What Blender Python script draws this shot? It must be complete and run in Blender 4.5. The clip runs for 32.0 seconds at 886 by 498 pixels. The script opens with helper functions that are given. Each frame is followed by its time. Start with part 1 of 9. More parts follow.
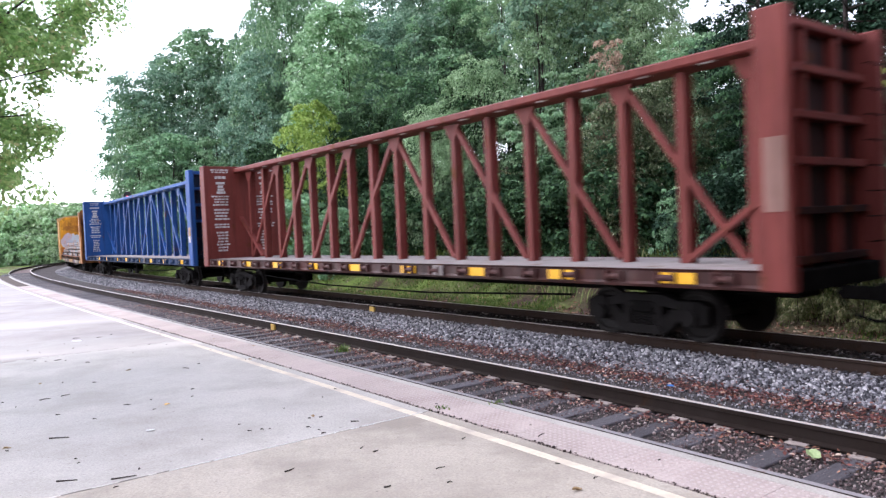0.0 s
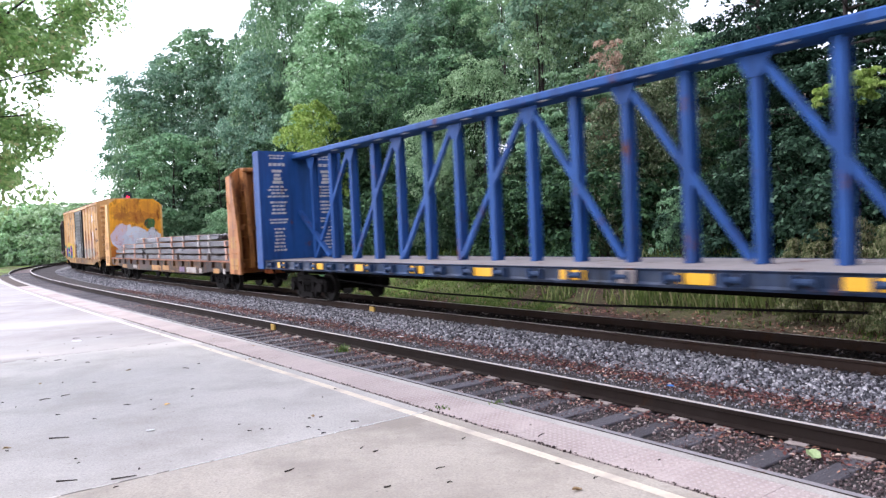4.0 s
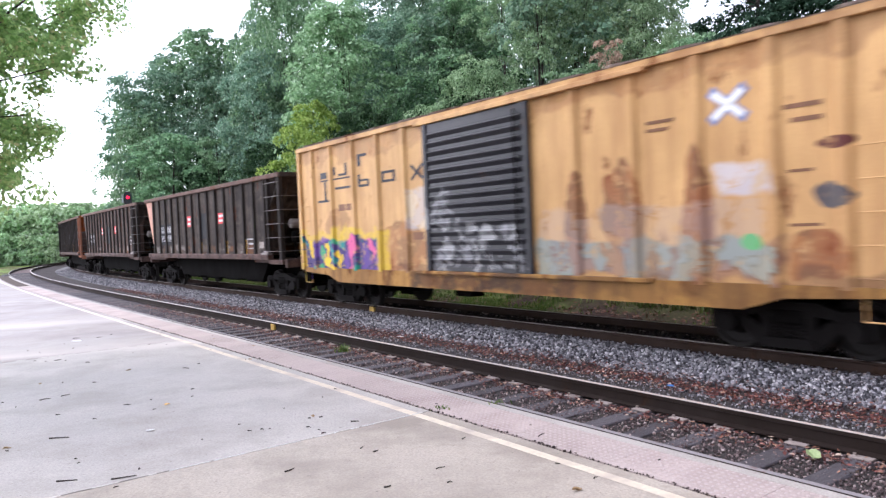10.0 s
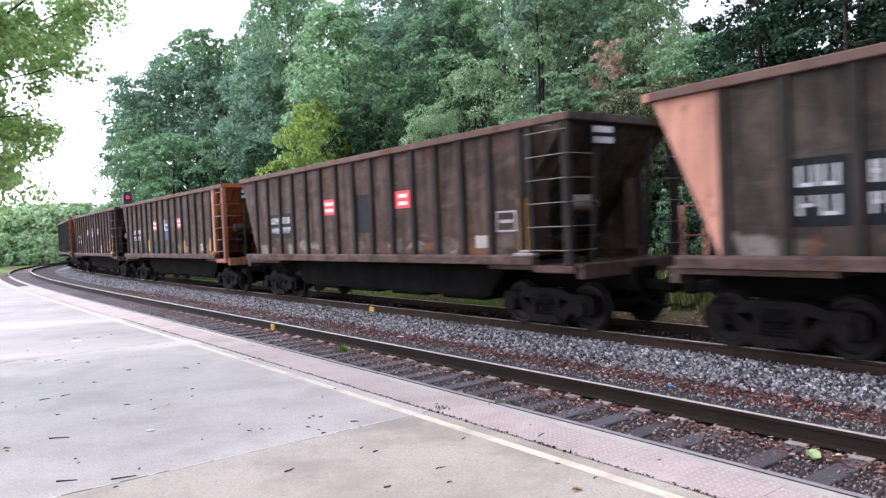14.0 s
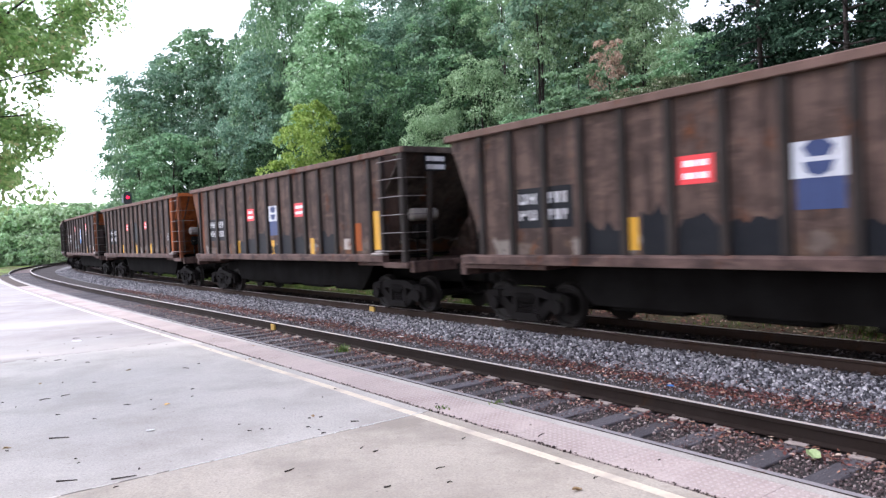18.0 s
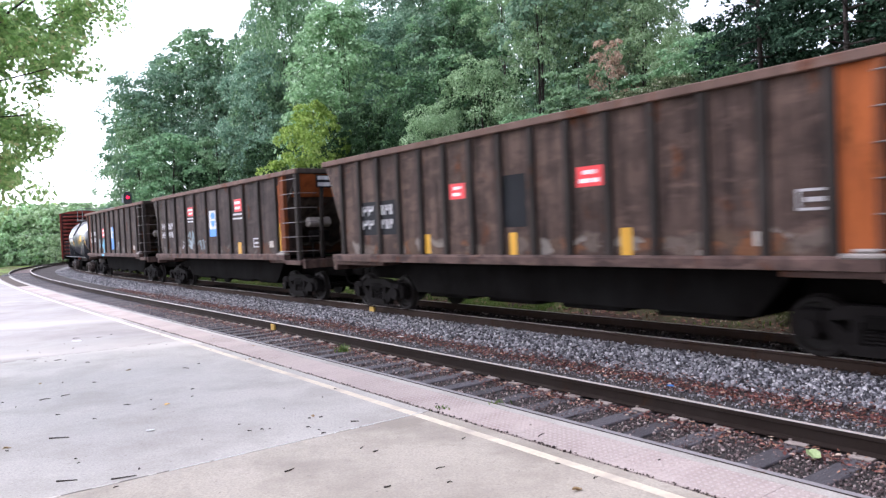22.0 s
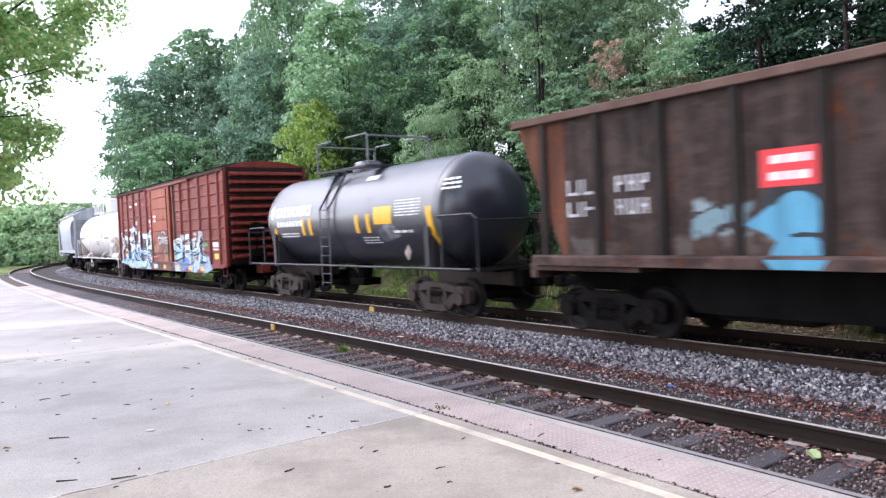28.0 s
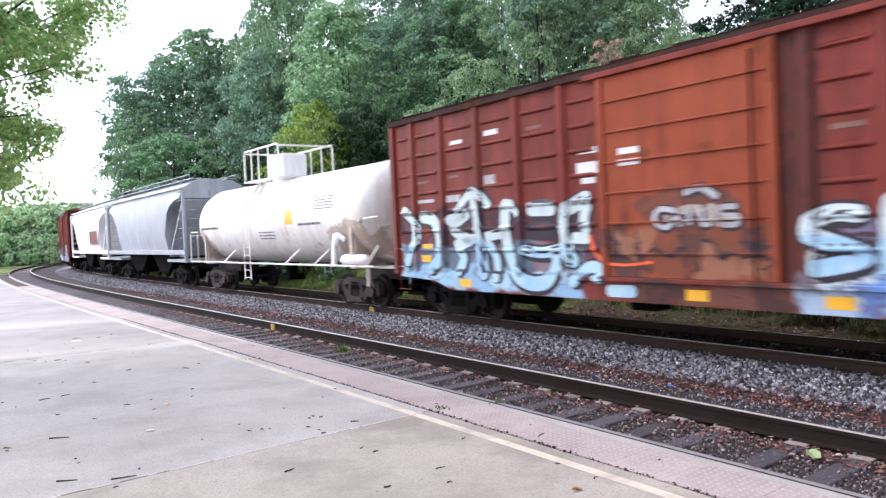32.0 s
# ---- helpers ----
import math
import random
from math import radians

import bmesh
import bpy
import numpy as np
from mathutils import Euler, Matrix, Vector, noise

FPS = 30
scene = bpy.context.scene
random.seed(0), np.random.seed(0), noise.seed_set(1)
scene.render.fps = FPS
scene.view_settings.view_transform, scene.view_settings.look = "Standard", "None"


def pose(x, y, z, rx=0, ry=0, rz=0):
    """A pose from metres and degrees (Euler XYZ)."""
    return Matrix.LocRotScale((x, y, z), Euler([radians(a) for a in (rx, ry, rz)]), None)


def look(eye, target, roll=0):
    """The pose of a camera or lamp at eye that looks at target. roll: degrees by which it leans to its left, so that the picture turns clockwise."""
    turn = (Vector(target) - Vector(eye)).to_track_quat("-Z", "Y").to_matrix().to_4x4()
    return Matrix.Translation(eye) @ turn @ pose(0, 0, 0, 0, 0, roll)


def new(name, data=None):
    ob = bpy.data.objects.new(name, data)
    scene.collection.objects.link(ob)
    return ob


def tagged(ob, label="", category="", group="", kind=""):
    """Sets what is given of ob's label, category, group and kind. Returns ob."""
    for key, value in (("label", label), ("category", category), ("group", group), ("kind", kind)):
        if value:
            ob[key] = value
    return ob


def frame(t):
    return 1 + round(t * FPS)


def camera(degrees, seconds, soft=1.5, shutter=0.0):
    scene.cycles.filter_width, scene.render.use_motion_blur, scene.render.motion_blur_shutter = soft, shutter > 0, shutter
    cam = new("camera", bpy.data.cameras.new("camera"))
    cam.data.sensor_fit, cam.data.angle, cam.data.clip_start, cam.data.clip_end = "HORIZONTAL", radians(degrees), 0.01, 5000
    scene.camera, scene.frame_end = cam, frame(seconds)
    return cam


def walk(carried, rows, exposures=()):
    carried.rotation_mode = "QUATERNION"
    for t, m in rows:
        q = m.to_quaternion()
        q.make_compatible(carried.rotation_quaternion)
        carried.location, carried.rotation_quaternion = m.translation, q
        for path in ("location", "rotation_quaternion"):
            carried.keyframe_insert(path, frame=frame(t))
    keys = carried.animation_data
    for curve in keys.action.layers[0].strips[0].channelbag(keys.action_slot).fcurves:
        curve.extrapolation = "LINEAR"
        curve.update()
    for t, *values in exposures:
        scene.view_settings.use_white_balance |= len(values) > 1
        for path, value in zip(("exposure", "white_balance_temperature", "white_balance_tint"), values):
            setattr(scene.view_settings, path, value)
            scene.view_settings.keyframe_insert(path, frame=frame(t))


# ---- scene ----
CLIP = 32.0
EYE = Vector((0.0, 0.0, 2.0194))
PITCH = -0.028557
cam = camera(63.2, CLIP, soft=1.35, shutter=0.6)
VIEW = look(EYE, EYE + Vector((0.0, math.cos(PITCH), math.sin(PITCH))), -2.532)
walk(cam, [(0.0, VIEW), (CLIP, VIEW)], exposures=[(t, e, 5950, 20) for t, e in ((0.0, 0.43), (9.2, 0.43), (10.0, 0.33), (11.0, 0.25), (12.0, 0.34), (13.0, 0.41), (30.0, 0.43), (31.0, 0.37), (CLIP, 0.31))])

# ---- light: a bright hazy sky, the sun spread by thin cloud ----
SUN_AZ = radians(-72)     # clockwise from +y
SUN_EL = radians(45)
world = bpy.data.worlds.new("sky")
scene.world = world
world.use_nodes = True
wn = world.node_tree.nodes
wl = world.node_tree.links
for n in list(wn):
    wn.remove(n)
w_out = wn.new("ShaderNodeOutputWorld")
w_bg = wn.new("ShaderNodeBackground")
w_sky = wn.new("ShaderNodeTexSky")
w_sky.sky_type = "NISHITA"
w_sky.sun_disc = False
w_sky.sun_elevation = SUN_EL
w_sky.sun_rotation = SUN_AZ
w_sky.altitude = 100
w_sky.air_density = 1.0
w_sky.dust_density = 1.5
w_sky.ozone_density = 1.0
w_hsv = wn.new("ShaderNodeHueSaturation")
w_hsv.inputs["Saturation"].default_value = 0.22
w_hsv.inputs["Value"].default_value = 2.7
wl.new(w_sky.outputs[0], w_hsv.inputs["Color"])
wl.new(w_hsv.outputs[0], w_bg.inputs[0])
w_bg.inputs[1].default_value = 0.15
wl.new(w_bg.outputs[0], w_out.inputs[0])

sun_data = bpy.data.lights.new("sun", "SUN")
sun_data.energy = 0.7
sun_data.angle = radians(60)
sun_data.color = (1.0, 0.93, 0.84)
sun = new("sun", sun_data)
sun_dir = Vector((math.sin(SUN_AZ) * math.cos(SUN_EL), math.cos(SUN_AZ) * math.cos(SUN_EL), math.sin(SUN_EL)))
sun.matrix_world = look(sun_dir * 60, (0, 0, 0))


# ---- building blocks ----
class Build:
    """Collects faces for one mesh."""

    def __init__(self):
        self.v, self.f = [], []

    def add(self, verts, faces):
        n = len(self.v)
        self.v.extend(tuple(p) for p in verts)
        self.f.extend(tuple(n + i for i in f) for f in faces)
        return self

    def box(self, x0, x1, y0, y1, z0, z1, b=0.0, m=None):
        """A box, with chamfered edges where b is given."""
        if b <= 0:
            vs = [(x, y, z) for x in (x0, x1) for y in (y0, y1) for z in (z0, z1)]
            fs = [(0, 1, 3, 2), (4, 6, 7, 5), (0, 4, 5, 1), (2, 3, 7, 6), (0, 2, 6, 4), (1, 5, 7, 3)]
        else:
            b = min(b, 0.45 * min(abs(x1 - x0), abs(y1 - y0), abs(z1 - z0)))
            X, Y, Z = (x0, x1), (y0, y1), (z0, z1)
            vs, ix = [], {}
            for i in (0, 1):
                for j in (0, 1):
                    for k in (0, 1):
                        sx, sy, sz = (b if i == 0 else -b), (b if j == 0 else -b), (b if k == 0 else -b)
                        for a, p in enumerate(((X[i], Y[j] + sy, Z[k] + sz), (X[i] + sx, Y[j], Z[k] + sz), (X[i] + sx, Y[j] + sy, Z[k]))):
                            ix[i, j, k, a] = len(vs)
                            vs.append(p)
            fs = []
            q = ((0, 0), (1, 0), (1, 1), (0, 1))
            for e in (0, 1):
                fs.append(tuple(ix[e, j, k, 0] for j, k in q))
                fs.append(tuple(ix[j, e, k, 1] for j, k in q))
                fs.append(tuple(ix[j, k, e, 2] for j, k in q))
            for j in (0, 1):
                for k in (0, 1):
                    fs.append((ix[0, j, k, 1], ix[1, j, k, 1], ix[1, j, k, 2], ix[0, j, k, 2]))
                    fs.append((ix[j, 0, k, 0], ix[j, 1, k, 0], ix[j, 1, k, 2], ix[j, 0, k, 2]))
                    fs.append((ix[j, k, 0, 0], ix[j, k, 1, 0], ix[j, k, 1, 1], ix[j, k, 0, 1]))
            for i in (0, 1):
                for j in (0, 1):
                    for k in (0, 1):
                        fs.append(tuple(ix[i, j, k, a] for a in range(3)))
        if m is not None:
            vs = [m @ Vector(p) for p in vs]
        return self.add(vs, fs)

    def prism(self, pts, y0, y1, axis="y", m=None):
        """A polygon pulled out along an axis: its points are (x, z) for y, (y, z) for x, (x, y) for z."""
        n = len(pts)
        def at(p, d):
            return (p[0], d, p[1]) if axis == "y" else (d, p[0], p[1]) if axis == "x" else (p[0], p[1], d)
        vs = [at(p, y0) for p in pts] + [at(p, y1) for p in pts]
        if m is not None:
            vs = [m @ Vector(p) for p in vs]
        fs = [tuple(range(n)), tuple(range(2 * n - 1, n - 1, -1))]
        fs += [(i, n + i, n + (i + 1) % n, (i + 1) % n) for i in range(n)]
        return self.add(vs, fs)

    def tube(self, path, r, n=8, r1=None, cap=True):
        """A round bar along a line of points; r1: the radius at its end."""
        path = [Vector(p) for p in path]
        k, vs, fs = len(path), [], []
        for i, p in enumerate(path):
            d = (path[min(i + 1, k - 1)] - path[max(i - 1, 0)]).normalized()
            u = d.cross(Vector((0, 0, 1)))
            if u.length < 0.1:
                u = d.cross(Vector((0, 1, 0)))
            u.normalize()
            w = d.cross(u)
            rr = r if r1 is None else r + (r1 - r) * i / max(1, k - 1)
            vs += [p + (u * math.cos(2 * math.pi * j / n) + w * math.sin(2 * math.pi * j / n)) * rr for j in range(n)]
        for i in range(k - 1):
            fs += [(i * n + j, i * n + (j + 1) % n, (i + 1) * n + (j + 1) % n, (i + 1) * n + j) for j in range(n)]
        if cap:
            fs += [tuple(range(n))[::-1], tuple((k - 1) * n + j for j in range(n))]
        return self.add(vs, fs)

    def bar(self, p, q, w, h, up=(0, 0, 1)):
        """A flat or square bar between two points."""
        p, q = Vector(p), Vector(q)
        d = (q - p).normalized()
        side = d.cross(Vector(up)).normalized() * w / 2
        top = side.cross(d).normalized() * h / 2
        vs = [a + s * side + t * top for a in (p, q) for s, t in ((-1, -1), (1, -1), (1, 1), (-1, 1))]
        return self.add(vs, [(0, 3, 2, 1), (4, 5, 6, 7), (0, 1, 5, 4), (1, 2, 6, 5), (2, 3, 7, 6), (3, 0, 4, 7)])

    def turned(self, prof, n=24, axis="x", c=(0, 0, 0), caps=True):
        """A profile of (along, radius) turned about an axis through c."""
        vs, fs, k = [], [], len(prof)
        for a, r in prof:
            for j in range(n):
                t = 2 * math.pi * j / n
                o = (a, r * math.cos(t), r * math.sin(t)) if axis == "x" else (r * math.cos(t), a, r * math.sin(t)) if axis == "y" else (r * math.cos(t), r * math.sin(t), a)
                vs.append((c[0] + o[0], c[1] + o[1], c[2] + o[2]))
        for i in range(k - 1):
            fs += [(i * n + j, i * n + (j + 1) % n, (i + 1) * n + (j + 1) % n, (i + 1) * n + j) for j in range(n)]
        if caps:
            fs += [tuple(range(n))[::-1], tuple((k - 1) * n + j for j in range(n))]
        return self.add(vs, fs)

    def mesh(self, name, mat, smooth=None):
        me = bpy.data.meshes.new(name)
        me.from_pydata(self.v, [], self.f)
        bm = bmesh.new()
        bm.from_mesh(me)
        bmesh.ops.recalc_face_normals(bm, faces=bm.faces)
        bm.to_mesh(me)
        bm.free()
        if smooth:
            me.shade_smooth()
            me.set_sharp_from_angle(angle=radians(smooth))
        me.materials.append(mat)
        return me


def part(name, b, material, parent=None, label="", smooth=None, m=None):
    me = b if isinstance(b, bpy.types.Mesh) else b.mesh(name, material, smooth)
    ob = new(name, me)
    ob.parent = parent
    if m is not None:
        ob.matrix_basis = m
    if label:
        tagged(ob, label)
    return ob


def thing(name, label, category, group="", kind=""):
    return tagged(new(name), label, category, group, kind)


# ---- the line of the tracks: s runs along the near track, away from the platform's end ----
LINE_S = np.arange(-300.0, 420.0, 0.5)


def line_bend(s):
    k = -0.0011725 + 0.0058502 * np.clip(s / 60, 0, 1) + 0.011331 * np.clip((s - 50) / 30, 0, 1)
    k = k * np.clip((s + 40) / 20, 0, 1)
    return k + (0.004 - k) * np.clip((s - 92) / 20, 0, 1)


def line_make():
    k = line_bend(LINE_S)
    a = np.concatenate([[0], np.cumsum((k[1:] + k[:-1]) / 4)])
    a += 0.928783 - np.interp(0, LINE_S, a)
    dx, dy = -np.cos(a), np.sin(a)
    x = np.concatenate([[0], np.cumsum((dx[1:] + dx[:-1]) / 4)])
    y = np.concatenate([[0], np.cumsum((dy[1:] + dy[:-1]) / 4)])
    return x - np.interp(0, LINE_S, x) - 0.14176, y - np.interp(0, LINE_S, y) + 10.36823, a


LINE_X, LINE_Y, LINE_A = line_make()
FAR = 4.6728               # the far track's centre, from the near one's
FAR_Z = 0.043
TIE_Z = -0.19


def on_line(s, off=0.0, z=0.0):
    """The point at s along the line, off metres away from the platform."""
    x, y, a = np.interp(s, LINE_S, LINE_X), np.interp(s, LINE_S, LINE_Y), np.interp(s, LINE_S, LINE_A)
    return Vector((x + off * math.sin(a), y + off * math.cos(a), z))


def line_turn(s):
    """The turn about z that lays local x along growing s, local y towards the platform."""
    a = float(np.interp(s, LINE_S, LINE_A))
    return math.pi - a


def from_line(px, py):
    """Arrays of s and off for arrays of points."""
    px, py = np.asarray(px, float).ravel(), np.asarray(py, float).ravel()
    s, o = np.empty(len(px)), np.empty(len(px))
    m = (LINE_S > -60) & (LINE_S < 130)
    X, Y, A, S = LINE_X[m][::2], LINE_Y[m][::2], LINE_A[m][::2], LINE_S[m][::2]
    for i in range(0, len(px), 4000):
        dx, dy = px[i:i + 4000, None] - X[None], py[i:i + 4000, None] - Y[None]
        j = np.argmin(dx * dx + dy * dy, 1)
        r = np.arange(len(j))
        s[i:i + 4000] = S[j]
        o[i:i + 4000] = dx[r, j] * np.sin(A[j]) + dy[r, j] * np.cos(A[j])
    return s, o


# ---- materials ----
def material(name, color=(0.5, 0.5, 0.5), rough=0.6, metal=0.0):
    m = bpy.data.materials.new(name)
    m.use_nodes = True
    p = m.node_tree.nodes["Principled BSDF"]
    p.inputs["Base Color"].default_value = (*color, 1)
    p.inputs["Roughness"].default_value = rough
    p.inputs["Specular IOR Level"].default_value = 0.3
    p.inputs["Metallic"].default_value = metal
    return m, m.node_tree.nodes, m.node_tree.links, p


def node(nt, kind, **sets):
    n = nt.new(kind)
    for k, v in sets.items():
        n.inputs[k.replace("_", " ")].default_value = v
    return n


def coords(nt, ln, scale=(1, 1, 1), geometry=False):
    """Real-size coordinates of the thing, or of the place."""
    if geometry:
        out = nt.new("ShaderNodeNewGeometry").outputs["Position"]
    else:
        out = nt.new("ShaderNodeTexCoord").outputs["Object"]
    mp = nt.new("ShaderNodeMapping")
    mp.inputs["Scale"].default_value = scale
    ln.new(out, mp.inputs["Vector"])
    return mp.outputs[0]


def noise_mask(nt, ln, vec, scale, lo, hi, detail=6.0, rough=0.6):
    n = node(nt, "ShaderNodeTexNoise", Scale=scale, Detail=detail, Roughness=rough)
    ln.new(vec, n.inputs["Vector"])
    r = nt.new("ShaderNodeMapRange")
    r.inputs["From Min"].default_value, r.inputs["From Max"].default_value = lo, hi
    ln.new(n.outputs["Fac"], r.inputs["Value"])
    return r.outputs[0]


def mixed(nt, ln, fac, a, b):
    x = nt.new("ShaderNodeMix")
    x.data_type = "RGBA"
    for sock, val in ((x.inputs[6], a), (x.inputs[7], b)):
        if isinstance(val, tuple):
            sock.default_value = (*val, 1)
        else:
            ln.new(val, sock)
    if isinstance(fac, float):
        x.inputs[0].default_value = fac
    else:
        ln.new(fac, x.inputs[0])
    return x.outputs[2]


def bumped(nt, ln, p, height, strength=0.3, dist=0.01):
    b = nt.new("ShaderNodeBump")
    b.inputs["Strength"].default_value, b.inputs["Distance"].default_value = strength, dist
    ln.new(height, b.inputs["Height"])
    ln.new(b.outputs[0], p.inputs["Normal"])


def times(nt, ln, a, b):
    x = nt.new("ShaderNodeMath")
    x.operation = "MULTIPLY"
    for sock, val in ((x.inputs[0], a), (x.inputs[1], b)):
        if isinstance(val, float):
            sock.default_value = val
        else:
            ln.new(val, sock)
    return x.outputs[0]


def ranged(nt, ln, v, lo, hi, a=0.0, b=1.0):
    r = nt.new("ShaderNodeMapRange")
    for key, val in (("From Min", lo), ("From Max", hi), ("To Min", a), ("To Max", b)):
        r.inputs[key].default_value = val
    ln.new(v, r.inputs["Value"])
    return r.outputs[0]


def sprayed(nt, ln, base, axis, x0, x1, z0, z1, scale, cover, colors, line=(0.02, 0.02, 0.03), line_w=0.035, wild=0.25, oval=False):
    """Spray paint over a region of a side: warped cells of flat colour with dark outlines and a ragged edge."""
    v = coords(nt, ln)
    warp = node(nt, "ShaderNodeTexNoise", Scale=1.6, Detail=3.0)
    ln.new(v, warp.inputs["Vector"])
    add = nt.new("ShaderNodeVectorMath")
    add.operation = "MULTIPLY_ADD"
    add.inputs[1].default_value = (wild * 2, wild * 2, wild * 2)
    ln.new(warp.outputs["Color"], add.inputs[0])
    ln.new(v, add.inputs[2])
    sep = nt.new("ShaderNodeSeparateXYZ")
    ln.new(add.outputs[0], sep.inputs[0])
    x, z = sep.outputs[axis], sep.outputs[2]
    x0, x1, z0, z1 = x0 + wild, x1 + wild, z0 + wild, z1 + wild
    e = 0.04
    m = times(nt, ln, ranged(nt, ln, x, x0 - e, x0 + e), ranged(nt, ln, x, x1 + e, x1 - e))
    m = times(nt, ln, m, times(nt, ln, ranged(nt, ln, z, z0 - e, z0 + e), ranged(nt, ln, z, z1 + e, z1 - e)))
    if oval:
        q = nt.new("ShaderNodeCombineXYZ")
        ln.new(ranged(nt, ln, x, x0, x1, -1.0, 1.0), q.inputs[0])
        ln.new(ranged(nt, ln, z, z0, z1, -1.0, 1.0), q.inputs[1])
        h = nt.new("ShaderNodeVectorMath")
        h.operation = "LENGTH"
        ln.new(q.outputs[0], h.inputs[0])
        m = ranged(nt, ln, h.outputs["Value"], 1.0, 0.93)
    m = times(nt, ln, times(nt, ln, m, cover), noise_mask(nt, ln, v, 5.0, 0.30, 0.46, 7.0, 0.7))
    flat = nt.new("ShaderNodeCombineXYZ")
    fine = node(nt, "ShaderNodeTexNoise", Scale=4.5, Detail=2.0)
    ln.new(v, fine.inputs["Vector"])
    off = nt.new("ShaderNodeMath")
    off.operation = "MULTIPLY_ADD"
    off.inputs[1].default_value = 0.55
    ln.new(fine.outputs["Fac"], off.inputs[0])
    ln.new(x, off.inputs[2])
    ln.new(off.outputs[0], flat.inputs[0])
    ln.new(times(nt, ln, z, 0.55), flat.inputs[1])
    cell = node(nt, "ShaderNodeTexVoronoi", Scale=scale, Randomness=1.0)
    edge = node(nt, "ShaderNodeTexVoronoi", Scale=scale, Randomness=1.0)
    edge.feature = "DISTANCE_TO_EDGE"
    for n in (cell, edge):
        ln.new(flat.outputs[0], n.inputs["Vector"])
    sc = nt.new("ShaderNodeSeparateColor")
    ln.new(cell.outputs["Color"], sc.inputs[0])
    r = nt.new("ShaderNodeValToRGB")
    r.color_ramp.interpolation = "CONSTANT"
    el = r.color_ramp.elements
    while len(el) < len(colors):
        el.new(0.5)
    for i, (k, c) in enumerate(zip(el, colors)):
        k.position, k.color = i / len(colors), (*c, 1)
    ln.new(sc.outputs[0], r.inputs[0])
    c = mixed(nt, ln, ranged(nt, ln, edge.outputs["Distance"], line_w, line_w * 0.6), r.outputs[0], line)
    return mixed(nt, ln, m, base, c)


def paint(name, color, dark=None, rust=0.3, streak=0.5, rough=0.55, rust_color=(0.16, 0.055, 0.02), patch=None, patch_amount=0.0, tags=(), spec=0.3, mottle=0.0):
    """Weathered paint on steel: faded patches, streaks that run down, rust spots, fine grain."""
    m, nt, ln, p = material(name, color, rough)
    p.inputs["Specular IOR Level"].default_value = spec
    dark = dark or tuple(c * 0.45 for c in color)
    flat = coords(nt, ln)
    tall = coords(nt, ln, (1.0, 1.0, 0.12))
    c = mixed(nt, ln, noise_mask(nt, ln, flat, 0.9, 0.35, 0.75), color, tuple(min(1, x * 1.18 + 0.01) for x in color))
    if patch:
        c = mixed(nt, ln, times(nt, ln, noise_mask(nt, ln, flat, 0.55, 0.5, 0.62, 5.0), patch_amount), c, patch)
    c = mixed(nt, ln, times(nt, ln, noise_mask(nt, ln, coords(nt, ln, (1.0, 1.0, 0.6)), 0.45, 0.44, 0.66, 5.0), streak * 0.55), c, dark)
    c = mixed(nt, ln, times(nt, ln, noise_mask(nt, ln, tall, 3.2, 0.44, 0.64, 8.0, 0.7), streak), c, dark)
    if mottle:
        c = mixed(nt, ln, times(nt, ln, noise_mask(nt, ln, coords(nt, ln, (0.7, 1.0, 1.3)), 2.4, 0.47, 0.60, 6.0), mottle), c, dark)
        c = mixed(nt, ln, times(nt, ln, noise_mask(nt, ln, coords(nt, ln, (0.6, 1.0, 1.5)), 3.1, 0.54, 0.66, 6.0), mottle), c, tuple(min(1, x * 1.5) for x in color))
    rm = noise_mask(nt, ln, coords(nt, ln, (1.0, 1.0, 0.5)), 2.2, 0.66 - 0.22 * rust, 0.74 - 0.16 * rust, 9.0, 0.68)
    c = mixed(nt, ln, rm, c, mixed(nt, ln, noise_mask(nt, ln, flat, 14.0, 0.3, 0.7), rust_color, tuple(x * 0.4 for x in rust_color)))
    c = mixed(nt, ln, times(nt, ln, noise_mask(nt, ln, flat, 40.0, 0.4, 0.8), 0.25), c, dark)
    for tag in tags:
        c = sprayed(nt, ln, c, *tag)
    ln.new(c, p.inputs["Base Color"])
    r = nt.new("ShaderNodeMapRange")
    r.inputs["To Min"].default_value, r.inputs["To Max"].default_value = rough, 0.9
    ln.new(rm, r.inputs["Value"])
    ln.new(r.outputs[0], p.inputs["Roughness"])
    bumped(nt, ln, p, noise_mask(nt, ln, flat, 25.0, 0.2, 0.8), 0.25, 0.004)
    return m


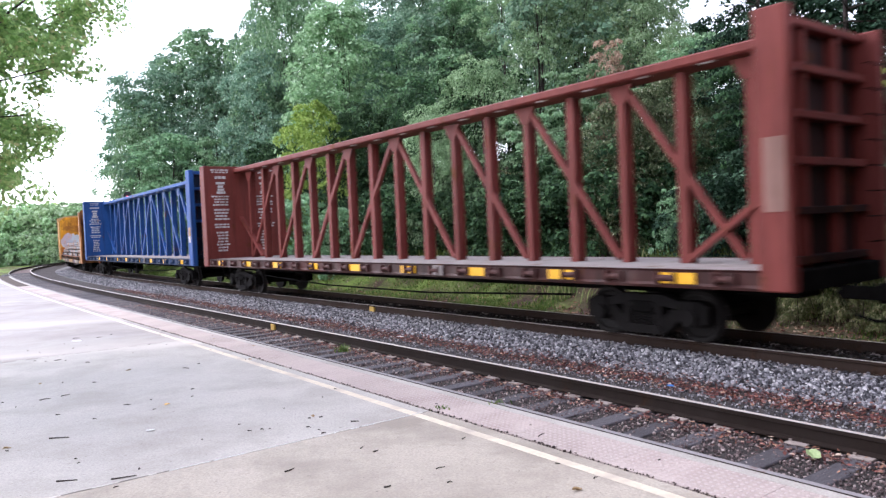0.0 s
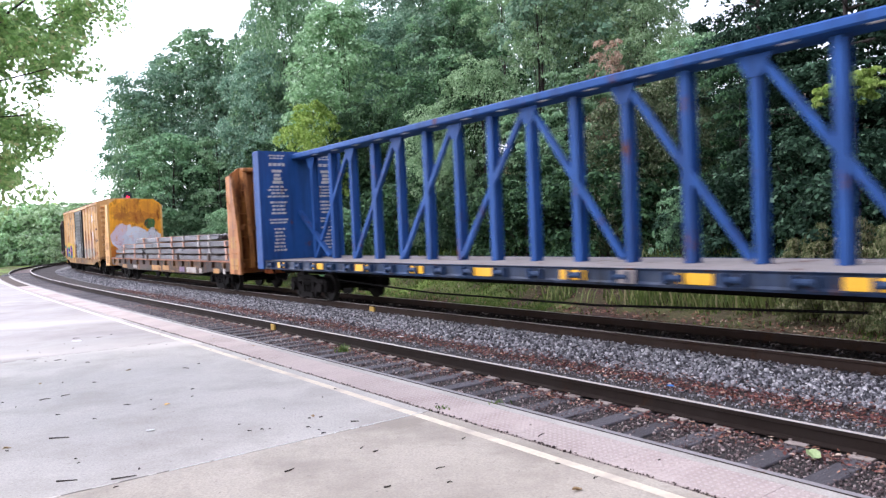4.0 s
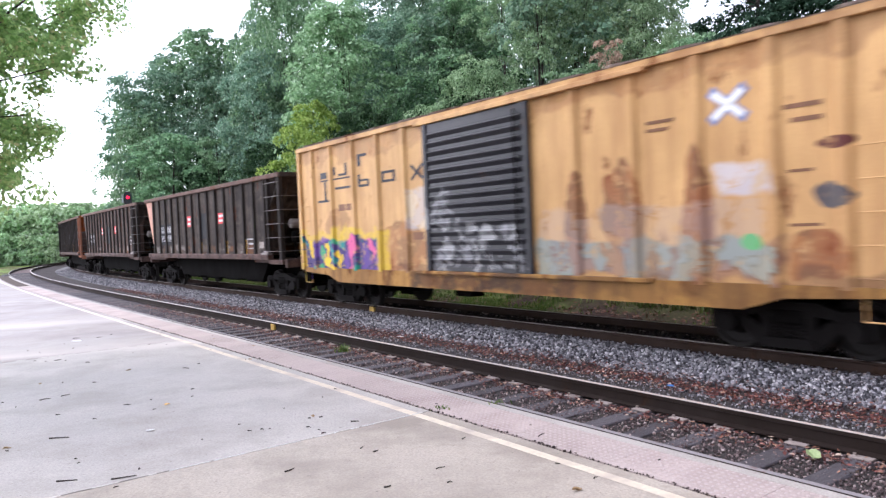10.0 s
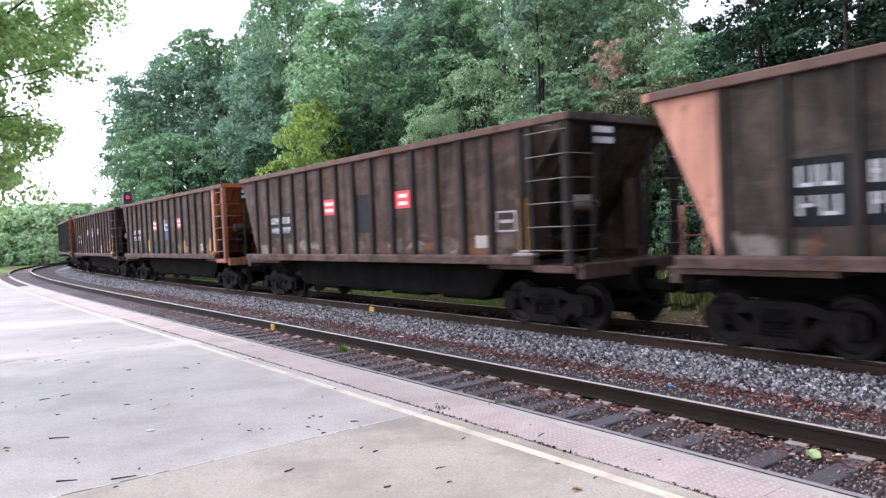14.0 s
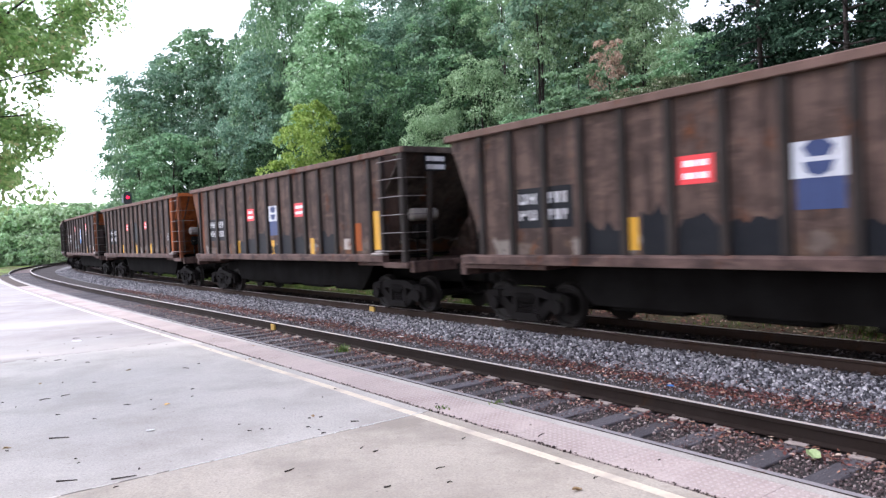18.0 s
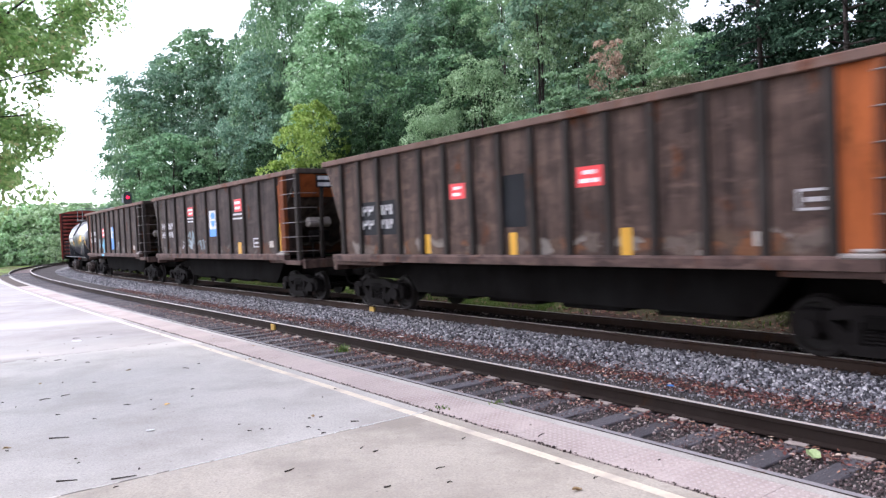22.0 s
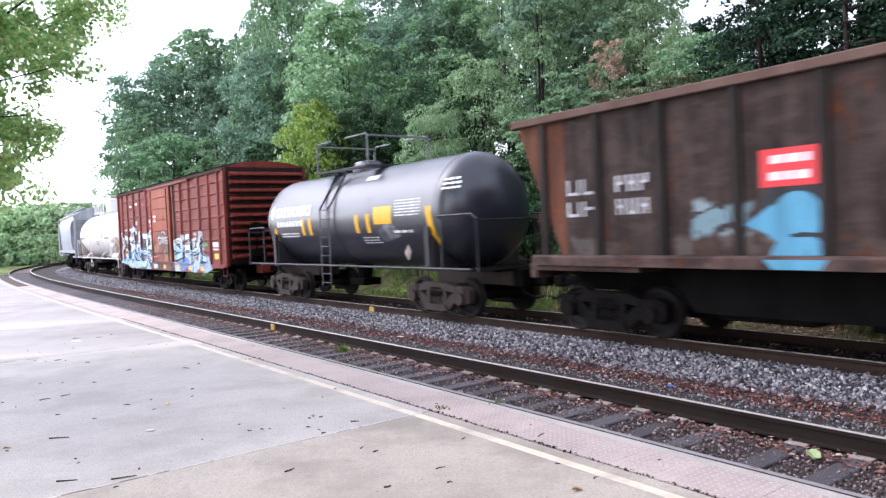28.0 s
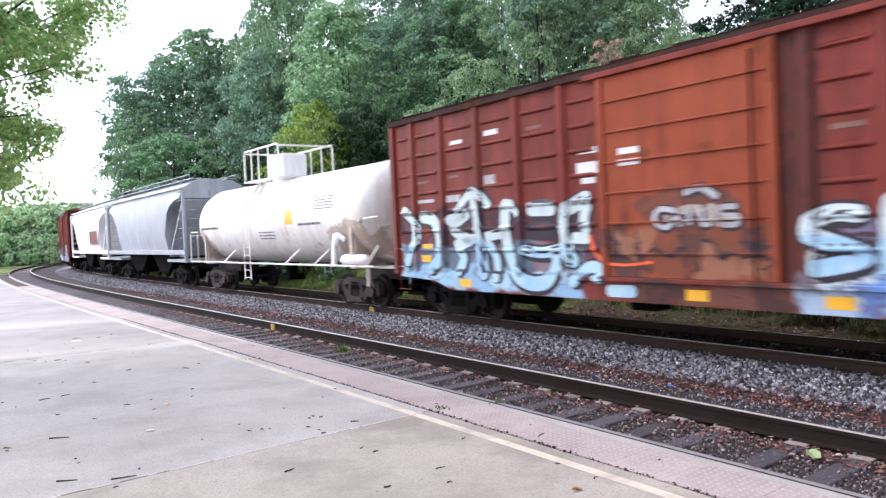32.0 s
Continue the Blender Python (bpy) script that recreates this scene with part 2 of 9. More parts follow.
def rough_stuff(name, colors, scale=20.0, rough=0.9, bump=0.4, dist=0.01, geometry=False, stain=None, stain_scale=0.8, random=0.0, stretch=(1, 1, 1)):
    """Stone, soil, wood and the like: two colours at a fine scale, a third in stains."""
    m, nt, ln, p = material(name, colors[0], rough)
    v = coords(nt, ln, stretch, geometry)
    fine = noise_mask(nt, ln, v, scale, 0.3, 0.7, 8.0, 0.65)
    c = mixed(nt, ln, fine, colors[0], colors[1])
    if stain:
        c = mixed(nt, ln, noise_mask(nt, ln, v, stain_scale, 0.45, 0.68, 6.0), c, stain)
    if random:
        info = nt.new("ShaderNodeObjectInfo")
        h = node(nt, "ShaderNodeHueSaturation")
        r = nt.new("ShaderNodeMapRange")
        r.inputs["To Min"].default_value, r.inputs["To Max"].default_value = 1 - random, 1 + random
        ln.new(info.outputs["Random"], r.inputs["Value"])
        ln.new(r.outputs[0], h.inputs["Value"])
        ln.new(c, h.inputs["Color"])
        c = h.outputs[0]
    ln.new(c, p.inputs["Base Color"])
    bumped(nt, ln, p, fine, bump, dist)
    return m


def island_stuff(name, ramp, rough=0.85, hue=0.0, trans=0.0):
    """Many small pieces in one mesh, each of its own shade."""
    m, nt, ln, p = material(name, ramp[0][1], rough)
    geo = nt.new("ShaderNodeNewGeometry")
    r = nt.new("ShaderNodeValToRGB")
    el = r.color_ramp.elements
    while len(el) < len(ramp):
        el.new(0.5)
    for e, (pos, col) in zip(el, ramp):
        e.position, e.color = pos, (*col, 1)
    ln.new(geo.outputs["Random Per Island"], r.inputs[0])
    c = r.outputs[0]
    if hue:
        info = nt.new("ShaderNodeObjectInfo")
        h = node(nt, "ShaderNodeHueSaturation")
        for key, lo, hi in (("Hue", 0.5 - hue, 0.5 + hue), ("Value", 0.88, 1.14)):
            q = nt.new("ShaderNodeMapRange")
            q.inputs["To Min"].default_value, q.inputs["To Max"].default_value = lo, hi
            ln.new(info.outputs["Random"], q.inputs["Value"])
            ln.new(q.outputs[0], h.inputs[key])
        ln.new(c, h.inputs["Color"])
        c = h.outputs[0]
    ln.new(c, p.inputs["Base Color"])
    if trans:
        t = nt.new("ShaderNodeBsdfTranslucent")
        ln.new(c, t.inputs["Color"])
        mx = nt.new("ShaderNodeMixShader")
        mx.inputs[0].default_value = trans
        ln.new(p.outputs[0], mx.inputs[1])
        ln.new(t.outputs[0], mx.inputs[2])
        ln.new(mx.outputs[0], nt["Material Output"].inputs["Surface"])
    return m


M_red = paint("oxide_red_paint", (0.165, 0.033, 0.026), rust=0.3, streak=0.55, spec=0.2)
# car ends: recess shade and soot are both put into these dark paints
M_red_soot_shade = paint("sooty_shaded_red_paint", (0.032, 0.011, 0.010), dark=(0.008, 0.006, 0.006), rust=0.4, streak=0.8, spec=0.1)
M_blue_soot_shade = paint("sooty_shaded_blue_paint", (0.008, 0.020, 0.05), dark=(0.006, 0.008, 0.012), rust=0.4, streak=0.8, spec=0.1)
M_red_sill = paint("grimy_red_sill", (0.075, 0.026, 0.022), dark=(0.016, 0.012, 0.011), rust=0.4, streak=0.7, spec=0.15, patch=(0.20, 0.17, 0.16), patch_amount=0.4)
M_blue_sill = paint("grimy_blue_sill", (0.022, 0.050, 0.12), dark=(0.010, 0.012, 0.016), rust=0.35, streak=0.8, spec=0.15, patch=(0.16, 0.16, 0.17), patch_amount=0.4)
M_blue = paint("blue_paint", (0.015, 0.074, 0.26), rust=0.25, streak=0.6, spec=0.2, dark=(0.012, 0.03, 0.10))
M_orange = paint("weathered_orange_paint", (0.46, 0.18, 0.045), dark=(0.12, 0.042, 0.016), rust=0.6, streak=0.85, patch=(0.55, 0.28, 0.07), patch_amount=0.7)
RUSTY = ((0.20, 0.050, 0.014), (0.27, 0.085, 0.022), (0.12, 0.034, 0.014))
M_yellow = paint("yellow_paint", (0.60, 0.36, 0.145), dark=(0.27, 0.12, 0.04), rust=0.30, streak=0.42, rust_color=(0.22, 0.07, 0.025), tags=(
    (0, 2.45, 2.95, 1.0, 2.95, 2.5, 0.75, RUSTY, (0.3, 0.1, 0.04), 0.02, 0.22, True),
    (0, 3.30, 4.15, 0.9, 3.00, 2.5, 0.75, RUSTY, (0.3, 0.1, 0.04), 0.02, 0.30, True),
    (0, 4.80, 5.30, 0.9, 3.05, 2.5, 0.80, RUSTY, (0.3, 0.1, 0.04), 0.02, 0.22, True),
    (0, 6.25, 7.25, 1.05, 1.75, 3.0, 0.75, RUSTY, (0.2, 0.07, 0.03), 0.03, 0.30, True),
    (0, 6.75, 7.25, 2.74, 2.92, 2.0, 1.0, ((0.10, 0.025, 0.02), (0.14, 0.03, 0.02)), (0.14, 0.03, 0.02), 0.02, 0.08, True),
    (0, 6.70, 7.25, 2.05, 2.38, 4.0, 1.0, ((0.09, 0.08, 0.08), (0.36, 0.22, 0.10), (0.07, 0.06, 0.065)), (0.12, 0.10, 0.10), 0.03, 0.2, True),
    (0, 5.35, 6.15, 2.25, 2.70, 1.5, 0.75, ((0.56, 0.55, 0.58), (0.48, 0.48, 0.54)), (0.5, 0.4, 0.3), 0.02, 0.25),
    (0, -7.8, 7.8, 0.9, 1.22, 1.4, 0.65, ((0.20, 0.09, 0.035), (0.13, 0.06, 0.03), (0.36, 0.20, 0.07)), (0.16, 0.07, 0.03), 0.03, 0.5),
    (0, -7.6, -1.7, 3.9, 4.35, 2.6, 0.30, RUSTY, (0.2, 0.07, 0.03), 0.03, 0.4),
    (0, 1.7, 7.7, 3.95, 4.35, 2.6, 0.40, RUSTY, (0.2, 0.07, 0.03), 0.03, 0.4),
    (0, 1.8, 6.2, 1.05, 1.62, 1.8, 0.95, ((0.16, 0.19, 0.18), (0.24, 0.12, 0.07), (0.20, 0.25, 0.22), (0.12, 0.07, 0.05)), (0.14, 0.07, 0.04), 0.03, 0.4),
    (0, -3.9, -1.65, 0.95, 2.3, 2.0, 0.6, RUSTY, (0.2, 0.07, 0.03), 0.03, 0.6, True),
    (0, -6.6, -5.0, 1.9, 2.5, 2.5, 0.4, RUSTY, (0.2, 0.07, 0.03), 0.03, 0.5, True),
    (0, 5.70, 6.02, 1.48, 1.74, 1.0, 1.0, ((0.03, 0.34, 0.06), (0.04, 0.40, 0.08)), (0.03, 0.3, 0.06), 0.01, 0.08, True),
    (0, 1.8, 6.1, 1.1, 2.2, 1.6, 0.28, ((0.45, 0.40, 0.36), (0.55, 0.40, 0.26), (0.38, 0.36, 0.36), (0.52, 0.30, 0.14)), (0.22, 0.10, 0.05), 0.02),
    (0, -2.4, -1.5, 2.0, 2.9, 2.2, 0.6, ((0.62, 0.60, 0.58), (0.50, 0.50, 0.52), (0.66, 0.62, 0.5)), (0.35, 0.3, 0.25), 0.01, 0.12),
    (0, -7.7, -3.3, 0.55, 2.05, 1.2, 0.75, ((0.66, 0.46, 0.03), (0.60, 0.40, 0.05)), (0.55, 0.36, 0.05), 0.02, 0.5),
    (0, -7.6, -3.7, 0.60, 1.85, 2.5, 1.0, ((0.015, 0.24, 0.16), (0.60, 0.10, 0.27), (0.03, 0.30, 0.14), (0.12, 0.05, 0.26), (0.68, 0.46, 0.02), (0.02, 0.22, 0.22), (0.10, 0.05, 0.24)), (0.05, 0.03, 0.14), 0.085, 0.4)))
M_boxdoor_black = paint("black_door_paint", (0.010, 0.010, 0.016), rust=0.1, streak=0.4, rough=0.42, spec=0.45, tags=(
    (0, -1.4, 1.55, 1.15, 2.05, 3.2, 0.65, ((0.45, 0.45, 0.46), (0.03, 0.03, 0.035), (0.36, 0.36, 0.38)), (0.03, 0.03, 0.035), 0.09),
    (0, -1.6, -0.5, 2.0, 3.0, 3.4, 0.55, ((0.35, 0.35, 0.37), (0.03, 0.03, 0.035)), (0.03, 0.03, 0.035), 0.08)))
M_bulkyellow = paint("bulkhead_yellow_paint", (0.90, 0.38, 0.012), dark=(0.46, 0.14, 0.015), rust=0.6, streak=0.7, rust_color=(0.22, 0.06, 0.015), tags=(
    (1, -1.6, 1.5, 1.0, 1.75, 1.2, 0.85, ((0.52, 0.15, 0.02), (0.46, 0.13, 0.02)), (0.40, 0.11, 0.02), 0.01),
    (1, -1.3, 1.3, 3.05, 3.75, 1.6, 0.55, ((0.30, 0.09, 0.02), (0.18, 0.05, 0.015), (0.46, 0.17, 0.02)), (0.26, 0.08, 0.02), 0.02, 0.5, True),
    (1, -1.4, 1.4, 3.1, 4.4, 2.0, 0.45, ((0.42, 0.13, 0.02), (0.26, 0.08, 0.016), (0.55, 0.19, 0.02)), (0.26, 0.08, 0.02), 0.02, 0.5, True),
    (1, -1.38, -0.05, 1.50, 3.10, 1.3, 0.97, ((0.60, 0.60, 0.66), (0.66, 0.64, 0.71), (0.64, 0.50, 0.56)), (0.56, 0.34, 0.38), 0.010, 0.25, True),
    (1, -0.80, 0.75, 1.28, 2.92, 1.3, 0.97, ((0.62, 0.62, 0.68), (0.66, 0.66, 0.72), (0.58, 0.58, 0.66)), (0.56, 0.44, 0.48), 0.010, 0.25, True),
    (1, 0.15, 1.34, 1.22, 2.72, 1.3, 0.97, ((0.62, 0.62, 0.68), (0.58, 0.58, 0.66), (0.66, 0.66, 0.72)), (0.50, 0.40, 0.46), 0.010, 0.25, True),
    (1, -0.9, 1.1, 1.6, 2.5, 4.0, 0.30, ((0.60, 0.60, 0.66), (0.56, 0.22, 0.24), (0.60, 0.60, 0.66), (0.42, 0.42, 0.48)), (0.46, 0.44, 0.48), 0.02, 0.5, True),
    (1, 0.45, 1.10, 2.68, 3.32, 1.5, 0.95, ((0.02, 0.11, 0.035), (0.03, 0.14, 0.05)), (0.012, 0.03, 0.02), 0.06, 0.15, True),
    (1, 0.62, 1.15, 2.30, 2.80, 3.0, 0.8, ((0.62, 0.62, 0.68), (0.05, 0.14, 0.10), (0.6, 0.58, 0.62)), (0.05, 0.08, 0.06), 0.04, 0.12, True)))
M_black = paint("black_paint", (0.03, 0.03, 0.036), rust=0.2, streak=0.4)
M_hopper = paint("dark_brown_hopper_steel", (0.073, 0.056, 0.046), dark=(0.012, 0.010, 0.009), rust=0.35, streak=0.85, rust_color=(0.13, 0.042, 0.016), rough=0.7, spec=0.1, mottle=0.38, tags=(
    (0, -6.2, 6.0, 1.44, 1.72, 2.2, 0.5, ((0.16, 0.13, 0.11), (0.11, 0.07, 0.045), (0.30, 0.27, 0.24), (0.20, 0.08, 0.03), (0.05, 0.035, 0.03)), (0.08, 0.05, 0.035), 0.02, 0.35),))
M_hopper_b = paint("reddish_brown_hopper_steel", (0.106, 0.069, 0.055), dark=(0.016, 0.011, 0.010), rust=0.36, streak=0.85, rust_color=(0.135, 0.052, 0.024), rough=0.7, spec=0.1, mottle=0.38, tags=(
    (0, -6.2, 6.0, 1.44, 1.72, 2.2, 0.5, ((0.16, 0.13, 0.11), (0.11, 0.07, 0.045), (0.30, 0.27, 0.24), (0.20, 0.08, 0.03), (0.05, 0.035, 0.03)), (0.08, 0.05, 0.035), 0.02, 0.35),))
M_rust = paint("orange_rusted_steel", (0.36, 0.10, 0.028), dark=(0.12, 0.035, 0.015), rust=0.4, streak=0.7, rough=0.85, spec=0.1)
M_pink = paint("primer_pink_paint", (0.55, 0.26, 0.18), dark=(0.2, 0.09, 0.06), rust=0.35, streak=0.6)
# grimy steels, near black: shade under the cars is put into the colour
M_under = paint("grimy_shaded_underframe_steel", (0.0045, 0.0038, 0.0034), rust=0.3, streak=0.3, rough=0.9, rust_color=(0.013, 0.008, 0.006), spec=0.03)
M_truck = paint("grimy_shaded_cast_steel", (0.0080, 0.0066, 0.0062), rust=0.3, streak=0.3, rough=0.85, rust_color=(0.017, 0.011, 0.009), spec=0.06)
# browner cast steel, coloured as better lit, for the tank cars
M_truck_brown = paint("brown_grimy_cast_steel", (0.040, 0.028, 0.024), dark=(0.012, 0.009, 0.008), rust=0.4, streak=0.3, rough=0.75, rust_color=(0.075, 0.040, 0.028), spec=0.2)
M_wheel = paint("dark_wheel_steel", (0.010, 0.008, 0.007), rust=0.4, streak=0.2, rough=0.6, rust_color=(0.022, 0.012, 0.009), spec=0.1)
M_tank_black = paint("black_tank_paint", (0.019, 0.023, 0.035), dark=(0.008, 0.009, 0.012), rust=0.05, streak=0.4, rough=0.31, spec=1.0, tags=(
    (0, 1.95, 2.85, 1.72, 2.18, 2.2, 0.7, ((0.20, 0.21, 0.24), (0.30, 0.31, 0.34), (0.12, 0.13, 0.15)), (0.10, 0.11, 0.13), 0.02, 0.35, True),
    (0, -0.1, 0.9, 1.45, 1.9, 2.0, 0.35, ((0.09, 0.09, 0.10), (0.14, 0.14, 0.15)), (0.05, 0.05, 0.06), 0.02, 0.5, True)))
M_tank_white = paint("white_tank_paint", (0.78, 0.77, 0.74), dark=(0.45, 0.36, 0.28), rust=0.25, streak=0.35, rough=0.4, rust_color=(0.35, 0.20, 0.12), tags=(
    (0, -6.6, -5.1, 1.1, 2.2, 2.0, 0.6, ((0.30, 0.17, 0.09), (0.42, 0.28, 0.18), (0.22, 0.11, 0.06)), (0.3, 0.17, 0.1), 0.02, 0.5, True),
    (0, 4.2, 6.5, 1.1, 2.3, 2.0, 0.6, ((0.30, 0.17, 0.09), (0.42, 0.28, 0.18), (0.22, 0.11, 0.06)), (0.3, 0.17, 0.1), 0.02, 0.6, True)))
M_grey = paint("grey_hopper_paint", (0.36, 0.39, 0.42), dark=(0.20, 0.21, 0.22), rust=0.1, streak=0.4)
M_white = paint("white_paint", (0.78, 0.78, 0.77), dark=(0.5, 0.48, 0.45), rust=0.05, streak=0.3)
DUSK = ((0.05, 0.032, 0.05), (0.20, 0.034, 0.022), (0.035, 0.025, 0.04), (0.10, 0.06, 0.09))
M_boxred = paint("boxcar_red_paint", (0.205, 0.034, 0.022), rust=0.35, streak=0.75, spec=0.2, tags=(
    (0, -0.95, 1.6, 0.66, 1.06, 2.0, 0.9, ((0.10, 0.045, 0.032), (0.055, 0.03, 0.026), (0.15, 0.06, 0.04)), (0.06, 0.03, 0.026), 0.03, 0.3),
    (0, -7.5, -2.0, 0.70, 1.62, 1.5, 0.93, ((0.33, 0.54, 0.68), (0.40, 0.60, 0.70), (0.28, 0.47, 0.66)), (0.20, 0.30, 0.44), 0.02, 0.3),
    (0, -7.4, -1.75, 1.15, 2.28, 2.4, 0.75, DUSK, (0.03, 0.02, 0.035), 0.05, 0.5),
    (0, 1.6, 6.1, 0.68, 1.24, 1.4, 0.95, ((0.20, 0.32, 0.55), (0.36, 0.48, 0.60), (0.13, 0.24, 0.50), (0.30, 0.42, 0.58)), (0.12, 0.16, 0.30), 0.03, 0.4),
    (0, 1.42, 1.98, 1.05, 4.3, 1.2, 0.8, ((0.055, 0.022, 0.018), (0.085, 0.028, 0.02)), (0.09, 0.03, 0.022), 0.02, 0.3),
    (0, 1.95, 5.3, 1.15, 1.95, 1.8, 0.85, ((0.52, 0.60, 0.60), (0.36, 0.50, 0.62), (0.58, 0.62, 0.58), (0.18, 0.17, 0.26)), (0.05, 0.04, 0.06), 0.05, 0.5)))
M_boxdoor = paint("boxcar_door_orange_red_paint", (0.30, 0.060, 0.022), rust=0.3, streak=0.5, spec=0.2, tags=(
    (0, -0.85, 0.95, 1.80, 2.45, 2.2, 0.8, ((0.10, 0.05, 0.04), (0.16, 0.06, 0.04)), (0.08, 0.04, 0.03), 0.02, 0.3, True),
    (0, -0.40, 0.95, 1.84, 2.16, 3.0, 0.9, ((0.40, 0.36, 0.31), (0.48, 0.43, 0.37), (0.12, 0.07, 0.06)), (0.05, 0.04, 0.04), 0.05, 0.2, True),
    (0, -1.56, -0.9, 1.40, 2.0, 2.4, 0.8, ((0.04, 0.025, 0.025), (0.09, 0.04, 0.03)), (0.05, 0.03, 0.03), 0.02, 0.4, True),
    (0, -0.6, 1.3, 1.42, 1.66, 2.6, 0.7, ((0.045, 0.04, 0.05), (0.10, 0.05, 0.04)), (0.05, 0.03, 0.03), 0.02, 0.4, True),
    (0, -1.4, 1.4, 1.10, 1.85, 1.8, 0.8, ((0.10, 0.04, 0.03), (0.18, 0.06, 0.03), (0.05, 0.035, 0.035), (0.30, 0.14, 0.08)))))
M_hopper_art = paint("dark_hopper_steel_with_blue_tag", (0.068, 0.047, 0.040), dark=(0.013, 0.010, 0.009), rust=0.40, streak=0.85, rust_color=(0.13, 0.042, 0.016), rough=0.7, spec=0.1, mottle=0.38, tags=(
    (0, -6.2, 6.0, 1.44, 1.72, 2.2, 0.2, ((0.16, 0.13, 0.11), (0.11, 0.07, 0.045), (0.30, 0.27, 0.24), (0.20, 0.08, 0.03), (0.05, 0.035, 0.03)), (0.08, 0.05, 0.035), 0.02, 0.35),
    (0, -3.9, -3.0, 1.65, 2.2, 2.4, 0.75, ((0.30, 0.38, 0.40), (0.22, 0.34, 0.38)), (0.05, 0.05, 0.05), 0.06),
    (0, 0.8, 1.8, 1.55, 2.0, 2.4, 0.5, ((0.34, 0.34, 0.34), (0.26, 0.26, 0.27)), (0.05, 0.05, 0.05), 0.09)))
M_hopper_c = paint("dark_hopper_steel_with_pale_tags", (0.062, 0.044, 0.039), dark=(0.013, 0.010, 0.009), rust=0.35, streak=0.85, rust_color=(0.13, 0.042, 0.016), rough=0.7, spec=0.1, mottle=0.38, tags=(
    (0, -6.2, 6.0, 1.44, 1.72, 2.2, 0.2, ((0.16, 0.13, 0.11), (0.11, 0.07, 0.045), (0.30, 0.27, 0.24), (0.20, 0.08, 0.03), (0.05, 0.035, 0.03)), (0.08, 0.05, 0.035), 0.02, 0.35),
    (0, -3.95, -3.25, 1.55, 2.05, 3.4, 0.85, ((0.36, 0.37, 0.38), (0.24, 0.26, 0.28), (0.06, 0.045, 0.04)), (0.06, 0.045, 0.04), 0.10, 0.2, True),
    (0, -3.10, -2.05, 1.60, 2.35, 3.4, 0.85, ((0.24, 0.31, 0.33), (0.18, 0.24, 0.26), (0.06, 0.045, 0.04), (0.28, 0.34, 0.36)), (0.06, 0.045, 0.04), 0.10, 0.2, True),
    (0, -1.92, -0.80, 1.55, 1.98, 3.4, 0.80, ((0.24, 0.30, 0.32), (0.18, 0.23, 0.25), (0.06, 0.045, 0.04)), (0.06, 0.045, 0.04), 0.10, 0.2, True)))
M_tick = paint("yellow_tick_reflector", (0.62, 0.33, 0.025), rust=0.1, streak=0.4)
M_ochre = paint("dirty_ochre_patch", (0.46, 0.22, 0.04), dark=(0.12, 0.06, 0.03), rust=0.4, streak=0.7)
M_dirtywhite = paint("dirty_white_patch", (0.40, 0.37, 0.34), dark=(0.20, 0.15, 0.11), rust=0.35, streak=0.6)
M_purple = paint("faded_purple_patch", (0.20, 0.12, 0.26), dark=(0.08, 0.05, 0.07), rust=0.4, streak=0.6)
M_hoppost = paint("grimy_grey_brown_post", (0.034, 0.027, 0.024), dark=(0.012, 0.010, 0.009), rust=0.25, streak=0.6, rust_color=(0.08, 0.03, 0.014), rough=0.75, spec=0.1)
M_rustdark = paint("deep_rust_steel", (0.19, 0.062, 0.026), dark=(0.06, 0.025, 0.016), rust=0.4, streak=0.7, rough=0.85, rust_color=(0.28, 0.085, 0.025), spec=0.1)
M_tan = paint("peeled_tan_primer", (0.62, 0.36, 0.22), dark=(0.30, 0.11, 0.05), rust=0.4, streak=0.6, rust_color=(0.26, 0.08, 0.025))
M_marks = paint("worn_pale_marks", (0.52, 0.52, 0.54), dark=(0.16, 0.13, 0.12), rust=0.5, streak=0.6, rust_color=(0.10, 0.05, 0.03))
# top chords: sky light on their upper edge is put into this paler colour
M_hopchord = paint("skylit_pinkish_brown_steel", (0.135, 0.083, 0.066), dark=(0.04, 0.025, 0.02), rust=0.4, streak=0.4, rough=0.75, rust_color=(0.17, 0.06, 0.03), spec=0.15)
M_rustpink = paint("pinkish_rust_steel", (0.36, 0.150, 0.085), dark=(0.09, 0.04, 0.028), rust=0.4, streak=0.6, rust_color=(0.26, 0.08, 0.03), rough=0.8, spec=0.15)
# sill below the side: dirt, rust and painted-in shade darken the yellow
M_yellow_sill = paint("dirty_shaded_yellow_sill", (0.38, 0.20, 0.05), dark=(0.10, 0.045, 0.018), rust=0.6, streak=0.7, rust_color=(0.14, 0.045, 0.016), spec=0.15, tags=(
    (0, -2.4, 2.6, 0.72, 1.08, 1.6, 0.85, ((0.07, 0.035, 0.02), (0.13, 0.06, 0.025), (0.05, 0.028, 0.02)), (0.10, 0.05, 0.02), 0.03, 0.35),
    (0, 2.2, 7.4, 0.66, 1.08, 1.8, 0.45, ((0.10, 0.045, 0.02), (0.16, 0.07, 0.025)), (0.12, 0.05, 0.02), 0.03, 0.5)))
M_roofdark = paint("dark_red_brown_roof", (0.055, 0.026, 0.022), dark=(0.02, 0.012, 0.010), rust=0.4, streak=0.5, rough=0.8, spec=0.1)
M_stencil = paint("faded_brown_stencil", (0.22, 0.10, 0.05), rust=0.4, streak=0.6)
M_deck = paint("worn_deck_steel", (0.26, 0.23, 0.22), rust=0.4, streak=0.2, rough=0.8)
M_yellow_tape = paint("yellow_reflector", (0.85, 0.45, 0.02), rust=0.0, streak=0.2, rough=0.35)
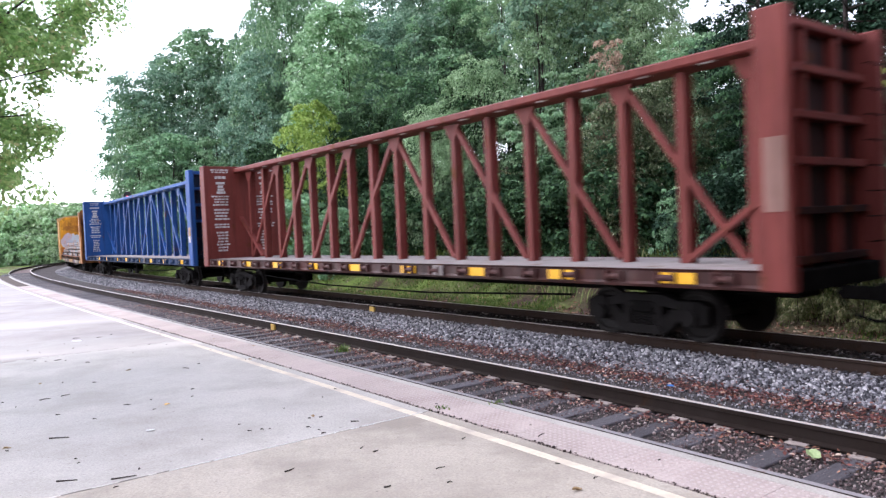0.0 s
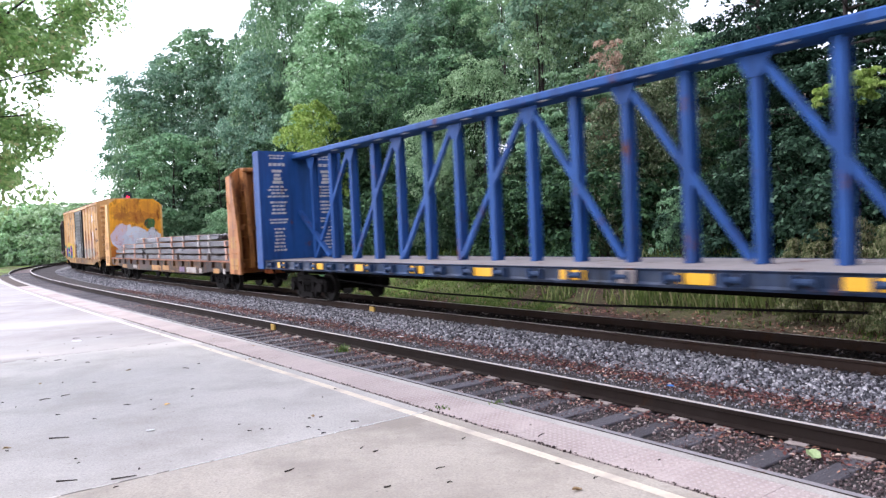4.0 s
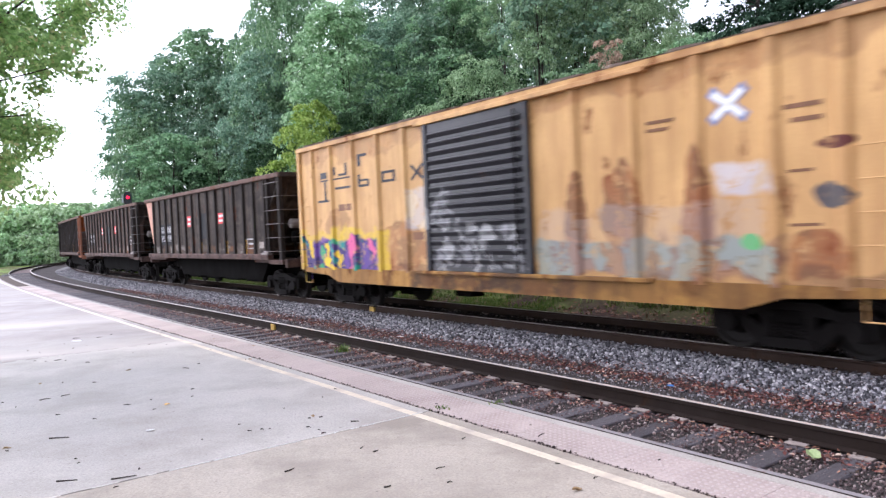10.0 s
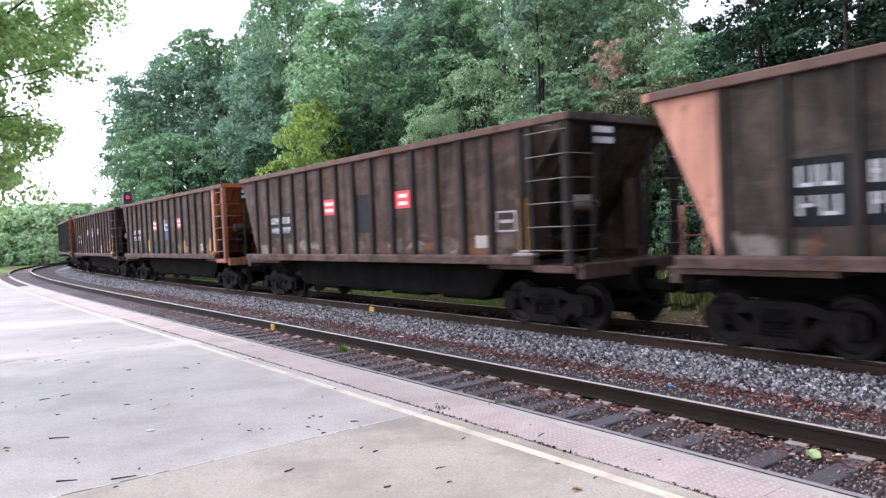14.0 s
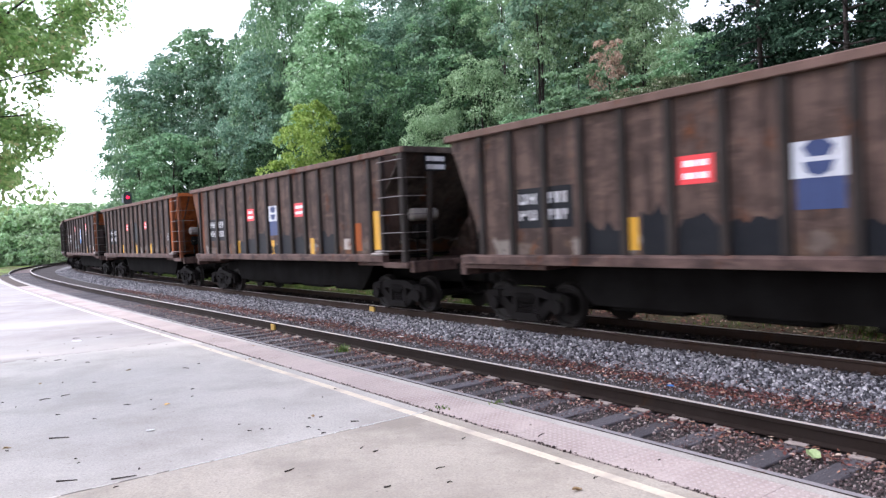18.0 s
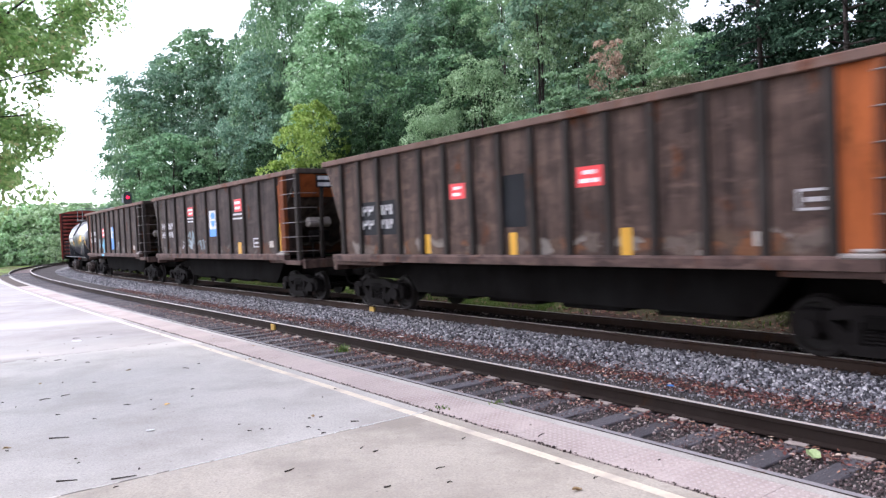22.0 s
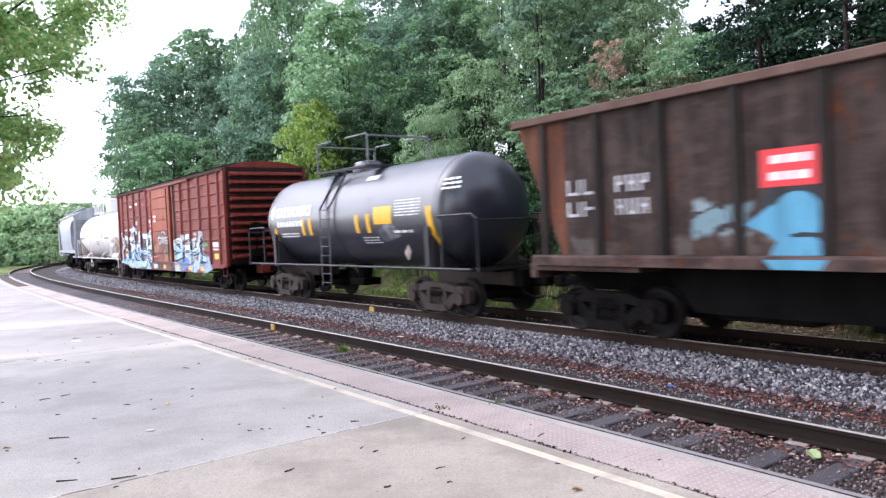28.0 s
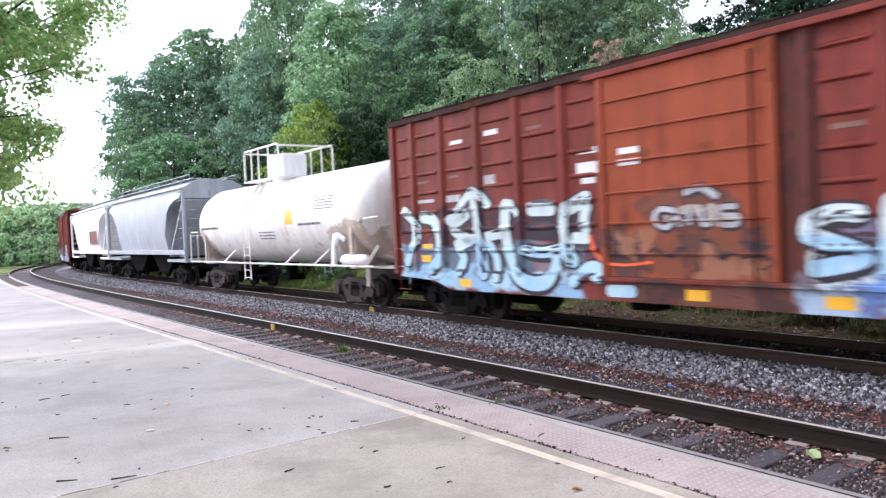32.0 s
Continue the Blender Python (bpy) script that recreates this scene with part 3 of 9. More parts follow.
M_wornletter = paint("worn_white_stencil", (0.56, 0.54, 0.54), dark=(0.28, 0.24, 0.24), rust=0.25, streak=0.6, rust_color=(0.25, 0.17, 0.16))
M_letter = paint("white_lettering", (0.75, 0.75, 0.75), rust=0.0, streak=0.3)
M_letter_black = paint("black_lettering", (0.03, 0.03, 0.04), rust=0.0, streak=0.2)
M_redsign = paint("red_placard", (0.72, 0.05, 0.055), rust=0.0, streak=0.15)
M_blacksq = paint("black_panel_paint", (0.006, 0.007, 0.010), rust=0.0, streak=0.2, spec=0.1)
M_bluesign = paint("blue_placard", (0.055, 0.22, 0.56), rust=0.0, streak=0.15)
M_navysign = paint("navy_placard", (0.022, 0.040, 0.12), rust=0.0, streak=0.3)
M_pipe = paint("dark_steel_rod", (0.036, 0.031, 0.036), rust=0.25, streak=0.3, rough=0.40, spec=0.6)
M_strap = paint("salmon_strap", (0.60, 0.33, 0.23), rust=0.0, streak=0.4)
M_oldpatch = paint("faded_red_patch", (0.22, 0.115, 0.09), rust=0.2, streak=0.5)
M_strap2 = paint("pale_strap", (0.50, 0.45, 0.42), rust=0.0, streak=0.4)
M_wood = rough_stuff("grey_weathered_wood", ((0.17, 0.14, 0.12), (0.09, 0.07, 0.06)), 9.0, stretch=(1, 6, 6))

M_rail_side = paint("rusty_rail_web", (0.020, 0.013, 0.010), rust=0.4, streak=0.2, rough=0.8, rust_color=(0.045, 0.023, 0.013), spec=0.1)
M_rail_rust = paint("brown_rusty_rail_web", (0.031, 0.019, 0.014), rust=0.5, streak=0.2, rough=0.85, rust_color=(0.053, 0.028, 0.017), spec=0.1)
M_rail_top, _n, _l, _p = material("polished_rail_head", (0.66, 0.60, 0.55), 0.55, 0.7)
M_tie = rough_stuff("old_tie_wood", ((0.115, 0.105, 0.115), (0.046, 0.041, 0.044)), 7.0, 0.7, 0.6, 0.01, random=0.25, stretch=(8, 1, 8))
M_plate = paint("tie_plate_steel", (0.30, 0.25, 0.22), rust=0.5, streak=0.1, rough=0.7)
M_stone = island_stuff("grey_ballast_stone", ((0.0, (0.024, 0.023, 0.027)), (0.35, (0.110, 0.107, 0.118)), (0.78, (0.275, 0.265, 0.28)), (1.0, (0.52, 0.50, 0.50))))
M_dirtstone = island_stuff("brown_dirty_stone", ((0.0, (0.025, 0.018, 0.016)), (0.5, (0.06, 0.042, 0.036)), (0.85, (0.11, 0.085, 0.072)), (1.0, (0.30, 0.27, 0.25))))
# oil and the shade under the train are both in this dark colour
M_oil_shade_stone = island_stuff("oily_shaded_stone", ((0.0, (0.008, 0.006, 0.005)), (0.6, (0.022, 0.016, 0.013)), (1.0, (0.06, 0.045, 0.038))))
M_chip = island_stuff("grey_brown_bark_chip", ((0.0, (0.06, 0.044, 0.043)), (0.5, (0.165, 0.122, 0.118)), (0.85, (0.31, 0.235, 0.22)), (1.0, (0.56, 0.47, 0.43))))
M_leafred = island_stuff("dark_red_dead_leaf", ((0.0, (0.05, 0.017, 0.017)), (0.55, (0.125, 0.040, 0.034)), (0.88, (0.25, 0.095, 0.075)), (1.0, (0.55, 0.38, 0.29))))
M_leaflitter = island_stuff("dead_leaf", ((0.0, (0.09, 0.032, 0.024)), (0.5, (0.20, 0.085, 0.055)), (0.85, (0.36, 0.21, 0.14)), (1.0, (0.56, 0.45, 0.34))))
M_rail_dull = paint("dull_rail_head", (0.26, 0.24, 0.24), rust=0.2, streak=0.2, rough=0.6)
M_sign = paint("weathered_white_sign", (0.52, 0.54, 0.58), dark=(0.25, 0.24, 0.25), rust=0.2, streak=0.5)
M_stonefar = rough_stuff("grey_ballast_far", ((0.31, 0.295, 0.30), (0.07, 0.066, 0.07)), 11.0, geometry=True, bump=0.9, dist=0.04)
M_chipfar = rough_stuff("brown_grey_fines", ((0.22, 0.17, 0.16), (0.07, 0.05, 0.05)), 12.0, geometry=True, bump=0.8, dist=0.03)
M_bed = rough_stuff("ballast_bed", ((0.022, 0.018, 0.017), (0.085, 0.072, 0.068)), 28.0, geometry=True, bump=0.8, dist=0.03)
M_steel_clip = paint("yellow_rail_mark", (0.46, 0.29, 0.05), rust=0.0, streak=0.3)


# ---- ground ----
def hump(x, a, b):
    t = np.clip((x - a) / (b - a), 0, 1)
    return t * t * (3 - 2 * t)


def ground_z(px, py):
    px, py = np.asarray(px, float).ravel(), np.asarray(py, float).ravel()
    s, o = from_line(px, py)
    z = np.full(len(o), -0.42)
    z = np.where(o < -0.7, -0.30, z)
    z += 0.10 * hump(o, 7.5, 9.0)
    bank = 1.0 * hump(o, 8.6, 11.0) + 5.5 * hump(o, 10.5, 26.0) + 8.0 * hump(o, 24, 70.0)
    z += bank * (1 - 0.55 * hump(s, 35, 80))
    far = 1.2 * hump(-o, 14.0, 60.0)
    z += np.where(s > 55, far, 0)
    wob = 0.18 * np.sin(px * 0.55 + 1.3 * np.sin(py * 0.31)) * np.cos(py * 0.47) + 0.10 * np.sin(px * 1.7 + py * 1.1)
    return z + wob * hump(np.abs(o - 2.3), 7.0, 14.0)


def spread(lo, hi, step, reach):
    core = list(np.arange(lo, hi + 1e-6, step))
    out, d = [], step
    while d < reach:
        d *= 1.32
        out.append(d)
    return np.array([lo - x for x in np.cumsum(out)[::-1]] + core + [hi + x for x in np.cumsum(out)])


def ground():
    gx, gy = spread(-62, 40, 0.8, 420), spread(-8, 120, 0.8, 420)
    X, Y = np.meshgrid(gx, gy)
    Z = ground_z(X.ravel(), Y.ravel())
    nx, ny = len(gx), len(gy)
    i = np.arange(nx * ny).reshape(ny, nx)
    f = np.stack([i[:-1, :-1], i[:-1, 1:], i[1:, 1:], i[1:, :-1]], -1).reshape(-1, 4)
    me = bpy.data.meshes.new("ground")
    me.from_pydata(np.stack([X.ravel(), Y.ravel(), Z], -1).tolist(), [], f.tolist())
    me.shade_smooth()
    m, nt, ln, p = material("soil_and_grass", (0.1, 0.1, 0.05), 0.95)
    v = coords(nt, ln, geometry=True)
    soil = mixed(nt, ln, noise_mask(nt, ln, v, 9.0, 0.3, 0.7), (0.095, 0.056, 0.040), (0.034, 0.022, 0.017))
    grass = mixed(nt, ln, noise_mask(nt, ln, v, 6.0, 0.3, 0.7), (0.20, 0.29, 0.055), (0.11, 0.17, 0.03))
    sx = nt.new("ShaderNodeSeparateXYZ")
    ln.new(v, sx.inputs[0])
    green = times(nt, ln, noise_mask(nt, ln, v, 0.35, 0.40, 0.56, 6.0), ranged(nt, ln, sx.outputs[0], 7.0, -2.0, 0.12, 1.0))
    ln.new(mixed(nt, ln, green, soil, grass), p.inputs["Base Color"])
    bumped(nt, ln, p, noise_mask(nt, ln, v, 12.0, 0.2, 0.8), 0.8, 0.05)
    me.materials.append(m)
    return tagged(new("ground", me), "grassy soil rising to a wooded bank behind the tracks", "ground", kind="structure")


def strip(b, s0, s1, offs, step=0.5):
    """A sheet along the line through (off, z) pairs."""
    ss = np.arange(s0, s1 + step / 2, step)
    vs = [on_line(s, o, z) for s in ss for o, z in offs]
    k = len(offs)
    b.add(vs, [(i * k + j, i * k + j + 1, (i + 1) * k + j + 1, (i + 1) * k + j) for i in range(len(ss) - 1) for j in range(k - 1)])
    return b


def sweep(b, s0, s1, prof, step=0.5):
    """A closed profile of (off, z) drawn along the line."""
    ss = np.arange(s0, s1 + step / 2, step)
    k = len(prof)
    vs = [on_line(s, o, z) for s in ss for o, z in prof]
    fs = [(i * k + j, i * k + (j + 1) % k, (i + 1) * k + (j + 1) % k, (i + 1) * k + j) for i in range(len(ss) - 1) for j in range(k)]
    fs += [tuple(range(k)), tuple((len(ss) - 1) * k + j for j in range(k))[::-1]]
    b.add(vs, fs)
    return b


ground()
b = strip(Build(), -30, 110, [(-0.80, -0.215), (0.9, -0.215), (1.6, -0.26), (2.4, -0.30), (2.9, -0.24), (3.5, -0.15), (5.9, -0.14), (6.5, -0.22), (7.4, -0.50)])
tagged(part("ballast_bed", b, M_bed, smooth=60), "grey and brown ballast bed under the two tracks", "ballast", kind="structure")
b = strip(Build(), 24, 110, [(2.55, -0.285), (2.62, -0.255), (2.9, -0.215), (3.5, -0.13), (3.93, -0.125), (3.96, -0.16)])
tagged(part("ballast_shoulder", b, M_stonefar, smooth=60), "grey ballast heaped between the tracks farther off", "ballast", kind="structure")
b = strip(Build(), 17, 110, [(-0.70, -0.203), (0.67, -0.203)])
tagged(part("track_fines", b, M_chipfar), "brown-grey fines between the near rails farther off", "ballast", kind="structure")

RAIL = [(-0.070, -0.180), (0.070, -0.180), (0.070, -0.168), (0.012, -0.150), (0.009, -0.048), (0.036, -0.036), (0.036, -0.004), (0.028, 0.0),
        (-0.028, 0.0), (-0.036, -0.004), (-0.036, -0.036), (-0.009, -0.048), (-0.012, -0.150), (-0.070, -0.168)]


def rail(track, off, z, name="rail", top=None, web=None):
    r = part(name, sweep(Build(), -30, 112, [(off + o, z + h - (0.001 if h == 0 else 0)) for o, h in RAIL]), web or M_rail_side, track)
    part("rail_head", sweep(Build(), -30, 112, [(off - 0.029, z + 0.001), (off - 0.029, z - 0.004), (off + 0.029, z - 0.004), (off + 0.029, z + 0.001)]), top or M_rail_top, r, "polished running surface")
    return r


near_track = thing("near_track", "rusty railway track with a worn bright rail and timber ties beside the platform", "railway track", kind="structure")
rail(near_track, -0.752, 0.0, top=M_rail_dull)
rail(near_track, 0.752, 0.0)
far_track = thing("far_track", "rusty railway track in grey ballast under the train", "railway track", kind="structure")
rail(far_track, FAR - 0.752, FAR_Z, web=M_rail_rust)
rail(far_track, FAR + 0.752, FAR_Z, web=M_rail_rust)

tie_mesh = Build().box(-0.115, 0.115, -1.28, 1.28, -0.17, 0.0, 0.012).mesh("tie", M_tie)
plate_mesh = Build().box(-0.10, 0.10, -0.17, 0.17, 0.0, 0.014, 0.004).box(-0.085, -0.06, -0.105, -0.085, 0.0, 0.035).box(0.06, 0.085, 0.085, 0.105, 0.0, 0.035).mesh("tie_plate", M_plate)


def ties(track, off, z, s0, s1, plates, y0):
    rnd = random.Random(5)
    s = s0
    first = [-8.4, -7.85, -7.3, -6.75, -6.1, -5.48, -4.9, -4.09, -3.59, -3.07] if track is near_track else []
    while s < s1:
        m = Matrix.Translation(on_line(s, off, z + rnd.uniform(-0.012, 0.008))) @ Matrix.Rotation(line_turn(s) + rnd.uniform(-0.02, 0.02), 4, "Z")
        t = part("tie", tie_mesh, None, track, m=m @ Matrix.Translation((0, y0, 0)))
        if s < plates:
            for o in (-0.752, 0.752):
                if track is near_track and o < 0:
                    continue
                part("tie_plate", plate_mesh, None, t, m=Matrix.Translation((0, -o - y0, 0.002)))
        s = first.pop(0) if first else s + 0.53 + rnd.uniform(-0.025, 0.025)


# ---- platform ----
def concrete(name, a, b2, c3):
    m, nt, ln, p = material(name, (0.5, 0.5, 0.5), 0.6)
    v = coords(nt, ln, geometry=True)
    big = noise_mask(nt, ln, v, 0.33, 0.38, 0.62, 5.0)
    c = mixed(nt, ln, big, a, b2)
    c = mixed(nt, ln, times(nt, ln, noise_mask(nt, ln, v, 0.9, 0.45, 0.64, 7.0), 0.75), c, c3)
    c = mixed(nt, ln, times(nt, ln, noise_mask(nt, ln, v, 7.0, 0.55, 0.72, 6.0), 0.4), c, c3)
    c = mixed(nt, ln, times(nt, ln, noise_mask(nt, ln, v, 45.0, 0.38, 0.70), 0.5), c, (0.20, 0.18, 0.17))
    c = mixed(nt, ln, times(nt, ln, noise_mask(nt, ln, v, 18.0, 0.66, 0.72, 3.0), 0.6), c, (0.12, 0.10, 0.09))
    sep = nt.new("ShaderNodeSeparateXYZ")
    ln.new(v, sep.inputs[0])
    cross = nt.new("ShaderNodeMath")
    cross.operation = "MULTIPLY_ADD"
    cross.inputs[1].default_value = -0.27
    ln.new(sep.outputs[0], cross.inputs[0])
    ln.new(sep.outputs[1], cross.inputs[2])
    # two soft bright bands of floor sheen, mixed into the colour
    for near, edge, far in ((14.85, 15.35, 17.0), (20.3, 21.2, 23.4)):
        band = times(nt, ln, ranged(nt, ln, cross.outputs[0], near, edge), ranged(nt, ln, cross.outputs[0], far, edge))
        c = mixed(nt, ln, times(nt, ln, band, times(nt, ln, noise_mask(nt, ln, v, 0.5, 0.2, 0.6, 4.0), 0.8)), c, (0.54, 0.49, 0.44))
    info = nt.new("ShaderNodeObjectInfo")
    tone = node(nt, "ShaderNodeHueSaturation")
    ln.new(ranged(nt, ln, info.outputs["Random"], 0.0, 1.0, 0.94, 1.05), tone.inputs["Value"])
    ln.new(c, tone.inputs["Color"])
    ln.new(tone.outputs[0], p.inputs["Base Color"])
    r = nt.new("ShaderNodeMapRange")
    r.inputs["To Min"].default_value, r.inputs["To Max"].default_value = 0.50, 0.75
    ln.new(noise_mask(nt, ln, v, 0.5, 0.3, 0.7, 5.0), r.inputs["Value"])
    ln.new(r.outputs[0], p.inputs["Roughness"])
    bumped(nt, ln, p, noise_mask(nt, ln, v, 90.0, 0.2, 0.8), 0.15, 0.003)
    return m


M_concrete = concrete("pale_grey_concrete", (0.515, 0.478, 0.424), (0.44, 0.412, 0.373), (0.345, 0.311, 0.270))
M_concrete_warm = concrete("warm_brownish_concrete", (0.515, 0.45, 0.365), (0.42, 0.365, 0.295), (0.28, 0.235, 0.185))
# far slabs coloured darker, to offset the sky's sheen at a low angle
M_concrete_far = concrete("far_slab_concrete", (0.385, 0.347, 0.314), (0.325, 0.291, 0.268), (0.26, 0.23, 0.213))
M_paver = rough_stuff("pinkish_paver", ((0.51, 0.425, 0.385), (0.39, 0.32, 0.29)), 26.0, 0.75, 0.4, 0.004, geometry=True, stain=(0.34, 0.265, 0.24), stain_scale=1.1, random=0.10)
M_dot = rough_stuff("pale_worn_dot", ((0.54, 0.455, 0.415), (0.42, 0.345, 0.315)), 40.0, 0.65, 0.3, 0.003, geometry=True)
M_line = rough_stuff("worn_cream_line_paint", ((0.74, 0.655, 0.50), (0.58, 0.50, 0.39)), 14.0, 0.6, 0.1, 0.002, geometry=True, stain=(0.48, 0.41, 0.34), stain_scale=2.2)
M_joint = rough_stuff("dark_joint_dirt", ((0.04, 0.03, 0.025), (0.10, 0.07, 0.05)), 30.0, geometry=True)

platform = thing("platform", "pale concrete station platform, level with the rail, with a cream safety line", "platform", kind="structure")
JOINTS = [-16.5, -9.2, -1.9, 6.4, 13.4, 20.8, 28.2, 35.6, 43.0, 50.4]
for a, c in zip(JOINTS[:-1], JOINTS[1:]):
    part("slab", sweep(Build(), a + 0.013, c - 0.013, [(-1.516, 0.0), (-1.524, 0.004), (-12.5, 0.004), (-12.5, -0.3), (-1.516, -0.3)], (c - a - 0.026) / 12), M_concrete_warm if c < 0 else M_concrete if c < 7 else M_concrete_far, platform)
part("joint_fill", sweep(Build(), -17, 50.8, [(-0.84, -0.30), (-0.84, -0.012), (-12.48, -0.012), (-12.48, -0.30)]), M_joint, platform)
M_sealant = rough_stuff("old_pale_sealant", ((0.66, 0.63, 0.58), (0.48, 0.45, 0.41)), 30.0, 0.6, 0.3, 0.003, geometry=True)
seal_rnd = random.Random(17)
for s_joint in (-1.9, 6.4):
    o = -1.62
    while o > -8.0:
        run = seal_rnd.uniform(0.04, 0.22)
        w, z = seal_rnd.uniform(0.008, 0.016), 0.0075
        bit = Build().add([on_line(s_joint + u, q, h) for h in (-0.01, z) for u, q in ((-w, o), (w, o), (w, o - run), (-w, o - run))], [(0, 3, 2, 1), (4, 5, 6, 7), (0, 1, 5, 4), (1, 2, 6, 5), (2, 3, 7, 6), (3, 0, 4, 7)])
        part("sealant", bit, M_sealant, platform, "broken pale joint sealant")
        o -= run + seal_rnd.uniform(0.03, 0.40)
part("safety_line", strip(Build(), -16.4, 50.3, [(-1.67, 0.0065), (-1.775, 0.0065)]), M_line, platform, "worn cream painted line")
part("edge_kerb", sweep(Build(), -16.4, 50.3, [(-0.80, -0.26), (-0.80, -0.004), (-0.81, 0.0), (-0.925, 0.0), (-0.925, -0.26)]), M_concrete, platform, "narrow concrete edging beside the rail")

# an unseen plain wall, added behind the camera to block low sky light
M_brick = rough_stuff("dull_red_brick_wall", ((0.22, 0.10, 0.07), (0.14, 0.065, 0.05)), 6.0, 0.9, 0.4, 0.01, geometry=True, stain=(0.12, 0.07, 0.055), stain_scale=0.7)
tagged(part("shade_wall_south", Build().box(-6.0, 26.0, -5.3, -5.0, -0.6, 6.5, 0.02), M_brick), "unseen plain brick wall, added to block low sky light", "wall", kind="structure")


# ---- the train: local x runs forward, -y faces the platform, z = 0 at the top of the rail ----
SPEED, EASE = 7.31423, 0.0119249
CARS = []          # (thing, place along the line at the start, half the distance of its trucks)
WHEELS = []
WHEEL_R = 0.42


def wheel_mesh():
    b = Build()
    for y in (-1, 1):
        prof = [(-0.070, 0.10), (-0.072, 0.40), (-0.066, 0.447), (-0.052, 0.450), (-0.040, 0.428), (-0.030, 0.422), (0.055, 0.416), (0.064, 0.405),
                (0.060, 0.345), (0.020, 0.320), (0.000, 0.20), (0.045, 0.16), (0.075, 0.13), (0.078, 0.07)]
        b.turned([(0.79 * y + a * y, r) for a, r in prof], 28, "y")
        b.turned([(0.865 * y, 0.085), (1.06 * y, 0.085), (1.06 * y, 0.05)], 12, "y")
    b.turned([(-0.74, 0.085), (0.74, 0.085)], 12, "y")
    for y in (-0.866, 0.866):
        for k in range(3):
            t = k * 2.094
            b.box(0.03, 0.05, -0.012, 0.012, -0.012, 0.012, m=Matrix.Translation((0, y, 0)) @ Matrix.Rotation(t, 4, "Y"))
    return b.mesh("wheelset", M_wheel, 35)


def side_frame_mesh(mat):
    """A cast side frame: two pedestals, a deep top member, sloping members and the spring seat."""
    b = Build()
    for f in (-1, 1):
        b.prism([(f * x, z) for x, z in ((1.17, 0.34), (1.17, 0.60), (1.06, 0.67), (0.66, 0.66), (0.66, 0.40), (1.02, 0.29))], -0.085, 0.085)
        b.prism([(f * x, z) for x, z in ((0.70, 0.60), (0.70, 0.38), (0.42, 0.12), (0.24, 0.12), (0.24, 0.27), (0.50, 0.47))], -0.085, 0.085)
        b.prism([(f * x, z) for x, z in ((0.38, 0.16), (0.25, 0.16), (0.25, 0.66), (0.37, 0.66))], -0.095, 0.095)
        b.turned([(-0.17, 0.08), (-0.17, 0.14), (0.09, 0.145)], 16, "y", (f * 0.89, 0, 0.42))
        b.box(f * 0.89 - 0.16, f * 0.89 + 0.16, -0.12, 0.12, 0.50, 0.68, 0.02)
    b.prism([(-0.70, 0.66), (-0.40, 0.76), (0.40, 0.76), (0.70, 0.66), (0.70, 0.53), (0.40, 0.58), (-0.40, 0.58), (-0.70, 0.53)], -0.10, 0.10)
    b.prism([(-0.42, 0.12), (0.42, 0.12), (0.34, 0.26), (-0.34, 0.26)], -0.13, 0.13)
    for x in (-0.16, 0.0, 0.16):
        for k in range(6):
            b.turned([(0.26 + k * 0.048, 0.062), (0.284 + k * 0.048, 0.076), (0.308 + k * 0.048, 0.062)], 10, "z", (x, 0, 0), caps=False)
    b.box(-0.25, 0.25, -0.12, 0.12, 0.545, 0.63, 0.015)
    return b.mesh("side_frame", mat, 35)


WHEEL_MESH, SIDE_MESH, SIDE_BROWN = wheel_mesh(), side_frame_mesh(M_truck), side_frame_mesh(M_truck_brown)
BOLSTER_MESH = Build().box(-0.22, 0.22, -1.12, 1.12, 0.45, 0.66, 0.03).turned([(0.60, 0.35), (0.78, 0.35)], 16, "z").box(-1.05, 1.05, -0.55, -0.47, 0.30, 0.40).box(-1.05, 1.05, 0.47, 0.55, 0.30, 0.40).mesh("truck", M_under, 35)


def truck(car, x):
    t = part("truck", BOLSTER_MESH, None, car, "grimy cast steel truck", m=Matrix.Translation((x, 0, 0)))
    for y in (-1.0, 1.0):
        part("side_frame", SIDE_BROWN if car.name.startswith("tank") else SIDE_MESH, None, t, m=Matrix.Translation((0, y, 0)))
    for dx in (-0.89, 0.89):
        w = part("wheelset", WHEEL_MESH, None, t, m=Matrix.Translation((dx, 0, WHEEL_R)))
        WHEELS.append(w)


def coupler(car, x, f):
    b = Build().box(*sorted((x, x + f * 0.55)), -0.09, 0.09, 0.72, 0.90, 0.02)
    b.box(*sorted((x + f * 0.50, x + f * 0.78)), -0.16, 0.12, 0.68, 0.95, 0.05)
    b.tube([(x + f * 0.1, -0.35, 0.86), (x + f * 0.35, -0.38, 0.55), (x + f * 0.62, -0.30, 0.45), (x + f * 0.8, -0.22, 0.5)], 0.025, 6)
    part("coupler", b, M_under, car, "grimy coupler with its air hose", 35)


def place_car(car, s, half):
    CARS.append((car, s, half))
    truck(car, half)
    truck(car, -half)


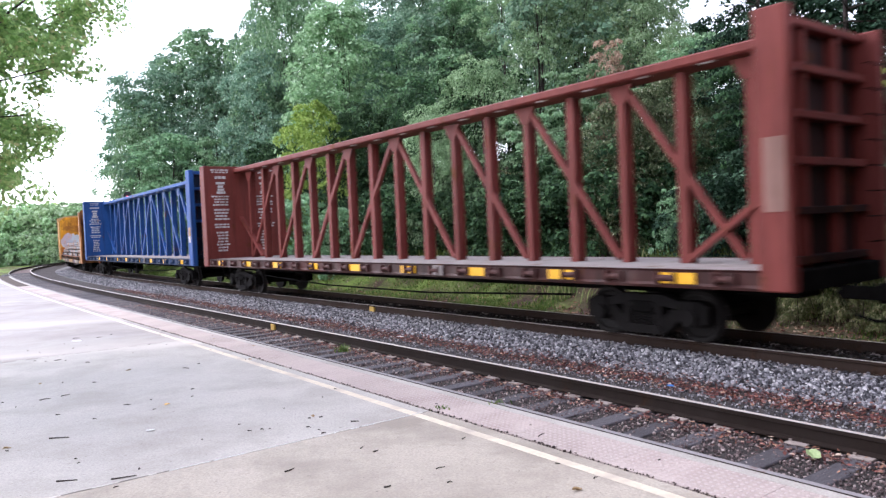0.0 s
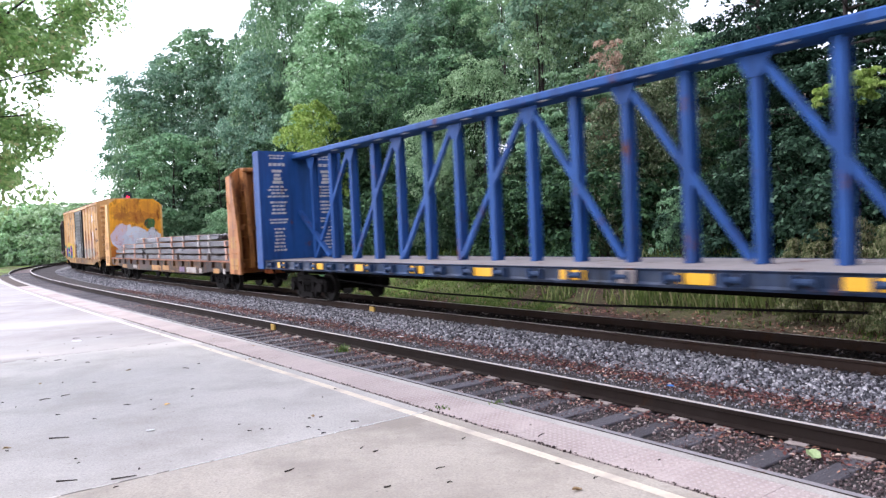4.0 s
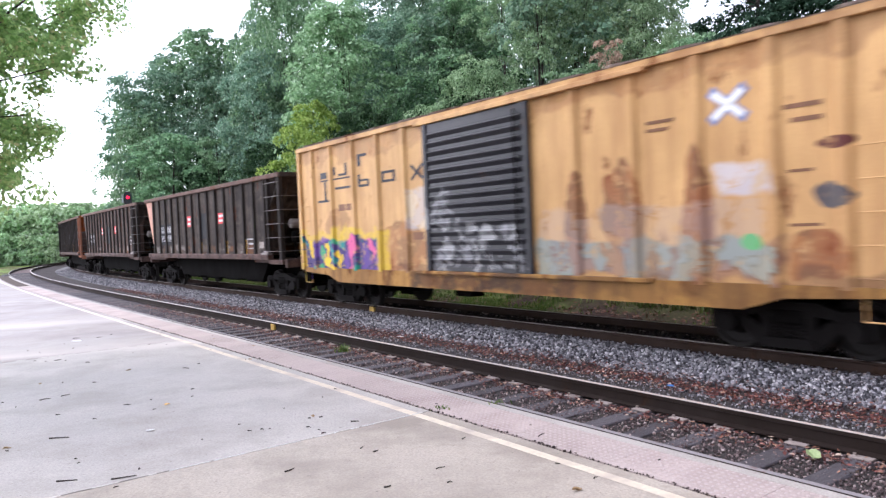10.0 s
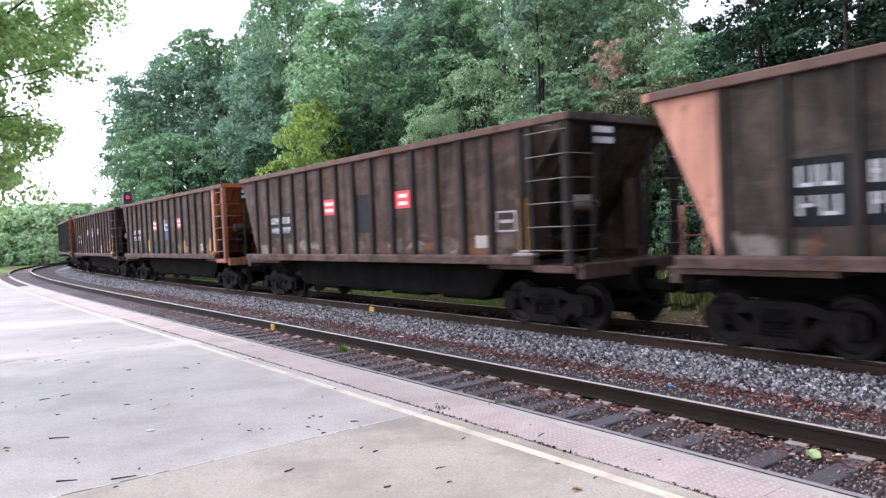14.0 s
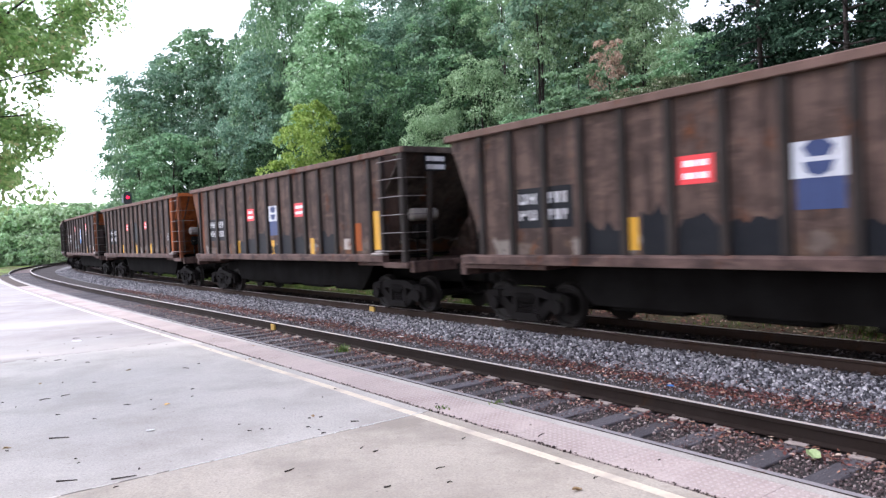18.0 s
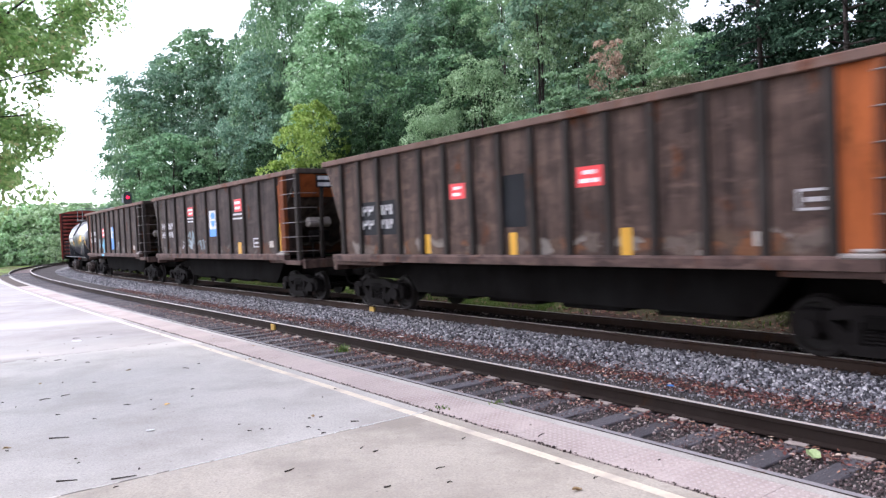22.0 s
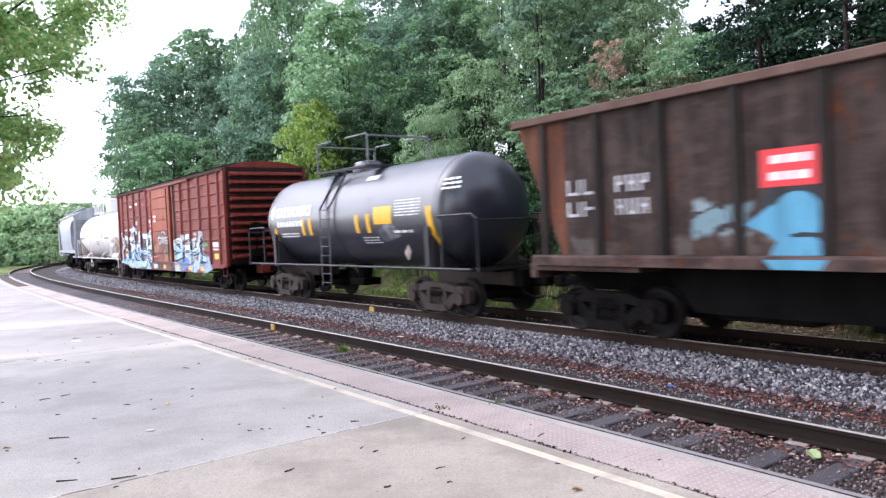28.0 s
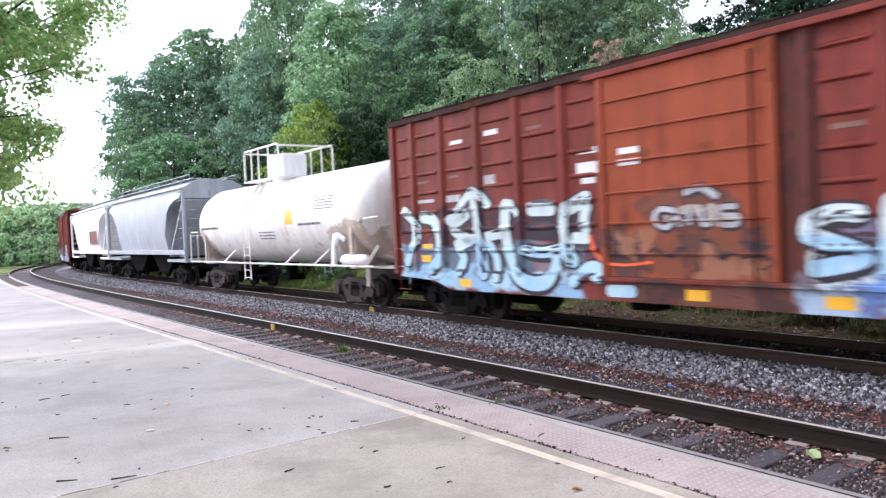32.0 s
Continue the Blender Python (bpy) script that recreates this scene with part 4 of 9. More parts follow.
def ladder(b, x, y, z0, z1, w=0.42, step=0.38, along="x"):
    """Rungs of round bar standing off a side at y, or off an end at x."""
    z = z0
    while z <= z1:
        if along == "x":
            o = y - 0.06 if y < 0 else y + 0.06
            b.tube([(x - w / 2, y, z), (x - w / 2, o, z), (x + w / 2, o, z), (x + w / 2, y, z)], 0.011, 6)
        else:
            o = x + (0.06 if x > 0 else -0.06)
            b.tube([(x, y - w / 2, z), (o, y - w / 2, z), (o, y + w / 2, z), (x, y + w / 2, z)], 0.011, 6)
        z += step


def bars_text(b, x0, x1, z0, z1, y, rows, rnd, face="y", fill=0.55, word=(0.05, 0.16), th=0.004):
    """Lettering too small to read, as rows of short bars on a side (face y) or an end (face x)."""
    h = (z1 - z0) / rows
    for r in range(rows):
        z = z1 - (r + 0.5) * h
        w = (x1 - x0) * rnd.uniform(0.6, 1.0)
        a = (x0 + x1) / 2 - w / 2
        while a < (x0 + x1) / 2 + w / 2 - 0.03:
            d = min(rnd.uniform(*word), (x0 + x1) / 2 + w / 2 - a)
            if face == "y":
                b.box(a, a + d, y - th, y + th, z - h * fill / 2, z + h * fill / 2)
            else:
                b.box(y - th, y + th, a, a + d, z - h * fill / 2, z + h * fill / 2)
            a += d + 0.035


def letters(text, size, parent, mat, m, label="", name="lettering", shear=0.0, th=0.002):
    cu = bpy.data.curves.new(name, "FONT")
    cu.body, cu.size, cu.extrude, cu.shear, cu.align_x, cu.align_y = text, size, th, shear, "CENTER", "CENTER"
    tmp = new("tmp", cu)
    bpy.context.view_layer.update()
    me = bpy.data.meshes.new_from_object(tmp.evaluated_get(bpy.context.evaluated_depsgraph_get()))
    bpy.data.objects.remove(tmp)
    me.materials.clear()
    me.materials.append(mat)
    return part(name, me, mat, parent, label, m=m)


NEAR_SIDE = Matrix.Rotation(math.pi / 2, 4, "X")     # text on the side that faces the platform


def centerbeam(name, s, mat, label, seed):
    """A flat car with a truss along its middle and a bulkhead at each end."""
    rnd = random.Random(seed)
    car = thing(name, label, "freight car", "freight cars of the train")
    L = 11.35
    deck = Build().box(-10.9, 10.9, -1.40, 1.40, 1.13, 1.20, 0.01)
    part("deck", deck, M_deck, car, "worn grey steel deck")
    sill = Build()
    for y in (-1, 1):
        sill.prism([(1.36 * y, 0.94), (1.44 * y, 0.92), (1.46 * y, 0.96), (1.43 * y, 1.00), (1.43 * y, 1.17), (1.46 * y, 1.205), (1.37 * y, 1.205)], -L, L, "x")
    part("side_sill", sill, M_red_sill if mat is M_red else M_blue_sill, car, "grimy side sill")
    under = Build().box(-10.9, 10.9, -0.35, 0.35, 0.72, 1.13, 0.02)
    for x in np.arange(-10.2, 10.3, 1.255):
        under.prism([(-1.36, 1.13), (-1.36, 1.0), (-0.35, 0.80), (0.35, 0.80), (1.36, 1.0), (1.36, 1.13)], x - 0.04, x + 0.04, "x")
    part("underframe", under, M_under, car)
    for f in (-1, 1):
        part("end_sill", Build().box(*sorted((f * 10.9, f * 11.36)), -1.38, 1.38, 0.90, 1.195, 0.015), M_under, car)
    part("brake_rod", Build().tube([(-7.0, -0.95, 0.66), (-2.5, -1.0, 0.50), (2.5, -1.0, 0.50), (7.0, -0.95, 0.66)], 0.022, 6), M_under, car, "thin rod slung below the deck")
    winch = Build().turned([(-0.13, 0.05), (0.13, 0.05)], 10, "x", (0, 0, 1.07)).box(-0.17, -0.13, -0.06, 0.06, 0.98, 1.16).box(0.13, 0.17, -0.06, 0.06, 0.98, 1.16).mesh("winch", M_red_sill if mat is M_red else M_blue_sill, 35)
    for x in np.arange(-10.4, 10.5, 0.99):
        for y in (-1.47, 1.47):
            part("winch", winch, None, car, m=Matrix.Translation((float(x), y, 0)))
    for x in np.arange(-9.6, 9.7, 2.4):
        part("reflector", Build().box(x - 0.3, x + 0.3, -1.468, -1.462, 0.985, 1.155), M_yellow_tape, car, "yellow reflector")
    part("card_board", Build().box(3.40, 3.75, -1.50, -1.47, 0.96, 1.18, 0.008), M_deck, car, "pale notice board")
    # truss
    post_x = [1.255 * (i + 0.03) for i in range(-8, 9)]
    for i, x in enumerate(post_x):
        w = 0.092 if i % 2 else 0.075
        pts = [(x - w, -0.115), (x + w, -0.115), (x + w, -0.10), (x + 0.012, -0.10), (x + 0.012, 0.10), (x + w, 0.10), (x + w, 0.115), (x - w, 0.115), (x - w, 0.10), (x - 0.012, 0.10), (x - 0.012, -0.10), (x - w, -0.10)]
        p = part("post", Build().prism(pts, 1.2, 4.44, "z"), mat, car)
        if i % 2 == 0:
            part("gusset", Build().prism([(x - 0.30, 4.44), (x + 0.30, 4.44), (x + 0.11, 4.10), (x - 0.11, 4.10)], -0.13, -0.115), mat, p)
    for k in range(4):
        for f in (-1, 1):
            x0, x1 = f * 1.255 * (2 * k), f * 1.255 * (2 * k + 2)
            part("diagonal", Build().bar((x0 + f * 0.16, -0.06, 4.34), (x1 - f * 0.12, -0.06, 1.28), 0.12, 0.10, (0, 1, 0)), mat, car)
    for f in (-1, 1):
        part("diagonal", Build().bar((f * 8.95, -0.10, 1.28), (f * 10.95, -0.10, 2.75), 0.10, 0.15, (0, 1, 0)), mat, car)
    part("top_chord", Build().prism([(-0.31, 4.47), (0.31, 4.47), (0.34, 4.50), (0.34, 4.61), (0.31, 4.64), (-0.31, 4.64), (-0.34, 4.61), (-0.34, 4.50)], -10.95, 10.95, "x"), mat, car)
    for x in np.arange(-9.4, 9.5, 1.255):
        part("pale_slot", Build().box(x - 0.13, x + 0.13, -0.29, -0.18, 4.462, 4.469), M_white, car, "pale slot under the top chord")
    # bulkheads
    for f in (-1, 1):
        inner, outer = f * 10.92, f * 11.38
        bh = part("bulkhead", Build().box(*sorted((inner, inner + f * 0.04)), -1.40, 1.40, 1.0, 4.72, 0.008), mat, car, "ribbed end bulkhead")
        for y in (-1.40, 1.40):
            part("corner_post", Build().box(*sorted((inner - f * 0.003, outer)), y - 0.10, y + 0.10, 0.92, 4.725, 0.02), mat, bh)
        sooty_shade = M_red_soot_shade if mat is M_red else M_blue_soot_shade
        part("end_sheet", Build().box(*sorted((inner + f * 0.041, inner + f * 0.052)), -1.29, 1.29, 1.02, 4.70), sooty_shade, bh, "outer face of the bulkhead, dark with soot and painted-in recess shade")
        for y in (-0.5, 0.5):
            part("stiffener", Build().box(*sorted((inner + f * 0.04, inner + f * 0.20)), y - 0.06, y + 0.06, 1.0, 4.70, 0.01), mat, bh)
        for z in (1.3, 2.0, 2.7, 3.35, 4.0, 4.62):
            part("rib", Build().box(*sorted((inner + f * 0.04, inner + f * 0.26)), -1.30, 1.30, z - 0.05, z + 0.06, 0.01), mat if z > 2.5 else sooty_shade, bh)
        rb = Build()
        ladder(rb, outer, 0.98 * f, 1.5, 4.5, along="y")
        tagged(part("rung", rb, M_under, bh, "ladder rungs"), kind="stuff")
        if f < 0:
            tx = Build()
            for y0, y1 in ((-1.25, -0.50), (0.50, 1.25)):
                xx = inner + 0.006
                bars_text(tx, y0, y1, 4.45, 4.62, xx, 2, rnd, "x")
                bars_text(tx, y0 + 0.1, y1 - 0.1, 4.2, 4.38, xx, 1, rnd, "x")
                ym = (y0 + y1) / 2
                for z, w in ((4.03, 0.16), (3.90, 0.10), (3.78, 0.13), (3.67, 0.18)):
                    tx.box(xx - 0.004, xx + 0.004, ym - w + 0.02 * math.sin(z * 40), ym + w, z, z + 0.09)
                bars_text(tx, y0, y1, 3.20, 3.62, xx, 4, rnd, "x")
                bars_text(tx, y0 + 0.08, y1 - 0.08, 2.65, 3.12, xx, 4, rnd, "x")
                bars_text(tx, y0, y1, 2.35, 2.55, xx, 2, rnd, "x")
                bars_text(tx, y0 + 0.12, y1 - 0.12, 1.45, 2.25, xx, 7, rnd, "x")
            tagged(part("lettering", tx, M_wornletter, bh, "white stencilled notices"), kind="stuff")
        else:
            for z0, z1, pm in (((2.0, 3.0, M_oldpatch),) if mat is M_red else ((2.12, 2.46, M_ochre), (1.86, 2.11, M_strap2))):
                part("patch", Build().box(*sorted((inner + 0.10, outer - (0.05 if mat is M_red else 0.14))), -1.508, -1.50, z0, z1, 0.002), pm, bh, "faded patch on the corner post")
    coupler(car, 11.3, 1)
    coupler(car, -11.3, -1)
    place_car(car, s, 8.65)
    return car


def boxcar_ends(car, L, W, z0, z1, mat, corrugations):
    for f in (-1, 1):
        e = Build()
        e.box(*sorted((f * (L - 0.04), f * L)), -W + 0.1, W - 0.1, z0, z1)
        h = (z1 - z0 - 0.25) / corrugations
        ribs = []
        for i in range(corrugations):
            zc = z0 + 0.12 + (i + 0.5) * h
            lo, hi, d = (0.18, 0.36, 0.20) if mat is M_yellow else (0.17, 0.40, 0.22)
            ribs.append(Build().prism([(f * L, zc - h * lo), (f * (L + d * 0.92), zc - h * lo * 0.6), (f * (L + d), zc - h * lo * 0.3), (f * (L + d), zc + h * hi * 0.35), (f * (L + d * 0.92), zc + h * hi * 0.6), (f * L, zc + h * hi)], -W + 0.22, W - 0.22, "y"))
        # the red end's dark sheet paints in the shade between corrugations
        en = part("end_wall", e, mat if mat is M_yellow else M_red_soot_shade, car, "corrugated end")
        for q in ribs:
            part("corrugation", q, mat, en)
        part("end_peak", Build().prism([(-W + 0.1, z1), (W - 0.1, z1), (W * 0.6, z1 + 0.16), (0, z1 + 0.24), (-W * 0.6, z1 + 0.16)], *sorted((f * (L - 0.03), f * L)), "x"), mat, en)
        for y in (-1, 1):
            part("corner_post", Build().box(*sorted((f * (L - 0.16), f * (L + 0.01))), *sorted((y * (W - 0.12), y * W)), z0 - 0.05, z1, 0.015), mat, en)
        if f > 0 and mat is not M_yellow:
            bg = Build().box(L + 0.21, L + 0.30, -1.15, -0.35, 1.75, 1.80).turned([(L + 0.24, 0.24), (L + 0.27, 0.27), (L + 0.30, 0.24)], 18, "x", (0, -0.55, 2.25))
            bg.tube([(L + 0.22, -0.55, 1.2), (L + 0.22, -0.55, 2.25)], 0.03, 6).box(L + 0.20, L + 0.42, -0.85, -0.25, 1.25, 1.55, 0.03).tube([(L + 0.25, -1.3, 1.15), (L + 0.25, 1.3, 1.15)], 0.03, 6)
            part("brake_gear", bg, M_under, en, "hand brake and brake rigging", 35)
        lb = Build()
        ladder(lb, f * (L + 0.02), f * -(W - 0.35), z0 + 0.2, z1 - 0.3, along="y")
        tagged(part("rung", lb, mat, en, "ladder rungs"), kind="stuff")


def boxcar_roof(car, L, W, z1, mat):
    r = Build()
    pts = [(-W - 0.03, z1), (-W * 0.6, z1 + 0.17), (0, z1 + 0.25), (W * 0.6, z1 + 0.17), (W + 0.03, z1)]
    r.prism(pts + [(W, z1 - 0.03), (-W, z1 - 0.03)], -L + 0.035, L - 0.035, "x")
    rf = part("roof", r, mat, car)
    for x in np.arange(-L + 0.6, L, 1.2):
        part("roof_rib", Build().prism([(p[0], p[1] + 0.035) for p in pts] + [(p[0], p[1] - 0.01) for p in pts[::-1]], x - 0.04, x + 0.04, "x"), mat, rf)


def boxcar_under(car, L, mat):
    u = Build().box(-L + 0.1, L - 0.1, -0.3, 0.3, 0.62, 1.0, 0.02)
    for x in (-2.2, 2.2):
        u.box(x - 0.06, x + 0.06, -1.45, 1.45, 0.75, 1.02)
    u.turned([(1.2, 0.20), (1.3, 0.24), (2.3, 0.24), (2.4, 0.20)], 14, "x", (0, 0.7, 0.62))
    u.box(-1.6, -1.0, -0.9, -0.5, 0.45, 0.85, 0.03)
    u.tube([(-L + 1, -0.6, 0.6), (L - 1, -0.6, 0.58)], 0.03, 6)
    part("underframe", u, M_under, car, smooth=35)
    for f in (-1, 1):
        part("striker", Build().box(*sorted((f * (L - 0.3), f * (L + 0.25))), -0.4, 0.4, 0.66, 1.05, 0.03), mat, car)
        coupler(car, f * (L + 0.05), f)
centerbeam("centerbeam_flatcar", -16.2, M_red, "oxide-red centre-beam lumber flatcar, empty, with white notices", 1)
centerbeam("centerbeam_flatcar", 7.79, M_red, "oxide-red centre-beam lumber flatcar, empty, with white notices", 2)
centerbeam("centerbeam_flatcar", 31.75, M_blue, "bright blue centre-beam lumber flatcar, empty, with white notices", 3)


# ---- the flatcar with end bulkheads, loaded with bundles of steel rods ----
def bulkhead_flatcar(s):
    rnd = random.Random(9)
    car = thing("bulkhead_flatcar", "rusty orange flatcar with tall end bulkheads and a timber deck", "freight car", "freight cars of the train")
    part("deck", Build().box(-9.3, 9.3, -1.38, 1.38, 1.10, 1.17, 0.01), M_wood, car, "weathered timber deck")
    for y in (-1, 1):
        pts = [(-9.45, 1.10), (9.45, 1.10), (9.45, 0.78), (6.9, 0.72), (5.6, 0.60), (-5.6, 0.60), (-6.9, 0.72), (-9.45, 0.78)]
        sd = part("side_sill", Build().prism(pts, *sorted((1.36 * y, 1.40 * y))), M_flat, car, "rusted side sill with faded yellow and white patches")
        part("sill_flange", Build().box(-9.45, 9.45, *sorted((1.36 * y, 1.47 * y)), 1.10, 1.14, 0.005), M_rustpink, sd)
        for x in np.arange(-8.6, 8.7, 1.23):
            part("stake_pocket", Build().box(x - 0.09, x + 0.09, *sorted((1.40 * y, 1.48 * y)), 0.88, 1.12, 0.012), M_flat, sd)
        for x in (-6.4, -1.6, 3.2, 7.1):
            part("stake", Build().box(x - 0.06, x + 0.06, *sorted((1.41 * y, 1.50 * y)), 1.12, 1.34 + 0.1 * rnd.random(), 0.01), M_wood, sd, "short grey wooden stake")
    for x0, x1, m in ((-6.8, -5.9, M_ochre), (-4.6, -3.9, M_dirtywhite), (-1.1, 0.4, M_ochre), (0.7, 1.65, M_ochre), (3.2, 3.85, M_purple), (4.15, 5.35, M_dirtywhite), (5.75, 6.05, M_dirtywhite), (7.4, 8.05, M_ochre), (8.43, 8.65, M_dirtywhite)):
        part("painted_patch", Build().box(x0, x1, -1.408, -1.402, 0.66 + 0.02 * math.sin(x0), 0.86 + 0.03 * math.sin(3 * x0)), m, car, "faded painted patch")
    part("underframe", Build().box(-9.4, 9.4, -0.35, 0.35, 0.62, 1.10, 0.02).box(-5.6, 5.6, -0.5, 0.5, 0.40, 0.63, 0.02), M_under, car)
    for f in (-1, 1):
        mat = M_bulkyellow if f < 0 else M_orange
        inner, outer = f * 9.40, f * 10.06
        poly = [(-1.42, 0.70), (1.42, 0.70), (1.42, 4.05), (1.36, 4.20), (1.02, 4.44), (-1.02, 4.44), (-1.36, 4.20), (-1.42, 4.05)]
        bh = part("bulkhead", Build().prism(poly, *sorted((inner, inner + f * 0.06)), "x"), mat, car, "tall yellow bulkhead with a white and green graffiti figure" if f < 0 else "tall rusty orange bulkhead with vertical ribs")
        side_m = M_bulkside if f < 0 else M_orange
        for y in (-1.44, 1.44):
            side = [(inner - f * 0.004, 0.70), (f * 10.40, 0.70), (f * 10.40, 1.6), (outer - f * 0.14, 3.95), (outer - f * 0.24, 4.12), (inner - f * 0.004, 4.12)]
            part("side_wing", Build().prism(side, y - 0.05, y + 0.05), side_m, bh, "tapered side of the bulkhead")
        for y in (-0.95, -0.45, 0.45, 0.95):
            part("rib", Build().prism([(inner + f * 0.05, 0.9), (f * 10.2, 0.9), (f * 10.15, 1.6), (outer - f * 0.25, 4.25), (inner + f * 0.05, 4.35)], y - 0.07, y + 0.07), M_orange, bh)
        part("top_rail", Build().box(*sorted((inner + f * 0.06, outer - f * 0.26)), -1.0, 1.0, 4.28, 4.42, 0.03), mat, bh)
        for z in (1.0, 2.3):
            part("cross_rail", Build().box(*sorted((inner + f * 0.06, inner + f * 0.3)), -1.39, 1.39, z - 0.07, z + 0.07, 0.01), M_orange, bh)
        lb = Build()
        ladder(lb, f * 10.0, -1.50, 1.0, 2.5, 0.36, 0.42)
        ladder(lb, f * 10.1, -1.1, 1.2, 4.0, 0.40, 0.40, along="y")
        tagged(part("rung", lb, side_m, bh, "ladder rungs"), kind="stuff")
        part("yellow_patch", Build().box(*sorted((inner + f * 0.15, f * 10.2)), -1.497, -1.491, 0.85, 1.25), M_ochre, bh, "faded yellow patch")
        part("yellow_patch", Build().box(*sorted((inner + f * 0.2, f * 10.1)), -1.497, -1.491, 1.6, 2.0), M_ochre, bh, "faded yellow patch")
        part("striker", Build().box(*sorted((f * 9.9, f * 10.55)), -0.45, 0.45, 0.66, 1.05, 0.03), M_rust, car)
        coupler(car, f * 10.4, f)
    place_car(car, s, 7.3)
    # its load
    bundles = []
    layers = ((1.23, ((-9.0, -3.2), (-3.1, 3.1), (3.2, 9.1))), (1.50, ((-9.0, -3.4), (-3.0, 3.0), (3.3, 9.1))), (1.77, ((-7.6, -1.6), (-1.4, 4.6), (4.7, 9.0))), (2.03, ((-4.4, 7.7),)))
    for z, spans in layers:
        for x0, x1 in spans:
            for yc in (-0.98, -0.33, 0.33, 0.98):
                if z > 1.9 and yc > 0.6:
                    continue
                yy, zz, dx = yc + rnd.uniform(-0.03, 0.03), z + rnd.uniform(-0.01, 0.01), rnd.uniform(-0.15, 0.15)
                bd = thing("rod_bundle", "bundle of dark steel rods held by straps on the flatcar", "steel rods", "rod bundles on the flatcar")
                L = x1 - x0
                near = yc < -0.6 or z > 1.9
                r, ni, nj = (0.024, 11, 4) if near else (0.037, 7, 3)
                rod = Build().tube([(-L / 2, 0, 0), (L / 2, 0, 0)], r, 7).mesh("rod", M_pipe, 50)
                for i in range(ni):
                    if near and 3 < i < 8 and z < 1.9:
                        continue
                    for j in range(nj):
                        py, pz = yy + (i - (ni - 1) / 2) * 0.55 / ni + rnd.uniform(-0.008, 0.008), zz + (j - (nj - 1) / 2) * r * 1.95
                        part("rod", rod, None, bd, m=pose((x0 + x1) / 2 + dx + rnd.uniform(-0.14, 0.14), py, pz, 0, rnd.uniform(-0.15, 0.15), rnd.uniform(-0.1, 0.1)))
                for xs in (-7.0, -4.76, -2.85, -0.34, 1.83, 3.45, 5.5, 6.67, 8.45):
                    if not x0 + 0.3 < xs < x1 - 0.3:
                        continue
                    xs += rnd.uniform(-0.05, 0.05)
                    part("strap", Build().prism([(yy - 0.30, zz - 0.112), (yy + 0.30, zz - 0.112), (yy + 0.31, zz + 0.105), (yy + 0.27, zz + 0.12), (yy - 0.27, zz + 0.12), (yy - 0.31, zz + 0.105)], xs - 0.07, xs + 0.07, "x"), M_strap2 if 6.4 < xs < 6.9 or rnd.random() < 0.2 else M_strap, bd, "faded strap")
                CARS.append((bd, s, 7.3))
                if z < 1.4:
                    continue
    for z in (1.355, 1.625):
        for x in np.arange(-8.4, 8.8, 1.45):
            if z > 1.5 and x < -5:
                continue
            dn = thing("dunnage", "grey timber spacer between the rod bundles", "timber", "timber spacers on the flatcar")
            part("block", Build().box(x - 0.06, x + 0.06, -1.36, 1.36, z - 0.03, z + 0.02, 0.008), M_wood, dn)
            CARS.append((dn, s, 7.3))


M_flat = paint("rusted_flatcar_sill", (0.060, 0.036, 0.027), dark=(0.010, 0.008, 0.008), rust=0.55, streak=0.9, rust_color=(0.22, 0.075, 0.022), patch=(0.30, 0.14, 0.03), patch_amount=0.8, spec=0.15, mottle=0.8)
M_bulkside = paint("weathered_yellow_bulkhead_side", (0.66, 0.38, 0.12), dark=(0.34, 0.14, 0.045), rust=0.45, streak=0.7, rust_color=(0.26, 0.09, 0.03))
bulkhead_flatcar(54.95)


